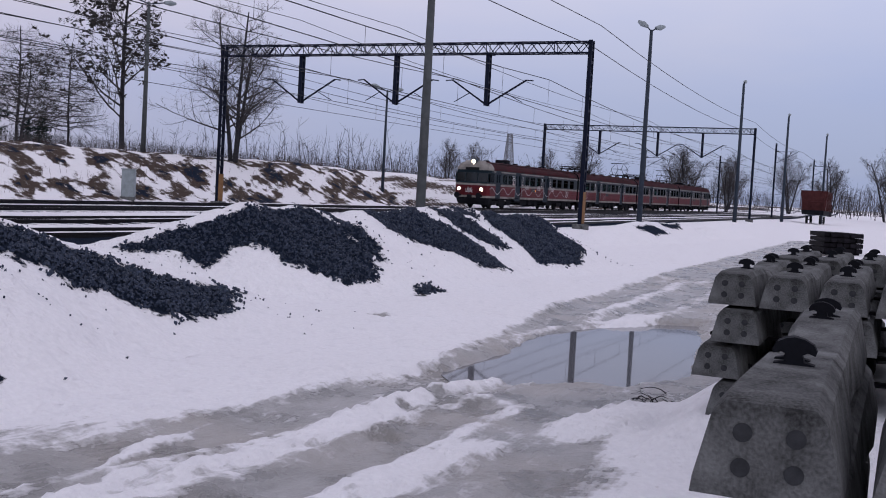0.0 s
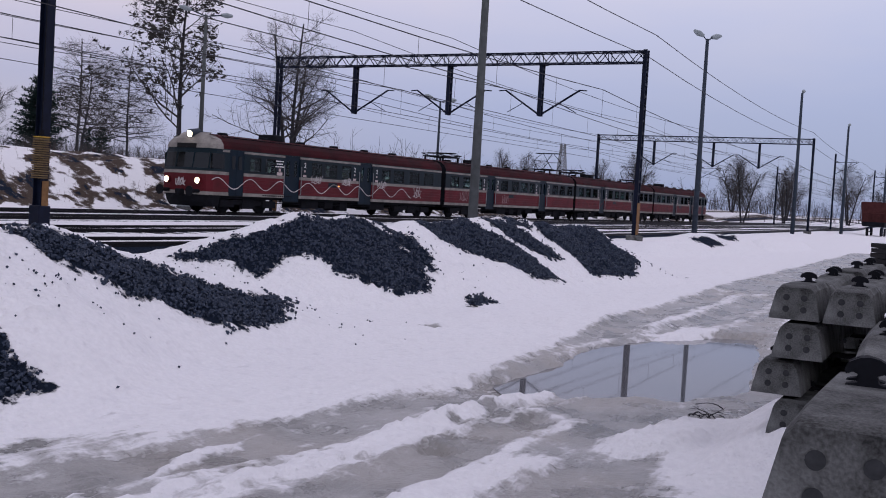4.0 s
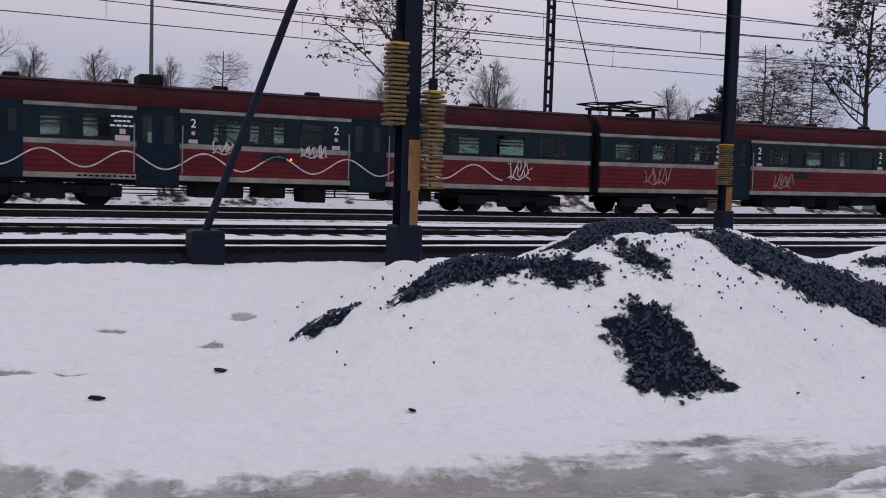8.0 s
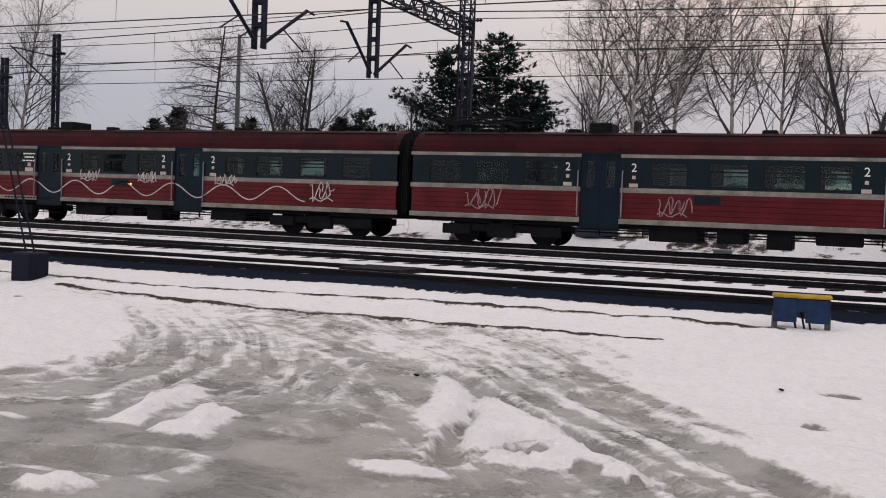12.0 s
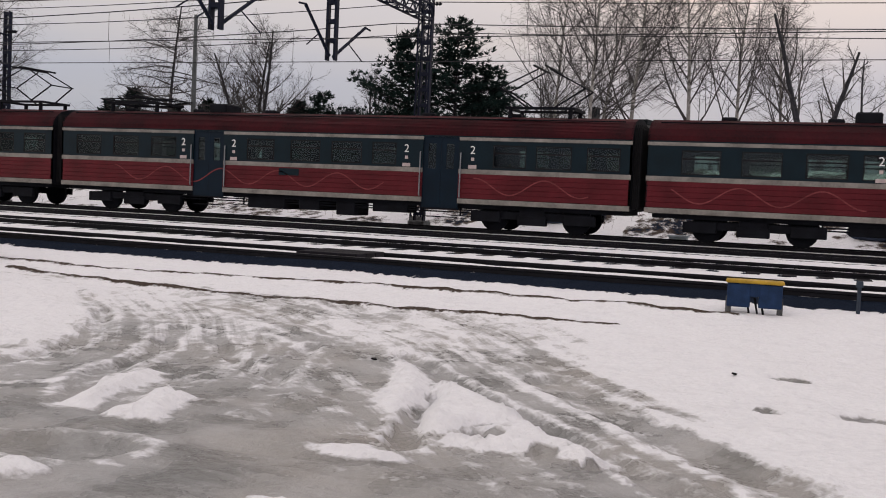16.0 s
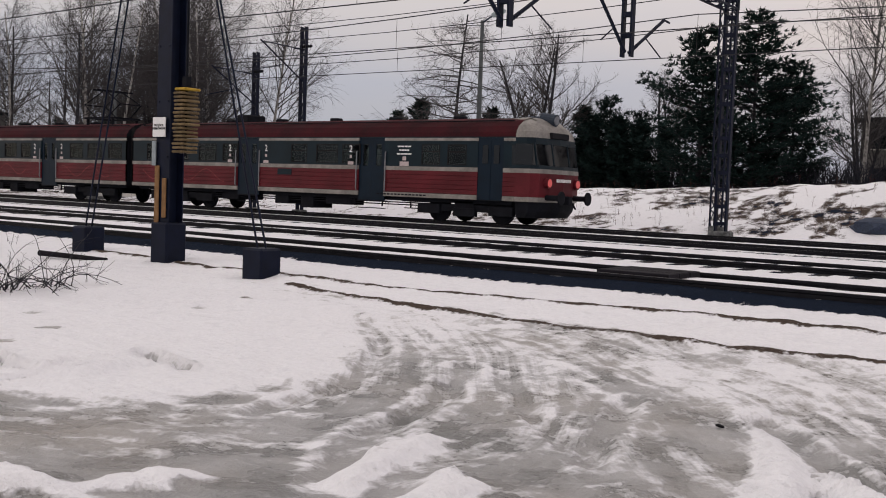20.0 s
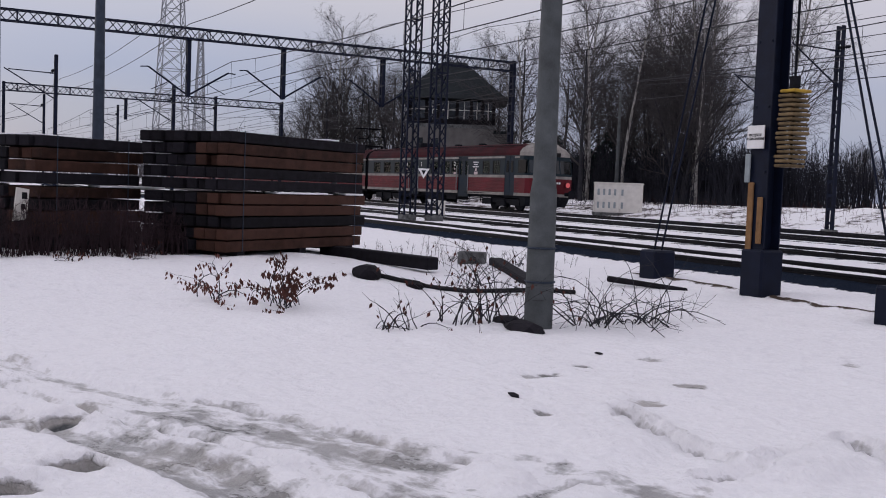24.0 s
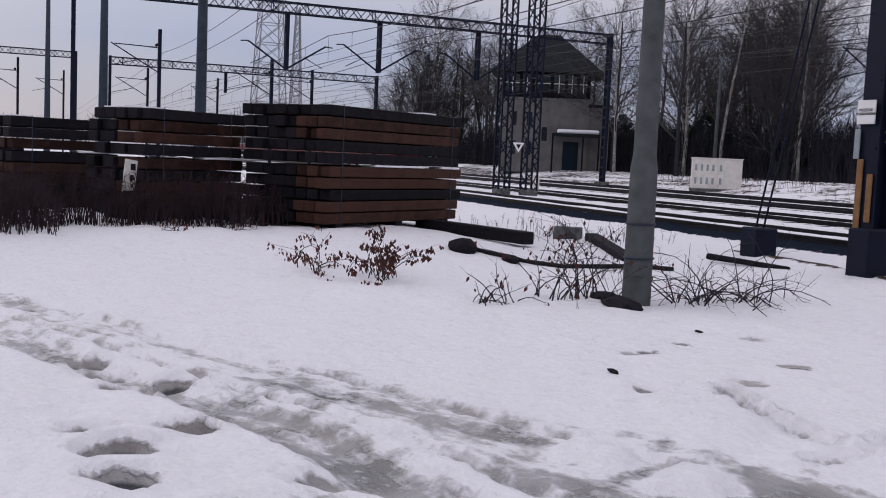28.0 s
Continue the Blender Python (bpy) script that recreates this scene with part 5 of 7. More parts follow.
def insulator(bm, a, b, r=0.055, n=5):
    a, b = Vector(a), Vector(b)
    for i in range(n):
        p, q = a.lerp(b, (i + 0.2) / n), a.lerp(b, (i + 0.75) / n)
        tube(bm, p, q, r, r * 0.5, 8)
    tube(bm, a, b, r * 0.35, n=5)


def gantry(x, y0, y1, z1, drops, posts=("batten", "batten"), arms=True):
    ob = thing("catenary_gantry", "dark blue steel lattice gantry carrying the overhead wires", "gantry", group="catenary gantries")
    for y, kind in ((y0, posts[0]), (y1, posts[1])):
        if kind:
            bm = bmesh.new()
            batten_post(bm, x, y, gz(x, y) - 0.1, z1 + 0.05, 0.34)
            part("post", bm, M_steel_blue, ob)
            bm = bmesh.new()
            box(bm, x - 0.32, x + 0.32, y - 0.32, y + 0.32, gz(x, y) - 0.3, gz(x, y) + 0.22, 0.04)
            part("footing", bm, M_concrete, ob)
            if x == 45.2:
                bm = bmesh.new()
                box(bm, x - 0.2, x + 0.2, y - 0.12, y - 0.1, gz(x, y) + 0.25, gz(x, y) + 1.7)
                part("warning_band", bm, M_orange, ob, "faded orange band at the foot")
    bm = bmesh.new()
    lattice(bm, (x, y0, z1 - 0.28), (x, y1, z1 - 0.28), (0.5, 0.45), (0, 0, 1), int(abs(y1 - y0) / 0.42), 0.025)
    part("lattice_beam", bm, M_steel_blue, ob)
    for y, low in drops:
        bm = bmesh.new()
        batten_post(bm, x, y, low, z1 - 0.5, 0.26)
        box(bm, x - 0.3, x + 0.3, y - 0.2, y + 0.2, z1 - 0.58, z1 - 0.5)
        dp = part("hanger", bm, M_steel_blue, ob)
        if arms:
            for s in (-1, 1):
                bm = bmesh.new()
                tip = Vector((x + 0.15, y + s * 1.9, low + 1.25))
                tube(bm, (x, y + s * 0.12, low + 0.12), tip, 0.046, n=6)
                insulator(bm, (x, y + s * 0.12, low + 0.12), Vector((x, y + s * 0.12, low + 0.12)).lerp(tip, 0.25))
                tube(bm, tip, (x + 0.15, y + s * 2.25, low + 1.22), 0.03, n=5)
                tube(bm, Vector((x, y + s * 0.12, low + 0.12)).lerp(tip, 0.45), (x + 0.15, y + s * 1.75, low + 0.2), 0.02, n=5)
                part("bracket_arm", bm, M_steel_blue, dp)
    return ob


gantry(45.2, 33.6, 13.3, 9.15, ((28.7, 6.15), (23.2, 6.15), (18.3, 6.15)))
gantry(99.0, 33.5, 12.8, 9.8, ((27.7, 6.9), (21.9, 6.9), (17.6, 6.9)))
gantry(-13.6, 33.7, 13.3, 8.25, ((26.4, 5.3), (20.5, 5.2)), ("batten", None))
gantry(-53.5, 31.63, 3.93, 8.75, ((23.73, 5.7), (18.33, 5.7), (13.63, 5.5)))
gantry(-79.5, 26.83, 7.33, 7.6, ((15.33, 5.6),), arms=False)
gantry(-97.5, 5.83, -14.67, 9.2, ((-4.67, 6.4),), arms=False)


def single_mast(x, y, z1, kind="batten", arm=0, label="dark steel catenary mast beside the track"):
    ob = thing("catenary_mast", label, "mast", group="catenary masts")
    z0 = gz(x, y)
    bm = bmesh.new()
    if kind == "batten":
        batten_post(bm, x, y, z0 - 0.1, z1, 0.26)
    else:
        lattice(bm, (x, y, z0 - 0.1), (x, y, z1), (0.42, 0.42), (1, 0, 0), int((z1 - z0) / 0.42), 0.024)
    part("post", bm, M_steel_blue, ob)
    bm = bmesh.new()
    box(bm, x - 0.25, x + 0.25, y - 0.25, y + 0.25, z0 - 0.3, z0 + 0.2, 0.03)
    part("footing", bm, M_concrete, ob)
    if arm:
        bm = bmesh.new()
        tube(bm, (x, y, z1 - 2.4), (x, y + arm * 2.6, z1 - 0.9), 0.035, n=6)
        tube(bm, (x, y, z1 - 1.0), (x, y + arm * 2.4, z1 - 0.95), 0.03, n=6)
        insulator(bm, (x, y, z1 - 1.0), (x, y + arm * 0.6, z1 - 1.0))
        tube(bm, (x, y + arm * 1.1, z1 - 1.75), (x, y + arm * 2.9, z1 - 2.2), 0.022, n=5)
        part("bracket_arm", bm, M_steel_blue, ob)
    bm = bmesh.new()
    insulator(bm, (x + 0.1, y - 0.2, z1 - 0.9), (x + 0.7, y - 0.2, z1 - 0.9), 0.08)
    part("insulator", bm, M_under, ob)
    return ob


single_mast(-33.4, 34.6, 8.6, arm=-1)
single_mast(-36.2, 34.4, 7.6, arm=-1)
single_mast(-14.6, 36.0, 9.6, "lattice")
single_mast(-36.4, 17.33, 13.0, "lattice", label="tall lattice steel mast between the tracks")
single_mast(-35.7, 18.03, 12.4, "lattice", label="tall lattice steel mast between the tracks")
single_mast(21.2, 34.6, 12.0)
for mx, my, mz in ((-63.5, 8.83, 8.0), (-71.5, 16.93, 7.6), (-85.5, 23.33, 8.2), (-93.5, 11.33, 8.0), (-106.5, 19.33, 8.4), (-89.5, 1.33, 7.8), (-113.5, 5.33, 8.6), (128, 14, 10.5), (150, 24, 10), (160, 12, 10.5), (142, 33, 10)):
    single_mast(mx, my, mz, arm=-1)


def weight_post(x, y, z1, stacks, bands, sign=False, width=0.26):
    """A riveted mast with stacks of tension weights hung on its sides."""
    ob = thing("tension_mast", "dark riveted mast with yellow-topped stacks of tension weights", "mast", group="tension masts")
    z0 = gz(x, y)
    bm = bmesh.new()
    w = width / 2
    prism(bm, [(x + u * w, y + v) for u, v in ((-1, -0.15), (1, -0.15), (1, -0.13), (0.1, -0.13), (0.1, 0.13), (1, 0.13), (1, 0.15), (-1, 0.15), (-1, 0.13), (-0.1, 0.13), (-0.1, -0.13), (-1, -0.13))], z0, z1, "z")
    part("post", bm, M_steel_blue, ob)
    bm = bmesh.new()
    for z in np.arange(z0 + 0.8, z1, 0.9):
        for s in (-1, 1):
            tube(bm, (x + s * w * 0.7, y - 0.15, z), (x + s * w * 0.7, y - 0.165, z), 0.018, n=6)
    part("rivet_row", bm, M_steel_blue, ob)["kind"] = "stuff"
    bm = bmesh.new()
    box(bm, x - 0.21, x + 0.21, y - 0.21, y + 0.21, z0 - 0.3, z0 + 0.62, 0.03)
    part("footing", bm, M_steel_blue, ob, "dark painted concrete footing")
    for a, b, dx0, dx1 in bands:
        bm = bmesh.new()
        box(bm, x + dx0, x + dx1, y - 0.185, y - 0.16, z0 + a, z0 + b, 0.008)
        part("warning_band", bm, M_orange, ob, "faded orange board")
    rnd = random.Random(4)
    for dx, low, count, size in stacks:
        z = low
        for i in range(count):
            bm = bmesh.new()
            h = 0.062
            box(bm, x + dx - size / 2 + rnd.uniform(-0.03, 0.03), x + dx + size / 2 + rnd.uniform(-0.03, 0.03), y - 0.34, y - 0.02, z, z + h * 0.66, 0.012)
            part("weight", bm, M_yellow if i == count - 1 else M_weight, ob, "yellow top weight" if i == count - 1 else "")
            z += h
        bm = bmesh.new()
        tube(bm, (x + dx, y - 0.18, low - 0.05), (x + dx, y - 0.18, z1), 0.018, n=6)
        box(bm, x + dx - 0.05, x + dx + 0.05, y - 0.23, y - 0.13, z, z + 0.16)
        part("hanger_rod", bm, M_under, ob)
    if sign:
        bm = bmesh.new()
        box(bm, x - 0.20, x + 0.12, y - 0.21, y - 0.19, z0 + 2.02, z0 + 2.34, 0.004)
        sg = part("sign", bm, M_white, ob, "white warning sign with black words")
        writing("words", "PRZEJŚCIE\nWZBRONIONE", 0.052, pose(x - 0.04, y - 0.214, z0 + 2.18, 90, 0, 0), M_rubber, sg)
        bm = bmesh.new()
        box(bm, x - 0.23, x - 0.13, y - 0.20, y - 0.17, z0 + 1.55, z0 + 1.95, 0.01)
        part("grey_tag", bm, M_grey_box, ob)
    return ob


weight_post(5.95, 13.56, 9.0, ((-0.28, 2.36, 19, 0.27), (0.31, 1.47, 23, 0.27)), ((0.62, 1.12, 0.0, 0.13), (1.12, 1.85, -0.04, 0.15)))
weight_post(20.1, 22.9, 9.4, ((-0.2, 1.72, 19, 0.34),), ((0.5, 1.3, -0.1, 0.12),))
weight_post(-15.0, 12.74, 9.2, ((0.60, 2.05, 17, 0.27),), ((0.55, 1.55, -0.16, -0.05), (0.7, 1.35, 0.03, 0.13)), True, 0.34)


def strut(foot, top, size=0.5, rods=1, r=0.055):
    ob = thing("mast_stay", "dark steel stay with a concrete anchor block", "stay", group="mast stays")
    z0 = gz(foot[0], foot[1])
    bm = bmesh.new()
    box(bm, foot[0] - size / 2, foot[0] + size / 2, foot[1] - size / 2, foot[1] + size / 2, z0 - 0.3, z0 + 0.42, 0.03)
    part("anchor_block", bm, M_steel_blue, ob)
    for k in range(rods):
        off = 0.0 if rods == 1 else 0.09 * (2 * k - 1)
        bm = bmesh.new()
        tube(bm, (foot[0] + off, foot[1], z0 + 0.40), (top[0] + 0.6 * off, top[1], top[2] - 0.5 * k), r, n=6)
        part("stay_rod", bm, M_steel_blue, ob)


strut((3.2, 14.2), (5.9, 13.56, 8.6), 0.46)
strut((-12.45, 12.43), (-15, 12.63, 8.9), 0.42, 2, 0.016)
strut((-17.52, 12.95), (-15.2, 12.63, 8.9), 0.42, 2, 0.016)
strut((25.0, 34.6), (21.3, 34.6, 11.5), 0.5, 2, 0.016)


def wires():
    for k, ty in enumerate(TRACKS):
        ob = thing("overhead_line", "thin overhead contact wire with its carrying cable", "overhead wire", group="overhead lines")
        bm = bmesh.new()
        lo, hi = RAIL + 5.35, RAIL + 6.6
        marks = (-400, -230, -160, -96, -52, -13.6, 45.2, 99, 150, 240, 400)
        for a, b in zip(marks[:-1], marks[1:]):
            n = 10 if b - a < 120 else 6
            pts = []
            for i in range(n + 1):
                x = a + (b - a) * i / n
                pts.append((x, hi - 0.55 * (1 - (2 * i / n - 1) ** 2) + float(rise(x))))
            for (xa, za), (xb, zb) in zip(pts[:-1], pts[1:]):
                ya, yb = ty + float(bend(xa, k)), ty + float(bend(xb, k))
                tube(bm, (xa, ya, za), (xb, yb, zb), 0.019, n=4, caps=False)
                tube(bm, (xa, ya, lo + float(rise(xa))), (xb, yb, lo + float(rise(xb))), 0.017, n=4, caps=False)
                tube(bm, (xb, yb, lo + float(rise(xb))), (xb, yb, zb), 0.008, n=3, caps=False)
        part("cable", bm, M_wire, ob)
    for y, z in ((33.6, 9.0), (33.9, 8.4), (12.9, 9.6), (13.3, 8.7), (34.4, 7.4), (23.2, 9.7), (29.0, 10.2)):
        ob = thing("feeder_wire", "thin dark feeder wire strung along the gantries", "wire", group="feeder wires")
        bm = bmesh.new()
        for a, b in ((-400, -160), (-160, -96), (-96, -52), (-52, -13.6), (-13.6, 45.2), (45.2, 99), (99, 150), (150, 400)):
            for i in range(8):
                p, q = i / 8, (i + 1) / 8
                xa, xb = a + (b - a) * p, a + (b - a) * q
                sag = lambda u: -0.5 * (1 - (2 * u - 1) ** 2)
                tube(bm, (xa, y, z + sag(p) + float(rise(xa))), (xb, y, z + sag(q) + float(rise(xb))), 0.018, n=4, caps=False)
        part("cable", bm, M_wire, ob)


wires()

# ---------------------------------------------------------------- lamp posts and poles


def lamp_post(x, y, z1, heads, concrete=False, r=0.11):
    ob = thing("street_lamp", "tall concrete lamp post" if concrete else "tall grey steel yard lamp", "street lamp", group="yard lamps")
    z0 = gz(x, y)
    bm = bmesh.new()
    tube(bm, (x, y, z0 - 0.2), (x, y, z1), r, r * 0.55, 10)
    part("pole", bm, M_concrete_pole if concrete else M_galv, ob, "", True)
    for dx, dy in heads:
        bm = bmesh.new()
        tube(bm, (x, y, z1 - 0.1), (x + dx, y + dy, z1 + 0.15), 0.04, n=6)
        part("arm", bm, M_galv, ob)
        bm = bmesh.new()
        d = Vector((dx, dy, 0.1)).normalized()
        c = Vector((x + dx, y + dy, z1 + 0.15))
        tube(bm, c - d * 0.05, c + d * 0.35, 0.10, 0.17, 8)
        tube(bm, c + d * 0.35, c + d * 0.7, 0.17, 0.08, 8)
        part("lamp_head", bm, M_grey_box, ob)
    return ob


lamp_post(48.7, 41.9, 12.4, ((-1.0, 0.4), (1.0, -0.4)), True, 0.16)
lamp_post(68.8, 36.0, 9.6, ((-0.9, 0.3), (0.9, -0.3)), False, 0.13)
lamp_post(24.6, 11.7, 10.2, (), True, 0.14)
lamp_post(58.0, 13.6, 11.9, ((-0.35, 0.2), (0.35, -0.2)), False, 0.17)
lamp_post(91.7, 13.1, 13.1, ((0.4, 0.0),), False, 0.19)
lamp_post(116.9, 11.7, 12.7, ((0.4, 0.0),), False, 0.19)
lamp_post(140.4, 9.2, 12.5, ((0.4, 0.0),), False, 0.19)
lamp_post(-26.5, 38.4, 9.0, ((0.7, -0.2),), True, 0.14)
lamp_post(10.3, 60.0, 13.2, (), True, 0.15)
lamp_post(-37.3, 7.13, 11.0, (), False, 0.20)
lamp_post(-47.1, 4.83, 11.0, (), False, 0.20)
lamp_post(-69.6, 3.13, 11.0, (), False, 0.2)
lamp_post(-60.0, 44.0, 8.5, (), True, 0.15)


def concrete_pole(x, y):
    ob = thing("utility_pole", "thick weathered concrete pole with wire bands", "pole")
    z0 = gz(x, y)
    bm = bmesh.new()
    rows = [(z0 - 0.3, 0.172), (z0 + 0.75, 0.164), (z0 + 0.78, 0.164), (z0 + 1.6, 0.157), (z0 + 1.75, 0.134), (z0 + 9.0, 0.095)]
    rings = [[bm.verts.new((x + r * math.cos(2 * math.pi * i / 20), y + r * math.sin(2 * math.pi * i / 20), z)) for i in range(20)] for z, r in rows]
    for a, b in zip(rings[:-1], rings[1:]):
        for i in range(20):
            bm.faces.new((a[i], a[(i + 1) % 20], b[(i + 1) % 20], b[i]))
    part("shaft", bm, M_concrete_pole, ob, "", True)
    for z in (0.55, 0.95):
        bm = bmesh.new()
        for i in range(20):
            a0, a1 = 2 * math.pi * i / 20, 2 * math.pi * (i + 1) / 20
            r = 0.174 - 0.006 * z
            tube(bm, (x + r * math.cos(a0), y + r * math.sin(a0), z0 + z), (x + r * math.cos(a1), y + r * math.sin(a1), z0 + z), 0.014, n=5)
        part("wire_band", bm, M_galv, ob)


PX, PY = -14.5, 8.73
concrete_pole(PX, PY)

# ---------------------------------------------------------------- trees


class Wood:
    def __init__(self, seed):
        self.r = random.Random(seed)
        self.v, self.f, self.tv, self.tf, self.tips = [], [], [], [], []

    def limb(self, pts, radii, n, twig):
        v, f = (self.tv, self.tf) if twig else (self.v, self.f)
        base = len(v)
        for i, (p, r) in enumerate(zip(pts, radii)):
            d = (pts[min(i + 1, len(pts) - 1)] - pts[max(0, i - 1)]).normalized()
            u = d.orthogonal().normalized()
            w = d.cross(u)
            for k in range(n):
                a = 2 * math.pi * k / n
                v.append(tuple(p + (u * math.cos(a) + w * math.sin(a)) * r))
        for i in range(len(pts) - 1):
            for k in range(n):
                f.append((base + i * n + k, base + i * n + (k + 1) % n, base + (i + 1) * n + (k + 1) % n, base + (i + 1) * n + k))

    def grow(self, p, d, length, radius, level, levels, splay, lift, droop, kids):
        r = self.r
        steps_n = 5 if level == 0 else 4 if level < levels else 3
        pts, radii = [Vector(p)], [radius]
        d = Vector(d).normalized()
        for i in range(steps_n):
            bend = Vector((r.uniform(-1, 1), r.uniform(-1, 1), r.uniform(-1, 1))) * (0.06 if level == 0 else 0.16)
            d = (d + bend + Vector((0, 0, lift if level and level < levels else (-droop if level >= levels else 0)))).normalized()
            pts.append(pts[-1] + d * length / steps_n)
            radii.append(radius * (1 - 0.72 * (i + 1) / steps_n))
        twig = level > 0
        self.limb(pts, radii, 7 if level == 0 else 5 if level == 1 else 3, twig)
        if level >= levels:
            self.tips.append((pts[-1], d))
            return
        n = kids[level]
        for k in range(n):
            t = (0.22 if level == 0 else 0.15) + (0.97 - (0.22 if level == 0 else 0.15)) * (k + r.uniform(0, 0.9)) / n
            i = min(int(t * steps_n), steps_n - 1)
            q = pts[i].lerp(pts[i + 1], t * steps_n - i)
            dd = (pts[i + 1] - pts[i]).normalized()
            a = r.uniform(0, 6.28) + k * 2.4
            side = (dd.orthogonal().normalized() * math.cos(a) + dd.cross(dd.orthogonal()).normalized() * math.sin(a)).normalized()
            out = (dd * (1 - splay[level]) + side * splay[level]).normalized()
            if level == 0:
                ln = length * r.uniform(0.42, 0.62) * (1.05 - 0.75 * t)
            else:
                ln = length * r.uniform(0.40, 0.62) * (1.1 - 0.5 * t)
            rr = max(0.009, radius * (1 - 0.7 * t) * (0.5 if level == 0 else 0.55))
            self.grow(q, out, ln, rr, level + 1, levels, splay, lift, droop, kids)


def bare_tree(name, label, seed, height, bark, splay=(0.62, 0.55, 0.6), lift=0.10, droop=0.05, kids=(16, 9, 7), leaves=0, trunks=1, thick=0.016, group="bare trees"):
    ob = thing(name, label, "tree", group=group)
    w = Wood(seed)
    for k in range(trunks):
        a = 6.28 * k / max(trunks, 1) + seed
        lean = 0.0 if trunks == 1 else 0.16
        w.grow((0.18 * lean * 6 * math.cos(a), 0.18 * lean * 6 * math.sin(a), -0.2), (lean * math.cos(a), lean * math.sin(a), 1), height * (1 if k == 0 else w.r.uniform(0.75, 0.95)), height * thick, 0, 3, splay, lift, droop, kids)
    for nm, v, f, mat in (("trunk", w.v, w.f, bark), ("crown", w.tv, w.tf, M_twig)):
        me = bpy.data.meshes.new(nm)
        me.from_pydata(v, [], f)
        me.materials.append(mat)
        o = new(nm, me)
        o.parent = ob
    if leaves:
        v, f = [], []
        for i in range(leaves):
            p, d = w.tips[w.r.randrange(len(w.tips))]
            s = w.r.uniform(0.08, 0.18)
            p = p + Vector((w.r.uniform(-1, 1), w.r.uniform(-1, 1), w.r.uniform(-1, 0.4))) * 0.18
            a = Vector((w.r.uniform(-1, 1), w.r.uniform(-1, 1), w.r.uniform(-1, 1))).normalized()
            b = a.orthogonal().normalized()
            base = len(v)
            v += [tuple(p - a * s), tuple(p + b * s * 0.6), tuple(p + a * s), tuple(p - b * s * 0.6)]
            f.append((base, base + 1, base + 2, base + 3))
        me = bpy.data.meshes.new("leaves")
        me.from_pydata(v, [], f)
        me.materials.append(M_leaf_dark)
        o = new("leaves", me)
        o.parent = ob
        o["kind"] = "stuff"
    return ob


def conifer(name, label, seed, height, width, columnar=False):
    ob = thing(name, label, "tree", group="conifers")
    r = random.Random(seed)
    bm = bmesh.new()
    tube(bm, (0, 0, -0.2), (0, 0, height * 0.97), height * 0.018, 0.01, 7)
    part("trunk", bm, M_bark, ob)
    v, f = [], []
    layers = int(height * (5.5 if columnar else 2.9))
    limbs = bmesh.new()
    for i in range(layers):
        t = i / layers
        z = height * (0.05 + 0.93 * t)
        if columnar:
            reach = width * min(1, 4.0 * (1 - t)) * min(1, 0.5 + 2.5 * t) * r.uniform(0.75, 1.1)
        else:
            reach = width * min(1.0, 1.3 * (1 - t) ** 0.7 + 0.06) * (0.7 + 0.3 * min(1, 4 * t)) * r.uniform(0.62, 1.12)
        for k in range(8 if columnar else 7):
            a = r.uniform(0, 6.28)
            ln = max(0.15, reach * r.uniform(0.5, 1.2))
            slope = 0.7 if columnar else r.uniform(-0.05, 0.32)
            n = max(3, int(ln / (0.22 if columnar else 0.30)))
            if not columnar:
                tube(limbs, (0, 0, z), (math.cos(a) * ln * 0.9, math.sin(a) * ln * 0.9, z + slope * ln * 0.9), 0.035, 0.012, 3, False)
            for q in range(n):
                s0 = ln * (q + 0.5) / n
                if not columnar and s0 < 0.25 * ln:
                    continue
                # needles sit in separate tufts along the bough
                wide = 0.0 if columnar else 0.26 * ln * (1 - 0.5 * q / n)
                hub = Vector((math.cos(a) * s0, math.sin(a) * s0, z + slope * s0 + (0 if columnar else 0.12 * s0 * s0 / max(ln, 0.1))))
                for tuft in range(1 if columnar else 3):
                    off = r.uniform(-wide, wide)
                    heart = hub + Vector((-math.sin(a) * off, math.cos(a) * off, 0 if columnar else r.uniform(-0.10, 0.16)))
                    for m2 in range(3 if columnar else 9):
                        d = Vector((math.cos(a + r.uniform(-1.5, 1.5)), math.sin(a + r.uniform(-1.5, 1.5)), r.uniform(-0.25, 0.9))).normalized()
                        u = d.cross(Vector((r.uniform(-0.6, 0.6), r.uniform(-0.6, 0.6), 1))).normalized()
                        L, W = r.uniform(0.18, 0.42), r.uniform(0.035, 0.075) * (2.0 if columnar else 1.0)
                        base = len(v)
                        v += [tuple(heart - u * W), tuple(heart + u * W), tuple(heart + d * L)]
                        f.append((base, base + 1, base + 2))
    if columnar:
        limbs.free()
    else:
        part("bough_frame", limbs, M_bark, ob)["kind"] = "stuff"
    me = bpy.data.meshes.new("needles")
    me.from_pydata(v, [], f)
    me.materials.append(M_needles)
    o = new("needles", me)
    o.parent = ob
    return ob


def place(ob, x, y, s=1.0, turn=0.0, z=None):
    ob.scale = (s, s, s)
    ob.matrix_basis = Matrix.Translation((x, y, (gz(x, y) if z is None else z) - 0.05)) @ pose(0, 0, 0, 0, 0, turn) @ Matrix.Diagonal((s, s, s, 1))
    return ob


def again(ob, x, y, s=1.0, turn=0.0, z=None):
    base = ob.scale[0]
    ob.scale = (s, s, s)
    c = copy_thing(ob, Matrix.Translation((x, y, (gz(x, y) if z is None else z) - 0.05)) @ pose(0, 0, 0, 0, 0, turn))
    ob.scale = (base, base, base)
    return c


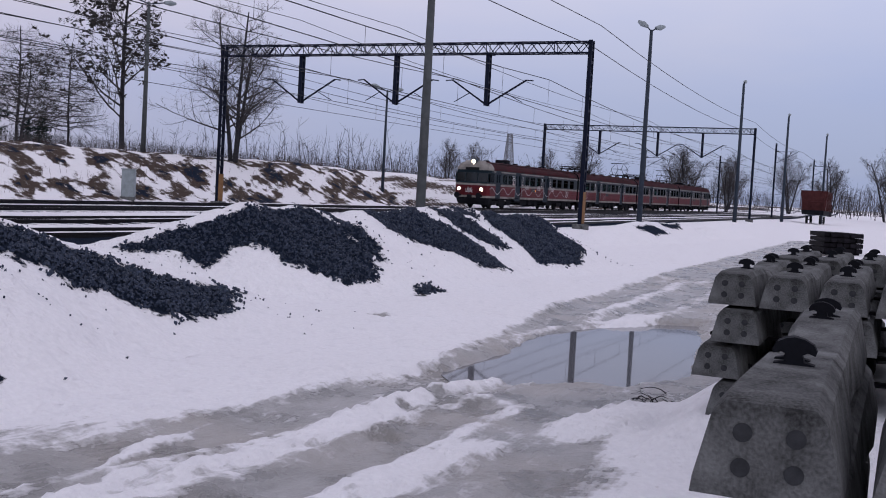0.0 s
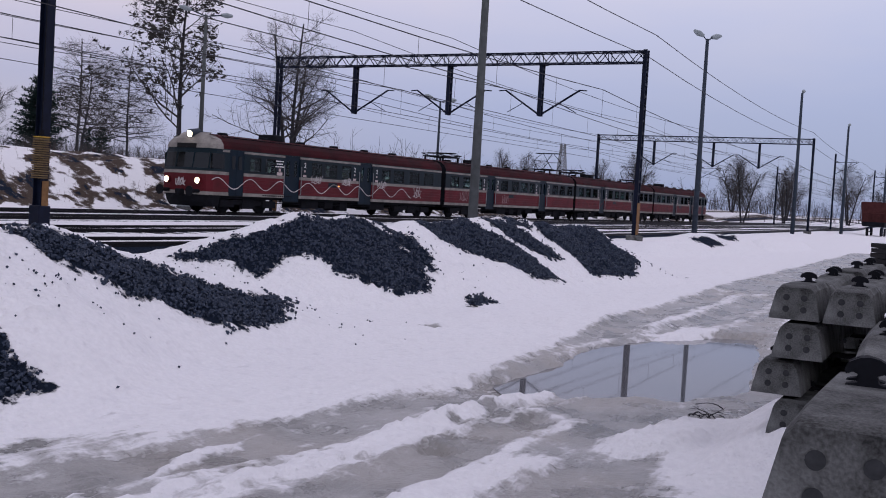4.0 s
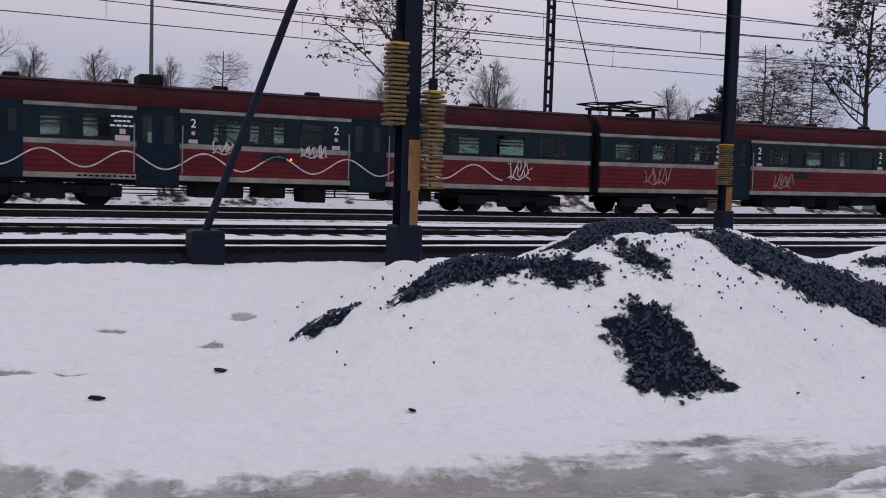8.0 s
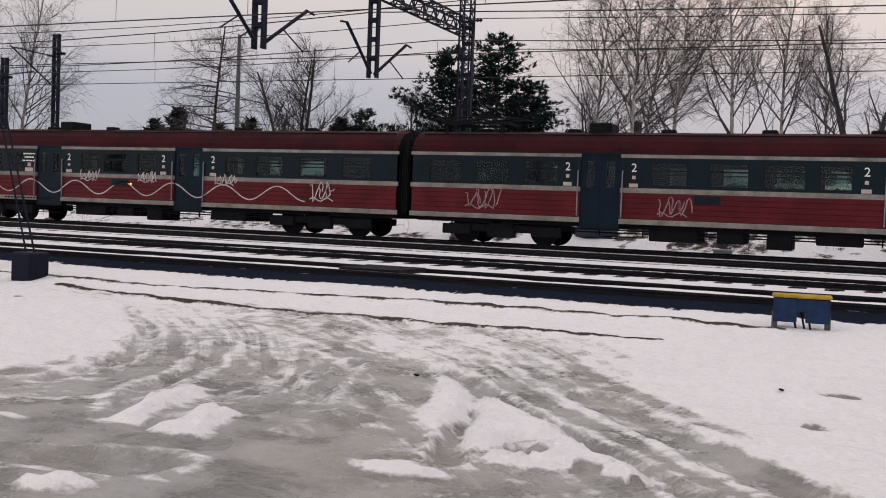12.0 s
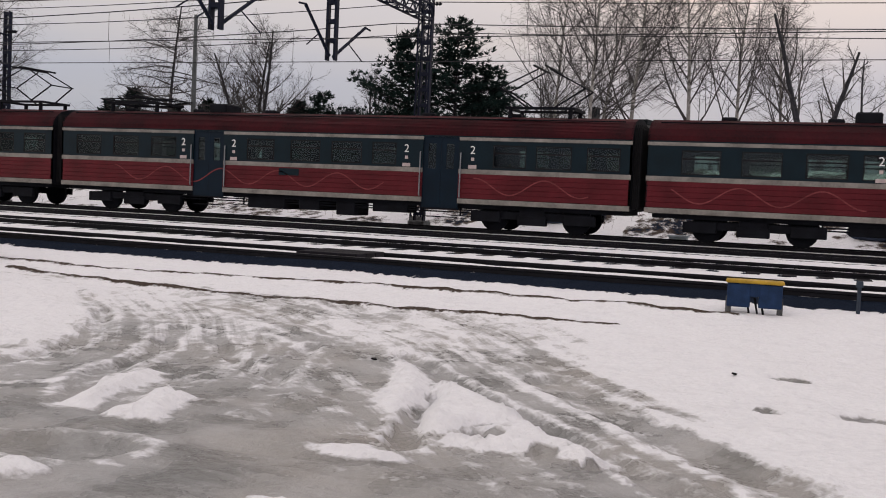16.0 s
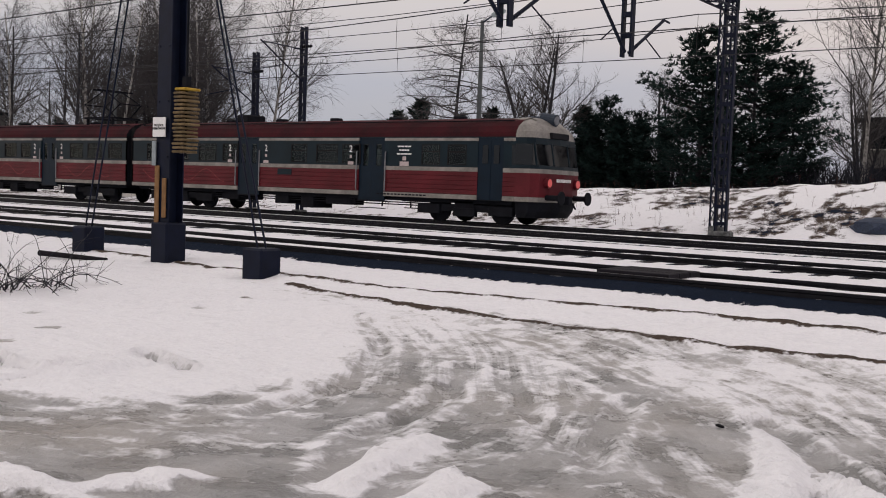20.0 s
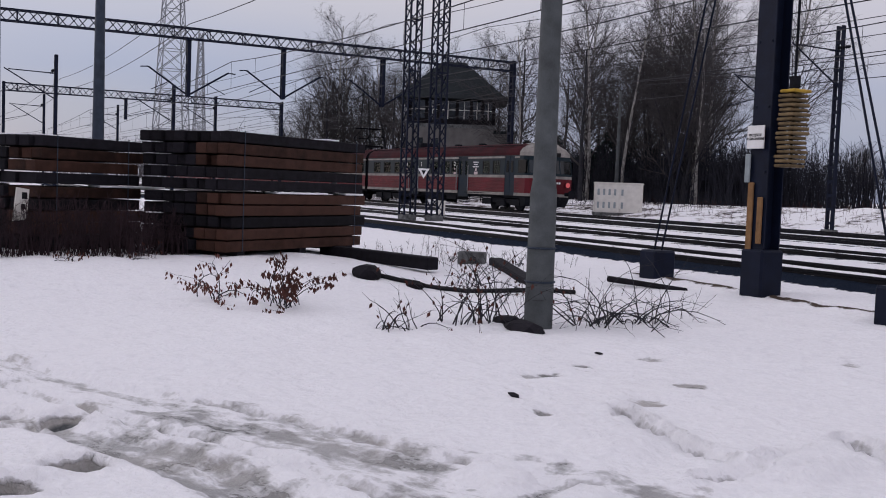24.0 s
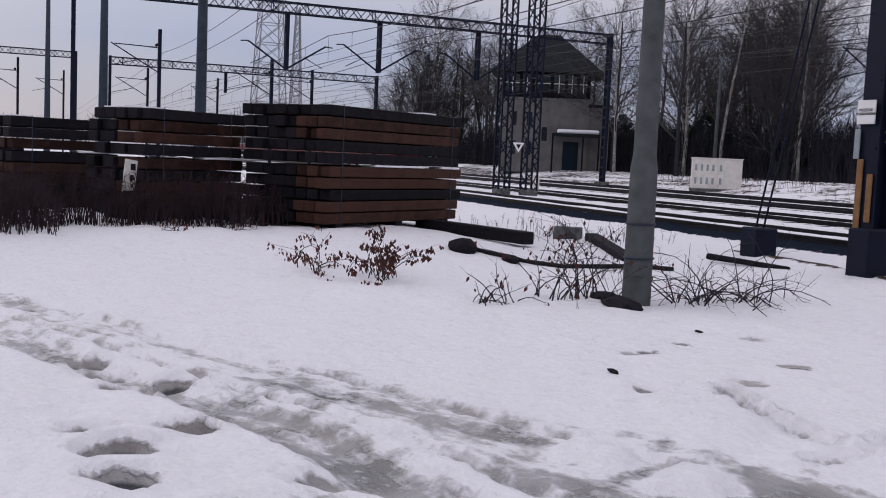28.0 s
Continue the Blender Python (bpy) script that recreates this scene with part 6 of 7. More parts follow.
T_leafy = place(bare_tree("leafless_tree", "slender tree with a few dry leaves still clinging", 21, 10.0, M_bark, kids=(18, 8, 5), leaves=3400), 54.4, 48.6, 1.22)
T_leafy2 = place(bare_tree("leafless_tree", "broad tree with a few dry leaves still clinging", 22, 11.5, M_bark, kids=(18, 9, 5), leaves=2600, lift=0.06), 21.4, 51.0, 1.0, 40)
T_twin = place(bare_tree("leafless_tree", "bare two-stemmed tree on the snowy bank", 23, 9.8, M_bark, kids=(17, 10, 7), trunks=3, splay=(0.7, 0.6, 0.6)), 54.7, 39.6)
T_larch = place(bare_tree("larch", "bare larch with short level branches", 24, 11.0, M_bark, splay=(0.93, 0.6, 0.5), lift=0.0, droop=0.12, kids=(64, 9, 3), thick=0.013), -36.9, 50.6)
T_bushy = place(bare_tree("leafless_tree", "wide bare tree with dense twigs", 25, 10.6, M_bark, splay=(0.55, 0.5, 0.5), kids=(18, 10, 7), trunks=3), -34.8, 56.8)
T_birch = place(bare_tree("birch", "tall bare birch with pale bark", 26, 14.5, M_birch, splay=(0.5, 0.45, 0.5), lift=0.05, droop=0.22, kids=(24, 10, 8), thick=0.010), -13.5, 59.4)
T_birch2 = place(bare_tree("birch", "tall bare birch with pale bark", 27, 13.5, M_birch, splay=(0.45, 0.45, 0.5), lift=0.06, droop=0.25, kids=(22, 11, 8), thick=0.011), -8.0, 61.5)
T_dark = place(bare_tree("leafless_tree", "dark bare tree with thick forked limbs", 28, 9.5, M_bark, splay=(0.4, 0.5, 0.5), kids=(7, 5, 4), trunks=2, thick=0.024), -0.9, 58.8)
T_small = place(bare_tree("leafless_tree", "small bare tree with open branches", 29, 7.5, M_bark, kids=(12, 7, 5)), 1.6, 64.0)
T_spruce = place(conifer("pine", "dark green pine with broad tiered boughs", 31, 10.6, 4.1), -21.0, 57.0, 0.98)
T_spruce2 = place(conifer("pine", "dark green pine with broad tiered boughs", 32, 9.6, 3.9), -23.6, 56.0)
T_thuja = place(conifer("thuja", "narrow dark green evergreen tree", 33, 4.6, 0.75, True), -27.6, 56.8)
again(T_thuja, -28.9, 56.5, 1.05, 70)
again(T_thuja, -26.3, 57.2, 0.9, 30)
for x, y, s, a in ((-16.8, 63.6, 0.92, 10), (-11.3, 60.6, 1.05, 130), (-5.3, 62.5, 0.9, 220), (-3.0, 66.0, 0.85, 300), (-14.8, 68.0, 0.95, 70)):
    again(T_birch if a % 20 else T_birch2, x, y, s, a)
for x, y, s, a in ((-64.6, 72.5, 0.5, 10), (-58, 70, 0.45, 80), (-30, 66, 0.8, 200), (-27, 68, 0.6, 60), (-19, 72, 0.8, 160), (4.5, 68, 0.55, 30), (8, 63, 0.5, 90), (12, 64, 0.5, 20), (-68, 78, 0.5, 150), (28, 66, 0.7, 200), (38, 70, 0.7, 20)):
    again(T_bushy, x, y, s, a)
for x, y, s, a in ((58.6, 62.9, 0.9, 0), (61, 60, 0.8, 190), (14.5, 61, 0.55, 10)):
    again(T_larch, x, y, s, a)
for x, y, s, a in ((53.7, 61.5, 0.66, 0), (55.7, 57.3, 0.26, 60), (-30.5, 61, 0.5, 0), (-41.7, 53.9, 0.45, 0), (-43.5, 55.0, 0.5, 90)):
    again(T_spruce2, x, y, s, a)
for x, y, s, a in ((-40.2, 56.3, 1.2, 0), (-39.0, 55.6, 1.1, 90), (-38.2, 57.0, 1.3, 200)):
    again(T_thuja, x, y, s, a)

for x, y, s, a in ((49.5, 57.0, 0.46, 0), (53.2, 56.2, 0.24, 150)):
    again(T_spruce2, x, y, s, a)
for x, y, s, a in ((-46.5, 57.5, 1.3, 20), (-45.2, 58.4, 1.5, 120), (-47.6, 58.8, 1.2, 250), (-31.0, 57.4, 1.1, 40), (-32.2, 58.3, 1.25, 160), (-30.0, 58.6, 1.0, 300)):
    again(T_thuja, x, y, s, a)
for x, y, s, a in ((-30.2, 57.8, 0.66, 20), (-32.0, 58.6, 0.52, 110), (-28.4, 58.4, 0.55, 230), (-19.4, 58.8, 0.8, 70)):
    again(T_spruce2, x, y, s, a)
again(T_leafy2, 52.0, 55.5, 0.56, 25)
again(T_bushy, 46.0, 58.0, 0.5, 80)
for x, y, s, a in ((150, 44, 0.8, 0), (158, 30, 0.9, 50), (172, 26, 0.8, 120), (180, 36, 0.9, 200), (165, 55, 0.7, 300), (190, 18, 1.0, 20), (205, 12, 1.0, 90), (150, 62, 0.7, 10), (200, 30, 1.0, 260), (128, 57, 0.6, 140), (176, -2, 1.15, 40), (182, -6, 1.2, 130), (190, 2, 1.2, 220), (186, -12, 1.2, 310)):
    again(T_bushy, x, y, s, a)
# the wood behind the signal box
for x, y, s, a in ((-57, 47, 0.85, 15), (-66, 52, 1.0, 200), (-74, 55, 1.1, 310), (-92, 50, 1.1, 60)):
    again(T_bushy, x, y, s, a)
rnd = random.Random(77)
for i in range(34):
    x = rnd.uniform(-125, -56)
    y = rnd.uniform(42, min(80, max(46, -0.88 * x)))
    kind = rnd.choice((T_birch, T_birch2, T_birch2, T_birch, T_small))
    again(kind, x, y, rnd.uniform(0.85, 1.15) * (1.5 if kind is T_small else 1.0), rnd.uniform(0, 360))
for x, y, s, a in ((-53.5, 52.0, 0.95, 75), (-55.5, 47.0, 0.9, 140), (-60, 52, 1.0, 15)):
    again(T_birch if a % 2 else T_birch2, x, y, s, a)
for x, y, s, a in ((-116, 41, 0.85, 30), (-113, 43.5, 1.0, 100), (-118, 46.5, 0.8, 200), (-112, 47.5, 1.1, 280), (-110, 50.5, 1.2, 50), (-107, 53, 1.1, 160)):
    again(T_bushy, x, y, s * 1.15, a)
again(T_birch, -114.5, 45.2, 1.3, 40)
again(T_birch2, -116.0, 46.6, 1.25, 140)
for i in range(14):
    x = rnd.uniform(-110, -62)
    again(rnd.choice((T_spruce, T_spruce2)), x, rnd.uniform(50, min(78, -0.88 * x)), rnd.uniform(0.4, 0.62), rnd.uniform(0, 360))


def thicket(name, label, spots, seed, mat=M_twig):
    """Many thin leaning stems, too fine to count."""
    r = random.Random(seed)
    v, f = [], []

    def stem(p, q, w):
        d = (q - p).normalized()
        u = d.cross(Vector((r.uniform(-1, 1), r.uniform(-1, 1), 0.1))).normalized()
        o = d.cross(u)
        b = len(v)
        for c, k in ((p, w), (q, w * 0.35)):
            v.extend([tuple(c + u * k), tuple(c - u * k * 0.5 + o * k * 0.87), tuple(c - u * k * 0.5 - o * k * 0.87)])
        for k in range(3):
            f.append((b + k, b + (k + 1) % 3, b + 3 + (k + 1) % 3, b + 3 + k))
    for x0, x1, y0, y1, h, count, w in spots:
        for i in range(count):
            x, y = r.uniform(x0, x1), r.uniform(y0, y1)
            p = Vector((x, y, gz(x, y) - 0.05))
            hh = h * r.uniform(0.45, 1.1)
            q = p + Vector((r.uniform(-0.3, 0.3) * hh, r.uniform(-0.3, 0.3) * hh, hh))
            stem(p, q, w)
            for j in range(5):
                a = p.lerp(q, r.uniform(0.3, 0.95))
                stem(a, a + Vector((r.uniform(-1, 1), r.uniform(-1, 1), r.uniform(0.2, 1.1))) * hh * 0.24, w * 0.55)
    me = bpy.data.meshes.new(name)
    me.from_pydata(v, [], f)
    me.materials.append(mat)
    return tagged(new(name, me), label, "shrubs", kind="stuff")


# stems coloured darker than other twigs to carry the wood's shade
thicket("undergrowth", "dense bare undergrowth at the edge of the wood", ((-125, -50, 45, 66, 4.2, 5200, 0.032), (-125, -66, 56, 82, 4.5, 900, 0.035), (-62, -52, 48, 54, 4.0, 500, 0.03), (-46, -20, 58, 74, 2.6, 900, 0.02), (-50, -15, 57.5, 61, 1.9, 1500, 0.03), (-20, 10, 62, 74, 2.4, 700, 0.02), (-60, -44, 38, 44, 1.0, 300, 0.01)), 5, M_wood_shaded)
thicket("ridge_shrubs", "low bare shrubs along the snowy bank", ((36, 110, 43, 56, 0.9, 2600, 0.010), (30, 60, 41, 44, 0.7, 500, 0.008), (10, 36, 46, 56, 1.8, 300, 0.014)), 6)
thicket("far_treeline", "distant bare treeline on the horizon", ((170, 420, 30, 130, 5.5, 1300, 0.05), (230, 430, -60, 20, 8.0, 900, 0.07), (-420, -180, 40, 150, 10.0, 1500, 0.08), (-420, -250, -90, 20, 8.0, 700, 0.08), (100, 200, 50, 120, 6.0, 600, 0.04)), 7, M_far_wood)
thicket("dry_weeds", "dry brown weeds poking through the snowy bank", ((-60, 70, 36, 42, 0.45, 1500, 0.006),), 8, M_leaf)

# ---------------------------------------------------------------- concrete sleepers


def sleeper_mesh():
    bm = bmesh.new()
    rows = ((0.0, 0.300, 0.205, 0.200), (0.06, 0.300, 0.205, 0.212), (0.34, 0.300, 0.200, 0.216), (0.80, 0.300, 0.195, 0.208), (1.05, 0.255, 0.185, 0.176), (1.30, 0.245, 0.185, 0.168))
    rows = rows + tuple((2.6 - s, b, t, h) for s, b, t, h in rows[-2::-1])
    rings = []
    for s, b, t, h in rows:
        pts = ((-b / 2, 0), (-b / 2 + 0.004, 0.035), (-t / 2 - 0.012, h - 0.03), (-t / 2 + 0.014, h), (t / 2 - 0.014, h), (t / 2 + 0.012, h - 0.03), (b / 2 - 0.004, 0.035), (b / 2, 0))
        rings.append([bm.verts.new((s, y, z)) for y, z in pts])
    for a, b in zip(rings[:-1], rings[1:]):
        for i in range(8):
            bm.faces.new((a[i], a[(i + 1) % 8], b[(i + 1) % 8], b[i]))
    bm.faces.new(rings[0][::-1])
    bm.faces.new(rings[-1])
    bmesh.ops.recalc_face_normals(bm, faces=bm.faces)
    return bm


def concrete_sleeper():
    ob = thing("concrete_sleeper", "grey concrete railway sleeper with black rail clips", "railway sleeper", group="stacked concrete sleepers")
    part("beam", sleeper_mesh(), M_concrete, ob)
    for y in (-0.055, 0.05):
        for z in (0.065, 0.138):
            bm = bmesh.new()
            tube(bm, (0.002, y, z), (-0.003, y, z), 0.020, n=14)
            part("strand_plug", bm, M_plug, ob, "dark round plug")
    bm = bmesh.new()
    box(bm, 0.20, 0.36, -0.07, 0.06, 0.2115, 0.2135)
    part("mould_mark", bm, M_ballast, ob)
    half = ((0.050, 0.0), (0.050, 0.010), (0.024, 0.016), (0.019, 0.034), (0.034, 0.040), (0.050, 0.034), (0.054, 0.044), (0.045, 0.062), (0.022, 0.074), (0.0, 0.078))
    outline = list(half) + [(-y, z) for y, z in half[-2::-1]]
    for s in (0.56, 0.66, 1.94, 2.04):
        bm = bmesh.new()
        k = 1.0 if s in (0.56, 2.04) else 0.88
        prism(bm, [(y * k + (0.0 if k == 1.0 else 0.012), 0.205 + z * k) for y, z in outline], s - 0.016, s + 0.016)
        part("rail_clip", bm, M_under, ob, "black cast rail clip")
    return ob


proto = concrete_sleeper()
proto.matrix_basis = pose(2.05, 0.17, 1.02, 0, 0, 0.5)
for x, y, z, a in ((2.1, -0.18, 1.02, -0.5), (2.08, -0.52, 1.02, 0.0), (2.06, -0.86, 1.02, 0.4)):
    copy_thing(proto, pose(x, y, z, 0, 0, a))
for k, z in enumerate((0.76, 0.49, 0.22)):
    for y in (0.165, -0.18, -0.52, -0.86):
        copy_thing(proto, pose(2.26 + 0.04 * (k % 2), y - 0.03, z, 0, 0, 0.3 * k))
rs = random.Random(9)
for bx, cols in ((6.62, 7), (9.45, 7)):
    for layer in range(4):
        z = 1.025 - 0.235 * layer + (0.02 if bx > 9 else 0)
        for c in range(cols):
            if layer and c % 2 and c < 5:
                continue
            y = 0.90 - 0.335 * c - (0.05 * (layer % 2)) + rs.uniform(-0.012, 0.012) - (0.06 if bx > 9 else 0)
            copy_thing(proto, pose(bx + rs.uniform(-0.05, 0.05) - 0.07 * (layer % 2), y + (0.06 if layer == 2 else 0.0), z, 0, 0, rs.uniform(-0.5, 0.5)))
spacer = thing("timber_spacer", "dark timber batten between sleeper layers", "batten", (0, 0, 0), group="stack battens")
bm = bmesh.new()
box(bm, -0.05, 0.05, -2.4, 0.0, 0.0, 0.025, 0.004)
part("batten", bm, M_timber, spacer)
spacer.matrix_basis = pose(7.15, 1.1, 0.998)
for x, y, z in ((8.6, 1.1, 0.998), (7.15, 1.1, 0.763), (8.6, 1.1, 0.763), (7.15, 1.1, 0.528), (8.6, 1.1, 0.528)):
    copy_thing(spacer, pose(x, y, z))

# ---------------------------------------------------------------- timber stacks


def timber_stack(x, y, ang, length, deep, layers, brown, seed, label):
    ob = thing("timber_stack", label, "timber stack", (x, y, gz(x, y) - 0.02), ang, "stacks of old sleepers")
    r = random.Random(seed)
    w, h = 0.25, 0.20
    meshes = []
    for mat in (M_timber, M_timber_new):
        bm = bmesh.new()
        box(bm, 0, length, 0, w - 0.012, 0, h - 0.018, 0.014)
        me = bpy.data.meshes.new("timber")
        bm.to_mesh(me)
        bm.free()
        me.materials.append(mat)
        meshes.append(me)
    z = 0.10
    bm = bmesh.new()
    for s in (0.3, length / 2, length - 0.5):
        box(bm, s, s + 0.2, 0.05, deep * w - 0.05, 0, 0.1)
    part("bearer", bm, M_timber, ob)
    for k in range(layers):
        for j in range(deep):
            piece("timber", meshes[1 if k in brown and j < 3 else 0], ob, pose(r.uniform(-0.09, 0.09), j * w + r.uniform(-0.004, 0.004), z, 0, 0, r.uniform(-0.15, 0.15)))
        z += h + (0.035 if k == 4 else 0.004)
        if k == 4:
            for a, b in ((1.3, 2.9), (length - 0.7, length - 0.05)):
                bm = bmesh.new()
                box(bm, a, b, -0.02, 0.3, z - 0.045, z - 0.01, 0.01)
                part("snow_ledge", bm, M_snowcap, ob, "strip of snow caught between the timbers")
    for s in (0.35, length - 0.35):
        bm = bmesh.new()
        box(bm, s, s + 0.018, -0.012, -0.006, 0.1, z)
        part("strap", bm, M_galv, ob)
    bm = bmesh.new()
    for a in np.arange(0.2, length - 0.4, 0.9):
        if r.random() < 0.7:
            box(bm, a, a + r.uniform(0.3, 0.8), r.uniform(0.0, 0.6), r.uniform(0.8, deep * w), z - 0.015, z + 0.012, 0.006)
    part("snow_patch", bm, M_snowcap, ob, "thin snow left on top")
    return ob


timber_stack(-21.25, 6.85, 124.7, 4.2, 8, 10, (0, 1, 3, 4, 7, 8), 1, "tall strapped stack of dark and brown old timber sleepers")
timber_stack(-22.2, 3.95, 125, 2.3, 6, 9, (1, 2, 4, 6, 7), 2, "tall stack of dark creosoted timber sleepers")
timber_stack(-24.6, 1.85, 118, 2.2, 7, 8, (2, 3, 5), 3, "tall stack of dark creosoted timber sleepers")
timber_stack(-28.4, -0.2, 118, 2.6, 8, 7, (), 4, "tall stack of dark creosoted timber sleepers")
pile = timber_stack(44.0, 1.2, 15, 3.0, 6, 4, (), 5, "low stack of dark timber sleepers at the road's edge")

lying = thing("loose_timber", "dark timber beam lying half buried in snow", "timber", (0, 0, 0))
bm = bmesh.new()
box(bm, 0, 3.4, -0.13, 0.13, -0.02, 0.20, 0.02)
part("beam", bm, M_timber, lying)
lying.matrix_basis = Matrix.Translation((-23.5, 9.43, gz(-23.5, 9.43))) @ pose(0, 0, 0, 0, 0, 13)
copy_thing(lying, Matrix.Translation((-21, 11.93, gz(-21, 11.93) - 0.06)) @ pose(0, 0, 0, 0, 2, -20))
stub = thing("loose_timber", "thin dark pole end lying among the twigs", "timber", (-17.4, 11.9, gz(-17.4, 11.9) + 0.06), 12)
bm = bmesh.new()
tube(bm, (0, 0, 0.03), (1.5, 0, 0.0), 0.05, 0.035, 8)
part("shaft", bm, M_timber, stub)


def rock(name, label, x, y, size, seed, mat, snow=False):
    r = random.Random(seed)
    bm = bmesh.new()
    bmesh.ops.create_icosphere(bm, subdivisions=2, radius=1.0)
    for v in bm.verts:
        k = 1 + 0.25 * noise.noise(v.co * 1.7 + Vector((seed, 0, 0)))
        v.co = Vector((v.co.x * size[0], v.co.y * size[1], v.co.z * size[2])) * k
    ob = part(name, bm, mat, None, "", False)
    ob.location = (x, y, gz(x, y) + size[2] * 0.2)
    return tagged(ob, label, "stone")


rock("boulder", "dark stone lying in the snow", -18.9, 8.38, (0.30, 0.22, 0.16), 3, M_timber)
rock("boulder", "dark stone lying in the snow", -18.3, 8.93, (0.22, 0.12, 0.08), 4, M_timber)
rock("boulder", "dark stone at the foot of the pole", PX + 0.25, PY - 0.35, (0.34, 0.16, 0.10), 5, M_timber)
rock("boulder", "dark stone at the foot of the pole", PX - 0.35, PY - 0.2, (0.28, 0.15, 0.09), 6, M_timber)
rock("boulder", "dark stone beside the tracks", 1.5, 36.5, (0.8, 0.5, 0.3), 7, M_stone)
rock("boulder", "dark stone beside the tracks", -9.5, 36.8, (0.9, 0.5, 0.35), 8, M_stone)

cable = thing("buried_cable", "black cable lying across the snow", "cable")
bm = bmesh.new()
pts = [Vector((-19.1 + 0.22 * i, 8.23 + 0.235 * i + 0.12 * math.sin(i * 0.9), 0)) for i in range(12)]
for p in pts:
    p.z = gz(p.x, p.y) + 0.03
rings = []
for i, p in enumerate(pts):
    d = (pts[min(i + 1, len(pts) - 1)] - pts[max(i - 1, 0)]).normalized()
    u = d.cross(Vector((0, 0, 1))).normalized()
    w = u.cross(d)
    rings.append([bm.verts.new(p + (u * math.cos(2 * math.pi * k / 8) + w * math.sin(2 * math.pi * k / 8)) * 0.035) for k in range(8)])
for a, b in zip(rings[:-1], rings[1:]):
    for k in range(8):
        bm.faces.new((a[k], a[(k + 1) % 8], b[(k + 1) % 8], b[k]))
bm.faces.new(rings[0][::-1])
bm.faces.new(rings[-1])
part("cable_run", bm, M_rubber, cable)

blk = thing("marker_block", "grey concrete marker block with painted number", "marker", (-21.5, 11.7, gz(-21.5, 11.7) - 0.2), 45)
bm = bmesh.new()
box(bm, -0.26, 0.26, -0.12, 0.12, -0.1, 0.42, 0.02)
part("block", bm, M_concrete, blk)
writing("number", "45", 0.18, pose(0.04, -0.125, 0.26, 90, 0, 0), M_rubber, blk)

# ---------------------------------------------------------------- track-side boxes


def trackside_box(x, y, turn):
    ob = thing("cable_box", "dark blue track-side cable box with a yellow lid", "cable box", (x, y, gz(x, y)), turn)
    bm = bmesh.new()
    box(bm, -0.33, -0.05, -0.12, 0.12, 0.08, 0.38, 0.012)
    box(bm, 0.05, 0.33, -0.12, 0.12, 0.08, 0.38, 0.012)
    box(bm, -0.07, 0.07, -0.11, 0.11, 0.22, 0.38)
    part("body", bm, M_bluebox, ob)
    bm = bmesh.new()
    box(bm, -0.35, 0.35, -0.15, 0.15, 0.38, 0.42, 0.012)
    part("lid", bm, M_yellow, ob, "chipped yellow lid")
    for x0 in (-0.31, 0.31):
        bm = bmesh.new()
        box(bm, x0 - 0.035, x0 + 0.035, -0.03, 0.03, -0.1, 0.2, 0.004)
        part("leg", bm, M_concrete, ob)
    for x0 in (-0.1, 0.0, 0.07):
        bm = bmesh.new()
        tube(bm, (x0, -0.02, 0.2), (x0 + 0.05, -0.04, -0.03), 0.014, n=5)
        part("cable", bm, M_rubber, ob)
    return ob


trackside_box(-0.78, 13.25, 4)
post = thing("marker_post", "short grey marker post beside the rails", "post", (0.45, 13.9, gz(0.45, 13.9)))
bm = bmesh.new()
tube(bm, (0, 0, -0.1), (0, 0, 0.34), 0.025, n=8)
tube(bm, (0, 0, 0.34), (0, 0, 0.42), 0.05, 0.04, 10)
part("shaft", bm, M_galv, post)


def cabinet(x, y, turn, w, d, h, mat, name, label, vents=False):
    ob = thing(name, label, "cabinet", (x, y, gz(x, y) - 0.05), turn)
    bm = bmesh.new()
    box(bm, -w / 2, w / 2, -d / 2, d / 2, 0.0, h, 0.02)
    part("body", bm, mat, ob)
    bm = bmesh.new()
    box(bm, -w / 2 - 0.04, w / 2 + 0.04, -d / 2 - 0.04, d / 2 + 0.04, h, h + 0.06, 0.015)
    part("lid", bm, mat, ob)
    bm = bmesh.new()
    box(bm, -w / 2 - 0.05, w / 2 + 0.05, -d / 2 - 0.05, d / 2 + 0.05, -0.25, 0.10)
    part("plinth", bm, M_concrete, ob)
    n = 2 if w > 1.5 else 1
    for i in range(n):
        bm = bmesh.new()
        a = -w / 2 + w * i / n
        box(bm, a + 0.04, a + w / n - 0.04, -d / 2 - 0.015, -d / 2, 0.12, h - 0.06, 0.005)
        dr = part("door", bm, mat, ob)
        if vents:
            for q in range(4 if i == 0 else 1):
                for zz in (0.2, 0.62):
                    bm = bmesh.new()
                    box(bm, a + 0.12 + q * 0.3, a + 0.24 + q * 0.3, -d / 2 - 0.022, -d / 2 - 0.015, h * zz, h * (zz + 0.2))
                    part("vent", bm, M_grey_box, dr)
    return ob


cabinet(40.4, 35.6, 35, 0.95, 0.6, 1.45, M_grey_box, "relay_cabinet", "grey-green metal relay cabinet on the snowy bank")
cabinet(-50.4, 36.93, 57, 2.6, 1.6, 1.7, M_white_box, "equipment_hut", "off-white sheet-metal equipment hut with vents", True)
cabinet(-39.5, 20.23, 60, 0.35, 0.3, 0.6, M_white_box, "signal_box", "small white junction box beside the mast")
cabinet(-4.6, 34.7, 0, 0.6, 0.3, 0.25, M_grey_box, "junction_box", "low grey junction box beside the track")

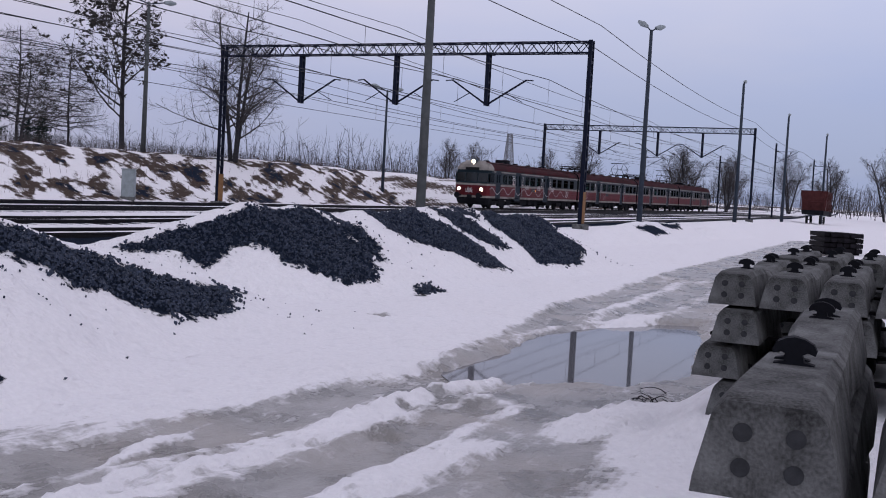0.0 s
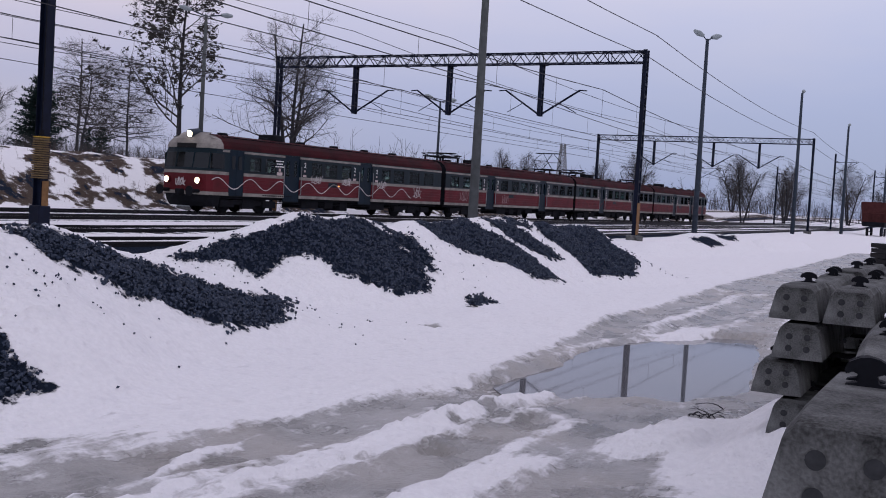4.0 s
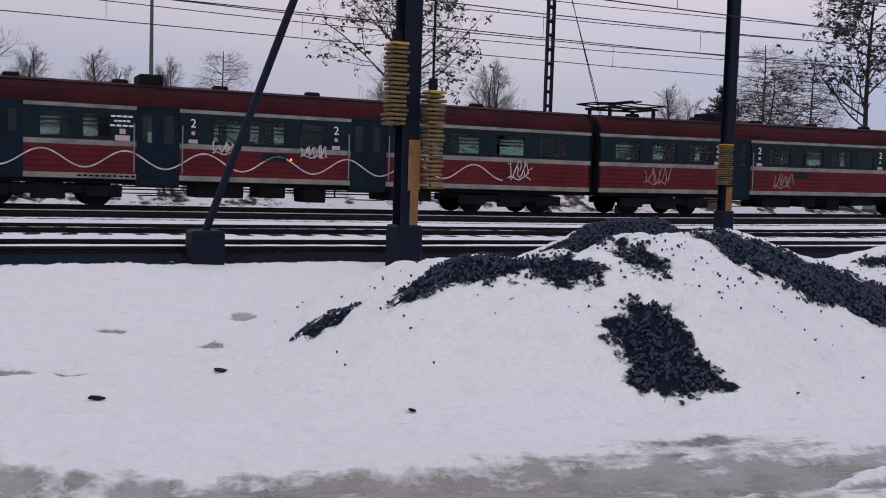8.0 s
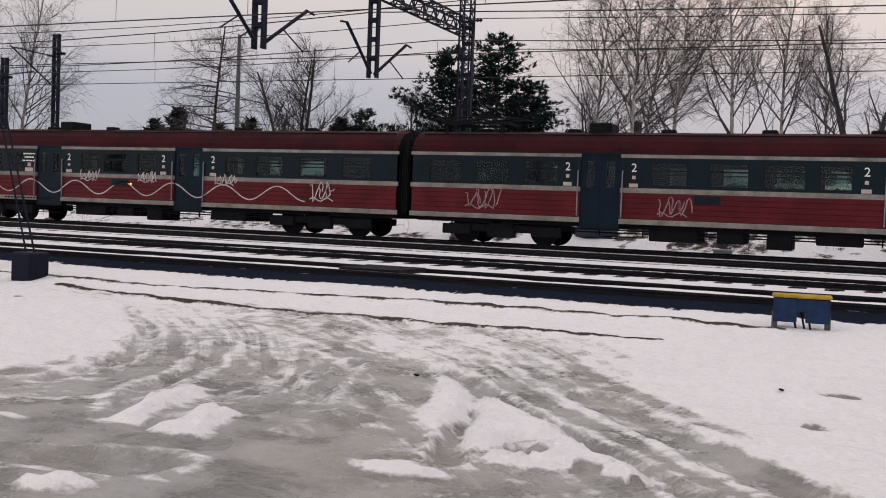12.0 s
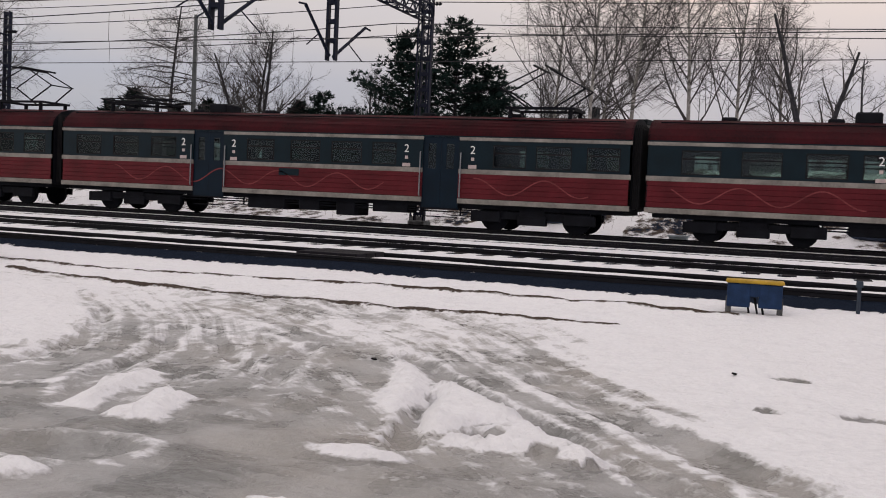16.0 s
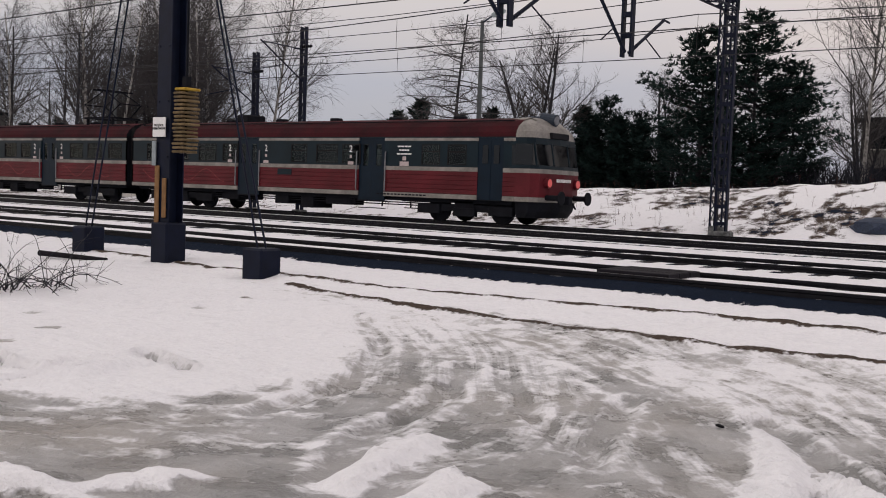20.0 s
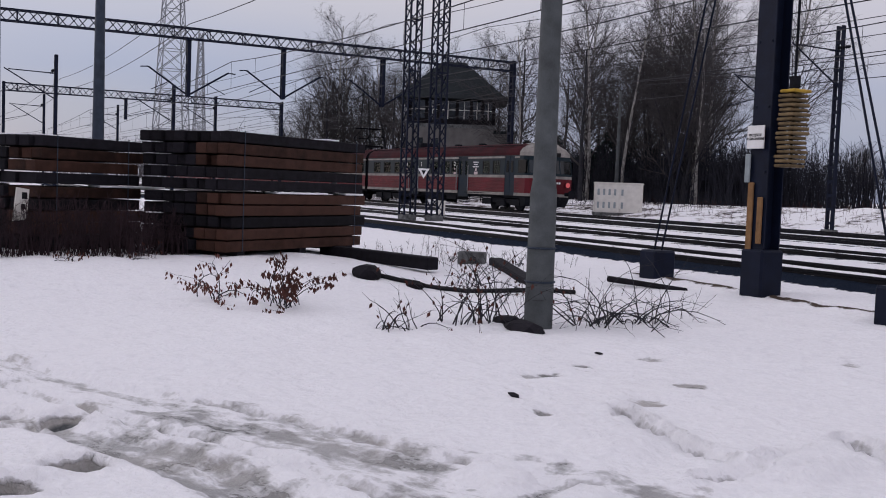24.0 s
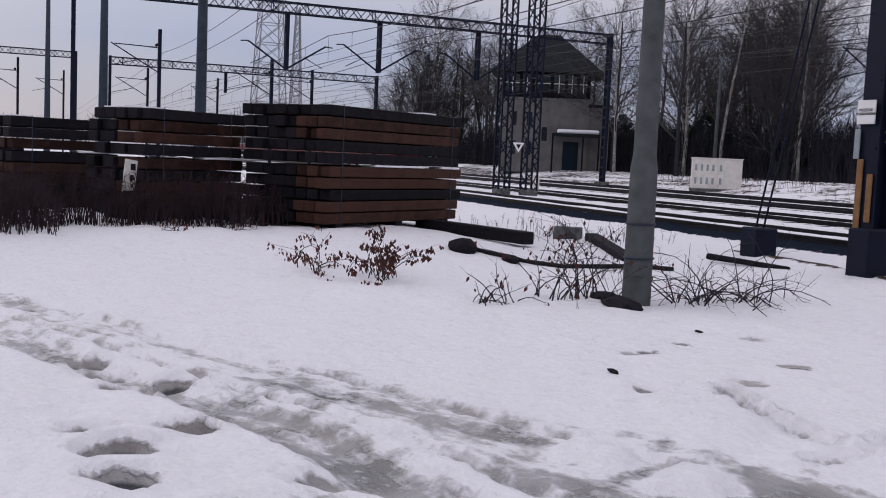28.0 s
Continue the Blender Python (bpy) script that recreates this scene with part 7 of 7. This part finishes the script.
tri = thing("warning_triangle", "white triangular sign on the lattice mast", "sign", (-35.8, 17.63, 1.9), 62)
bm = bmesh.new()
prism(bm, ((-0.2, 0.34), (0.2, 0.34), (0.0, 0.0)), -0.2, -0.18, "y")
part("board", bm, M_white, tri)
bm = bmesh.new()
prism(bm, ((-0.08, 0.28), (0.08, 0.28), (0.0, 0.12)), -0.206, -0.2, "y")
part("symbol", bm, M_rubber, tri)

board = thing("white_board", "weathered white board leaning against the timber", "board", (-21.7, 3.63, gz(-21.7, 3.63) + 0.55), 125)
bm = bmesh.new()
prism(bm, ((-0.22, 0.0), (0.16, 0.02), (0.24, 0.75), (-0.12, 0.8)), -0.02, 0.02, "y")
part("panel", bm, M_white_box, board)
bm = bmesh.new()
box(bm, 0.02, 0.17, -0.03, -0.02, 0.52, 0.68)
part("square", bm, M_rubber, board)
bm = bmesh.new()
box(bm, 0.0, 0.12, -0.03, -0.02, 0.28, 0.4)
part("square", bm, M_rubber, board)
bm = bmesh.new()
tube(bm, (0, 0.03, -0.65), (0, 0.03, 0.6), 0.03, n=6)
part("stake", bm, M_timber, board)
board.scale = (0.66, 0.66, 0.66)

# ---------------------------------------------------------------- signal tower, houses, wagon


def signal_tower(x, y, turn):
    ob = thing("signal_tower", "grey rendered signal tower with a hipped dark roof", "building", (x, y, gz(x, y) - 0.1), turn)
    bm = bmesh.new()
    box(bm, -3.4, 3.4, 0, 5.5, 0, 4.9)
    part("lower_wall", bm, M_plaster, ob)
    bm = bmesh.new()
    box(bm, -3.45, 3.45, -0.05, 5.55, 4.9, 5.15)
    part("string_course", bm, M_concrete, ob)
    bm = bmesh.new()
    for a in (-3.4, -2.1, -1.15, 0.3, 1.4, 2.3, 3.15):
        box(bm, a, a + 0.25, 0, 0.25, 5.15, 6.9)
    box(bm, -3.4, 3.4, 0.0, 0.25, 5.15, 5.5)
    box(bm, -3.4, -3.15, 0, 5.5, 5.15, 6.9)
    box(bm, 3.15, 3.4, 0, 5.5, 5.15, 6.9)
    box(bm, -3.4, 3.4, 5.25, 5.5, 5.15, 6.9)
    part("upper_wall", bm, M_timber, ob, "dark timber window storey")
    for a, b in ((-3.15, -2.1), (-1.85, -1.15), (-0.9, 0.3), (0.55, 1.4), (1.65, 2.3), (2.55, 3.15)):
        bm = bmesh.new()
        box(bm, a, b, 0.10, 0.14, 5.5, 6.75)
        wi = part("window", bm, M_cabglass, ob)
        bm = bmesh.new()
        box(bm, a, b, 0.06, 0.18, 6.1, 6.16)
        box(bm, (a + b) / 2 - 0.03, (a + b) / 2 + 0.03, 0.06, 0.18, 5.5, 6.75)
        part("glazing_bar", bm, M_white_box, wi)
    bm = bmesh.new()
    e = [bm.verts.new(p) for p in ((-4.4, -1.0, 6.85), (4.4, -1.0, 6.85), (4.4, 6.5, 6.85), (-4.4, 6.5, 6.85))]
    t = [bm.verts.new(p) for p in ((-0.9, 2.7, 9.7), (0.9, 2.7, 9.7))]
    bm.faces.new((e[0], e[1], t[1], t[0]))
    bm.faces.new((e[1], e[2], t[1]))
    bm.faces.new((e[2], e[3], t[0], t[1]))
    bm.faces.new((e[3], e[0], t[0]))
    bm.faces.new(e[::-1])
    bmesh.ops.recalc_face_normals(bm, faces=bm.faces)
    part("roof", bm, M_rooftile, ob)
    bm = bmesh.new()
    box(bm, 3.4, 5.0, 0.2, 4.5, 0, 4.6)
    part("annex_wall", bm, M_plaster, ob)
    bm = bmesh.new()
    box(bm, 3.3, 5.2, 0.0, 4.7, 4.6, 4.8)
    part("annex_roof", bm, M_rooftile, ob)
    for a, z in ((-2.6, 1.2), (-2.6, 3.2), (-1.4, 1.2), (-1.4, 3.2), (-0.2, 2.2)):
        bm = bmesh.new()
        box(bm, a, a + 0.42, -0.03, 0.02, z, z + 0.95)
        part("slit_window", bm, M_cabglass, ob)
    bm = bmesh.new()
    box(bm, 0.6, 4.3, -1.6, 0.0, 2.55, 2.75)
    po = part("porch_roof", bm, M_rooftile, ob)
    bm = bmesh.new()
    box(bm, 1.0, 4.2, -1.5, -0.05, 2.75, 3.02, 0.08)
    part("roof_snow", bm, M_snowcap, po)
    for a in (0.7, 3.0, 4.2):
        bm = bmesh.new()
        tube(bm, (a, -1.5, 0), (a, -1.5, 2.6), 0.07, n=6)
        part("porch_post", bm, M_timber, ob)
    bm = bmesh.new()
    box(bm, 1.5, 2.7, -0.04, 0.01, 0, 2.2)
    part("door", bm, M_door, ob)
    return ob


signal_tower(-75.3, 39.3, 61.8).scale = (1.0, 1.0, 1.13)


def house(x, y, turn, w, d, h, roof, label, flat=True):
    ob = thing("house", label, "building", (x, y, gz(x, y) - 0.1), turn, "houses behind the trees")
    bm = bmesh.new()
    box(bm, -w / 2, w / 2, 0, d, 0, h)
    part("wall", bm, M_plaster, ob)
    bm = bmesh.new()
    if flat:
        box(bm, -w / 2 - 0.4, w / 2 + 0.4, -0.4, d + 0.4, h, h + 0.3)
        box(bm, -w / 4, -w / 4 + 0.7, d / 3, d / 3 + 0.7, h + 0.3, h + 1.5)
    else:
        prism(bm, ((-w / 2 - 0.3, h), (w / 2 + 0.3, h), (0, h + roof)), -0.2, d + 0.2, "y")
    part("roof", bm, M_rooftile, ob)
    for k in range(int(w // 2.6)):
        a = -w / 2 + 0.8 + k * 2.6
        for z in ((0.9, 3.5) if h > 5 else (0.9,)):
            bm = bmesh.new()
            box(bm, a, a + 1.2, -0.05, 0.02, z, z + 1.3)
            wi = part("window", bm, M_cabglass, ob)
            bm = bmesh.new()
            box(bm, a - 0.06, a + 1.26, -0.12, 0.0, z - 0.08, z)
            part("sill", bm, M_white_box, wi)


house(-16.2, 74, -8, 7.2, 9, 5.3, 0, "plain grey two-storey house with a flat roof")
house(-5.5, 80, 0, 5, 5, 2.4, 1.6, "small dark shed with a pitched roof", False)


def hopper_wagon(x, y):
    ob = thing("hopper_wagon", "oxide red hopper wagon standing on a siding", "wagon", (x, y, gz(x, y)), 0)
    bm = bmesh.new()
    prism(bm, ((-1.3, 1.6), (1.3, 1.6), (1.45, 3.9), (-1.45, 3.9)), -4.6, 4.6)
    part("hopper", bm, M_wagon, ob)
    for s in np.arange(-4.5, 4.6, 1.8):
        for y0 in (-1.5, 1.42):
            bm = bmesh.new()
            box(bm, s - 0.06, s + 0.06, y0, y0 + 0.08, 1.6, 3.9)
            part("rib", bm, M_wagon, ob)
    bm = bmesh.new()
    box(bm, -5.4, 5.4, -1.2, 1.2, 1.1, 1.6)
    part("underframe", bm, M_under, ob)
    for s in (-5.1, 5.1):
        bm = bmesh.new()
        tube(bm, (s, -1.2, 1.6), (s, -1.2, 3.6), 0.05, n=5)
        tube(bm, (s, 1.2, 1.6), (s, 1.2, 3.6), 0.05, n=5)
        tube(bm, (s, -1.2, 2.6), (s, 1.2, 2.6), 0.05, n=5)
        part("end_rail", bm, M_wagon, ob)
    for s in (-3.9, -2.4, 2.4, 3.9):
        for y0 in (-0.8, 0.7):
            bm = bmesh.new()
            tube(bm, (s, y0, 0.48), (s, y0 + 0.12, 0.48), 0.48, n=18)
            part("wheel", bm, M_under, ob)


hopper_wagon(131, 9.2)


def telecom_tower(x, y, h, w):
    ob = thing("lattice_tower", "distant pale lattice telecom tower", "tower")
    bm = bmesh.new()
    n = 14
    for i in range(n):
        a, b = i / n, (i + 1) / n
        wa, wb = w * (1 - 0.75 * a), w * (1 - 0.75 * b)
        for k in range(4):
            sa = ((-1, -1), (1, -1), (1, 1), (-1, 1))
            p, q = sa[k], sa[(k + 1) % 4]
            tube(bm, (x + p[0] * wa, y + p[1] * wa, h * a), (x + p[0] * wb, y + p[1] * wb, h * b), 0.10, n=4, caps=False)
            tube(bm, (x + p[0] * wa, y + p[1] * wa, h * a), (x + q[0] * wb, y + q[1] * wb, h * b), 0.06, n=3, caps=False)
            tube(bm, (x + q[0] * wa, y + q[1] * wa, h * a), (x + p[0] * wb, y + p[1] * wb, h * b), 0.06, n=3, caps=False)
            tube(bm, (x + p[0] * wa, y + p[1] * wa, h * a), (x + q[0] * wa, y + q[1] * wa, h * a), 0.06, n=3, caps=False)
    part("frame", bm, M_chrome, ob)


telecom_tower(-154.5, 34.83, 40, 2.6)
telecom_tower(-176.5, 44.33, 26, 1.2)
telecom_tower(186, 70, 15, 1.4)

# ---------------------------------------------------------------- shrubs, leaves and stones


def shrub(x, y, seed, stems, height, spread, leaves, mat=M_leaf):
    ob = thing("shrub", "low bare shrub with withered brown leaves" if leaves else "low tangle of bare twigs in the snow", "shrub", (x, y, gz(x, y)), 0, "shrubs in the snow")
    r = random.Random(seed)
    bm = bmesh.new()
    tips = []
    for i in range(stems):
        a = r.uniform(0, 6.28)
        p = Vector((r.gauss(0, 0.16), r.gauss(0, 0.16), -0.04))
        lean = spread * r.uniform(0.15, 1.0)
        d = Vector((math.cos(a) * lean, math.sin(a) * lean, 1)).normalized()
        ln = height * r.uniform(0.55, 1.45)
        rad = 0.009 * r.uniform(0.7, 1.25)
        bow = 0.10 + 0.30 * r.random() * min(spread, 1.4)
        for k in range(6):
            q = p + d * ln / 6
            q.z = max(q.z, 0.015)
            tube(bm, p, q, rad, rad * 0.84, 4, False)
            if k > 1 and r.random() < 0.75:
                e = q + (d * 0.7 + Vector((r.uniform(-1, 1), r.uniform(-1, 1), r.uniform(-0.3, 0.8)))) * ln * 0.20
                tube(bm, q, e, rad * 0.55, rad * 0.3, 3, False)
                tips += [q.lerp(e, 0.5), e]
            p, rad = q, rad * 0.84
            d = (d + Vector((r.uniform(-0.22, 0.22), r.uniform(-0.22, 0.22), r.uniform(-0.12, 0.10) - bow))).normalized()
        tips.append(p)
    part("brushwood", bm, M_bark, ob)["kind"] = "stuff"
    if leaves:
        v, f = [], []
        for i in range(int(leaves * 1.7)):
            p = r.choice(tips) + Vector((r.uniform(-1, 1), r.uniform(-1, 1), r.uniform(-1, 0.5))) * 0.05
            a = Vector((r.uniform(-0.6, 0.6), r.uniform(-0.6, 0.6), -1)).normalized()
            b = a.orthogonal().normalized()
            c = a.cross(b)
            s = r.uniform(0.020, 0.042)
            n = len(v)
            v += [tuple(p), tuple(p + a * s + b * s * 0.5 + c * 0.012), tuple(p + a * s * 2.1), tuple(p + a * s - b * s * 0.5 + c * 0.012)]
            f.append((n, n + 1, n + 2, n + 3))
        me = bpy.data.meshes.new("leaves")
        me.from_pydata(v, [], f)
        me.materials.append(mat)
        o = new("leaves", me)
        o.parent = ob
        o["kind"] = "stuff"
    return ob


shrub(-16.95, 6.38, 1, 18, 0.62, 0.9, 260)
shrub(-17.4, 5.68, 2, 10, 0.6, 1.2, 90)
shrub(-14.6, 7.03, 3, 14, 0.45, 1.8, 12)
shrub(-15.1, 7.93, 4, 12, 0.8, 0.8, 20)
shrub(PX + 0.15, PY + 0.75, 5, 26, 1.05, 1.5, 0)
shrub(PX - 0.5, PY - 0.35, 6, 20, 0.95, 0.8, 24)
shrub(PX + 0.35, PY + 1.35, 7, 18, 0.95, 1.9, 0)
shrub(-18.3, 9.93, 8, 10, 0.5, 1.0, 15)
shrub(-20.5, 12.23, 9, 12, 0.35, 1.2, 0)
shrub(-22, 11.53, 10, 12, 0.35, 1.2, 0)
shrub(8.6, 1.75, 11, 12, 0.25, 1.8, 0)
shrub(-20.8, 5.23, 12, 12, 0.35, 1.4, 20)
shrub(-20.5, 4.23, 13, 8, 0.25, 1.4, 20)
thicket("bramble_hedge", "dense brown bramble hedge before the timber stacks", ((-22.1, -21.1, 1.53, 5.53, 0.9, 560, 0.009), (-21.5, -19.7, -1.17, 2.53, 0.85, 600, 0.009), (-22.5, -21.7, 5.13, 6.33, 0.8, 200, 0.009)), 15, M_bramble)
thicket("rut_grass", "dry grass stalks beside the pole and rails", ((-18, -14, 8.83, 11.13, 0.35, 60, 0.005), (-25.5, -19.5, 10.93, 12.93, 0.3, 120, 0.005)), 16)


def scrap(x, y, size, turn, label, name="fallen_leaf"):
    size = 0.65 * size
    bm = bmesh.new()
    prism(bm, ((-size, 0.0), (0.0, -size * 0.45), (size, -size * 0.05), (size * 0.5, size * 0.4), (-size * 0.4, size * 0.5)), 0.0, 0.012, "z")
    ob = part(name, bm, M_timber)
    ob.matrix_basis = Matrix.Translation((x, y, gz(x, y) + 0.01)) @ pose(0, 0, 0, 14, 8, turn)
    tagged(ob, label, "debris", "scraps on the snow")


scrap(0.9, 7.23, 0.10, 20, "brown withered leaf on the snow")
scrap(1.98, 8.16, 0.13, 40, "brown withered leaf on the snow")
scrap(2.84, 6.25, 0.09, 70, "dark stone chip on the snow", "stone_chip")
scrap(-3.96, 8.82, 0.05, 10, "dark stone chip on the icy road", "stone_chip")
scrap(-0.7, 9.6, 0.06, 60, "dark stone chip on the snow", "stone_chip")
scrap(-11.1, 6.33, 0.09, 20, "dark stone chip on the snow", "stone_chip")
scrap(-12.6, 8.23, 0.07, 80, "dark stone chip on the snow", "stone_chip")
scrap(15.0, 7.0, 0.2, 10, "dark stone chip on the snow", "stone_chip")


def loose_stones():
    r = random.Random(12)
    v, f = [], []
    shape = ((1, 0, 0), (0, 1, 0), (-1, 0, 0), (0, -1, 0), (0, 0, 1), (0, 0, -0.6))
    faces = ((0, 1, 4), (1, 2, 4), (2, 3, 4), (3, 0, 4), (1, 0, 5), (2, 1, 5), (3, 2, 5), (0, 3, 5))
    xs, ys, sz = [], [], []
    for outline in BARE[:-2]:
        (x0, y0), (x1, y1) = np.min(outline, 0) - 0.15, np.max(outline, 0) + 0.15
        n = int((x1 - x0) * (y1 - y0) * (1000 if x1 < 12 else 620))
        px, py = np.array([r.uniform(x0, x1) for _ in range(n)]), np.array([r.uniform(y0, y1) for _ in range(n)])
        keep = inside(px, py, outline) + 0.22 * waves(px, py, 0.35, 71) > np.array([abs(r.gauss(0, 0.09)) for _ in range(n)]) - 0.02
        xs += px[keep].tolist()
        ys += py[keep].tolist()
        sz += [r.uniform(0.011, 0.027) * (1.0 + 0.03 * q) for q in px[keep]]
    for crest in MOUNDS[:7]:
        for cx, cy, h in crest:
            for i in range(26):
                xs.append(cx + r.gauss(0, 0.7))
                ys.append(cy - abs(r.gauss(0.5, 0.5)))
                sz.append(r.uniform(0.006, 0.018) * (1.0 + 0.03 * cx))
    xs, ys = np.array(xs), np.array(ys)
    zs = ground_height(xs, ys) + heap_height(xs, ys)
    for x, y, z, k in zip(xs, ys, zs, sz):
        base = len(v)
        m = Euler((r.uniform(0, 6), r.uniform(0, 6), r.uniform(0, 6))).to_matrix()
        for p in shape:
            w = m @ Vector((p[0] * k * r.uniform(0.7, 1.2), p[1] * k * r.uniform(0.6, 1.1), p[2] * k * 0.8))
            v.append((x + w.x, y + w.y, z + w.z + 0.004))
        f += [tuple(base + i for i in q) for q in faces]
    me = bpy.data.meshes.new("loose_stones")
    me.from_pydata(v, [], f)
    me.materials.append(M_stone)
    tagged(new("loose_stones", me), "dark angular crushed stones on the heaps", "stones", kind="stuff")


loose_stones()


motions()
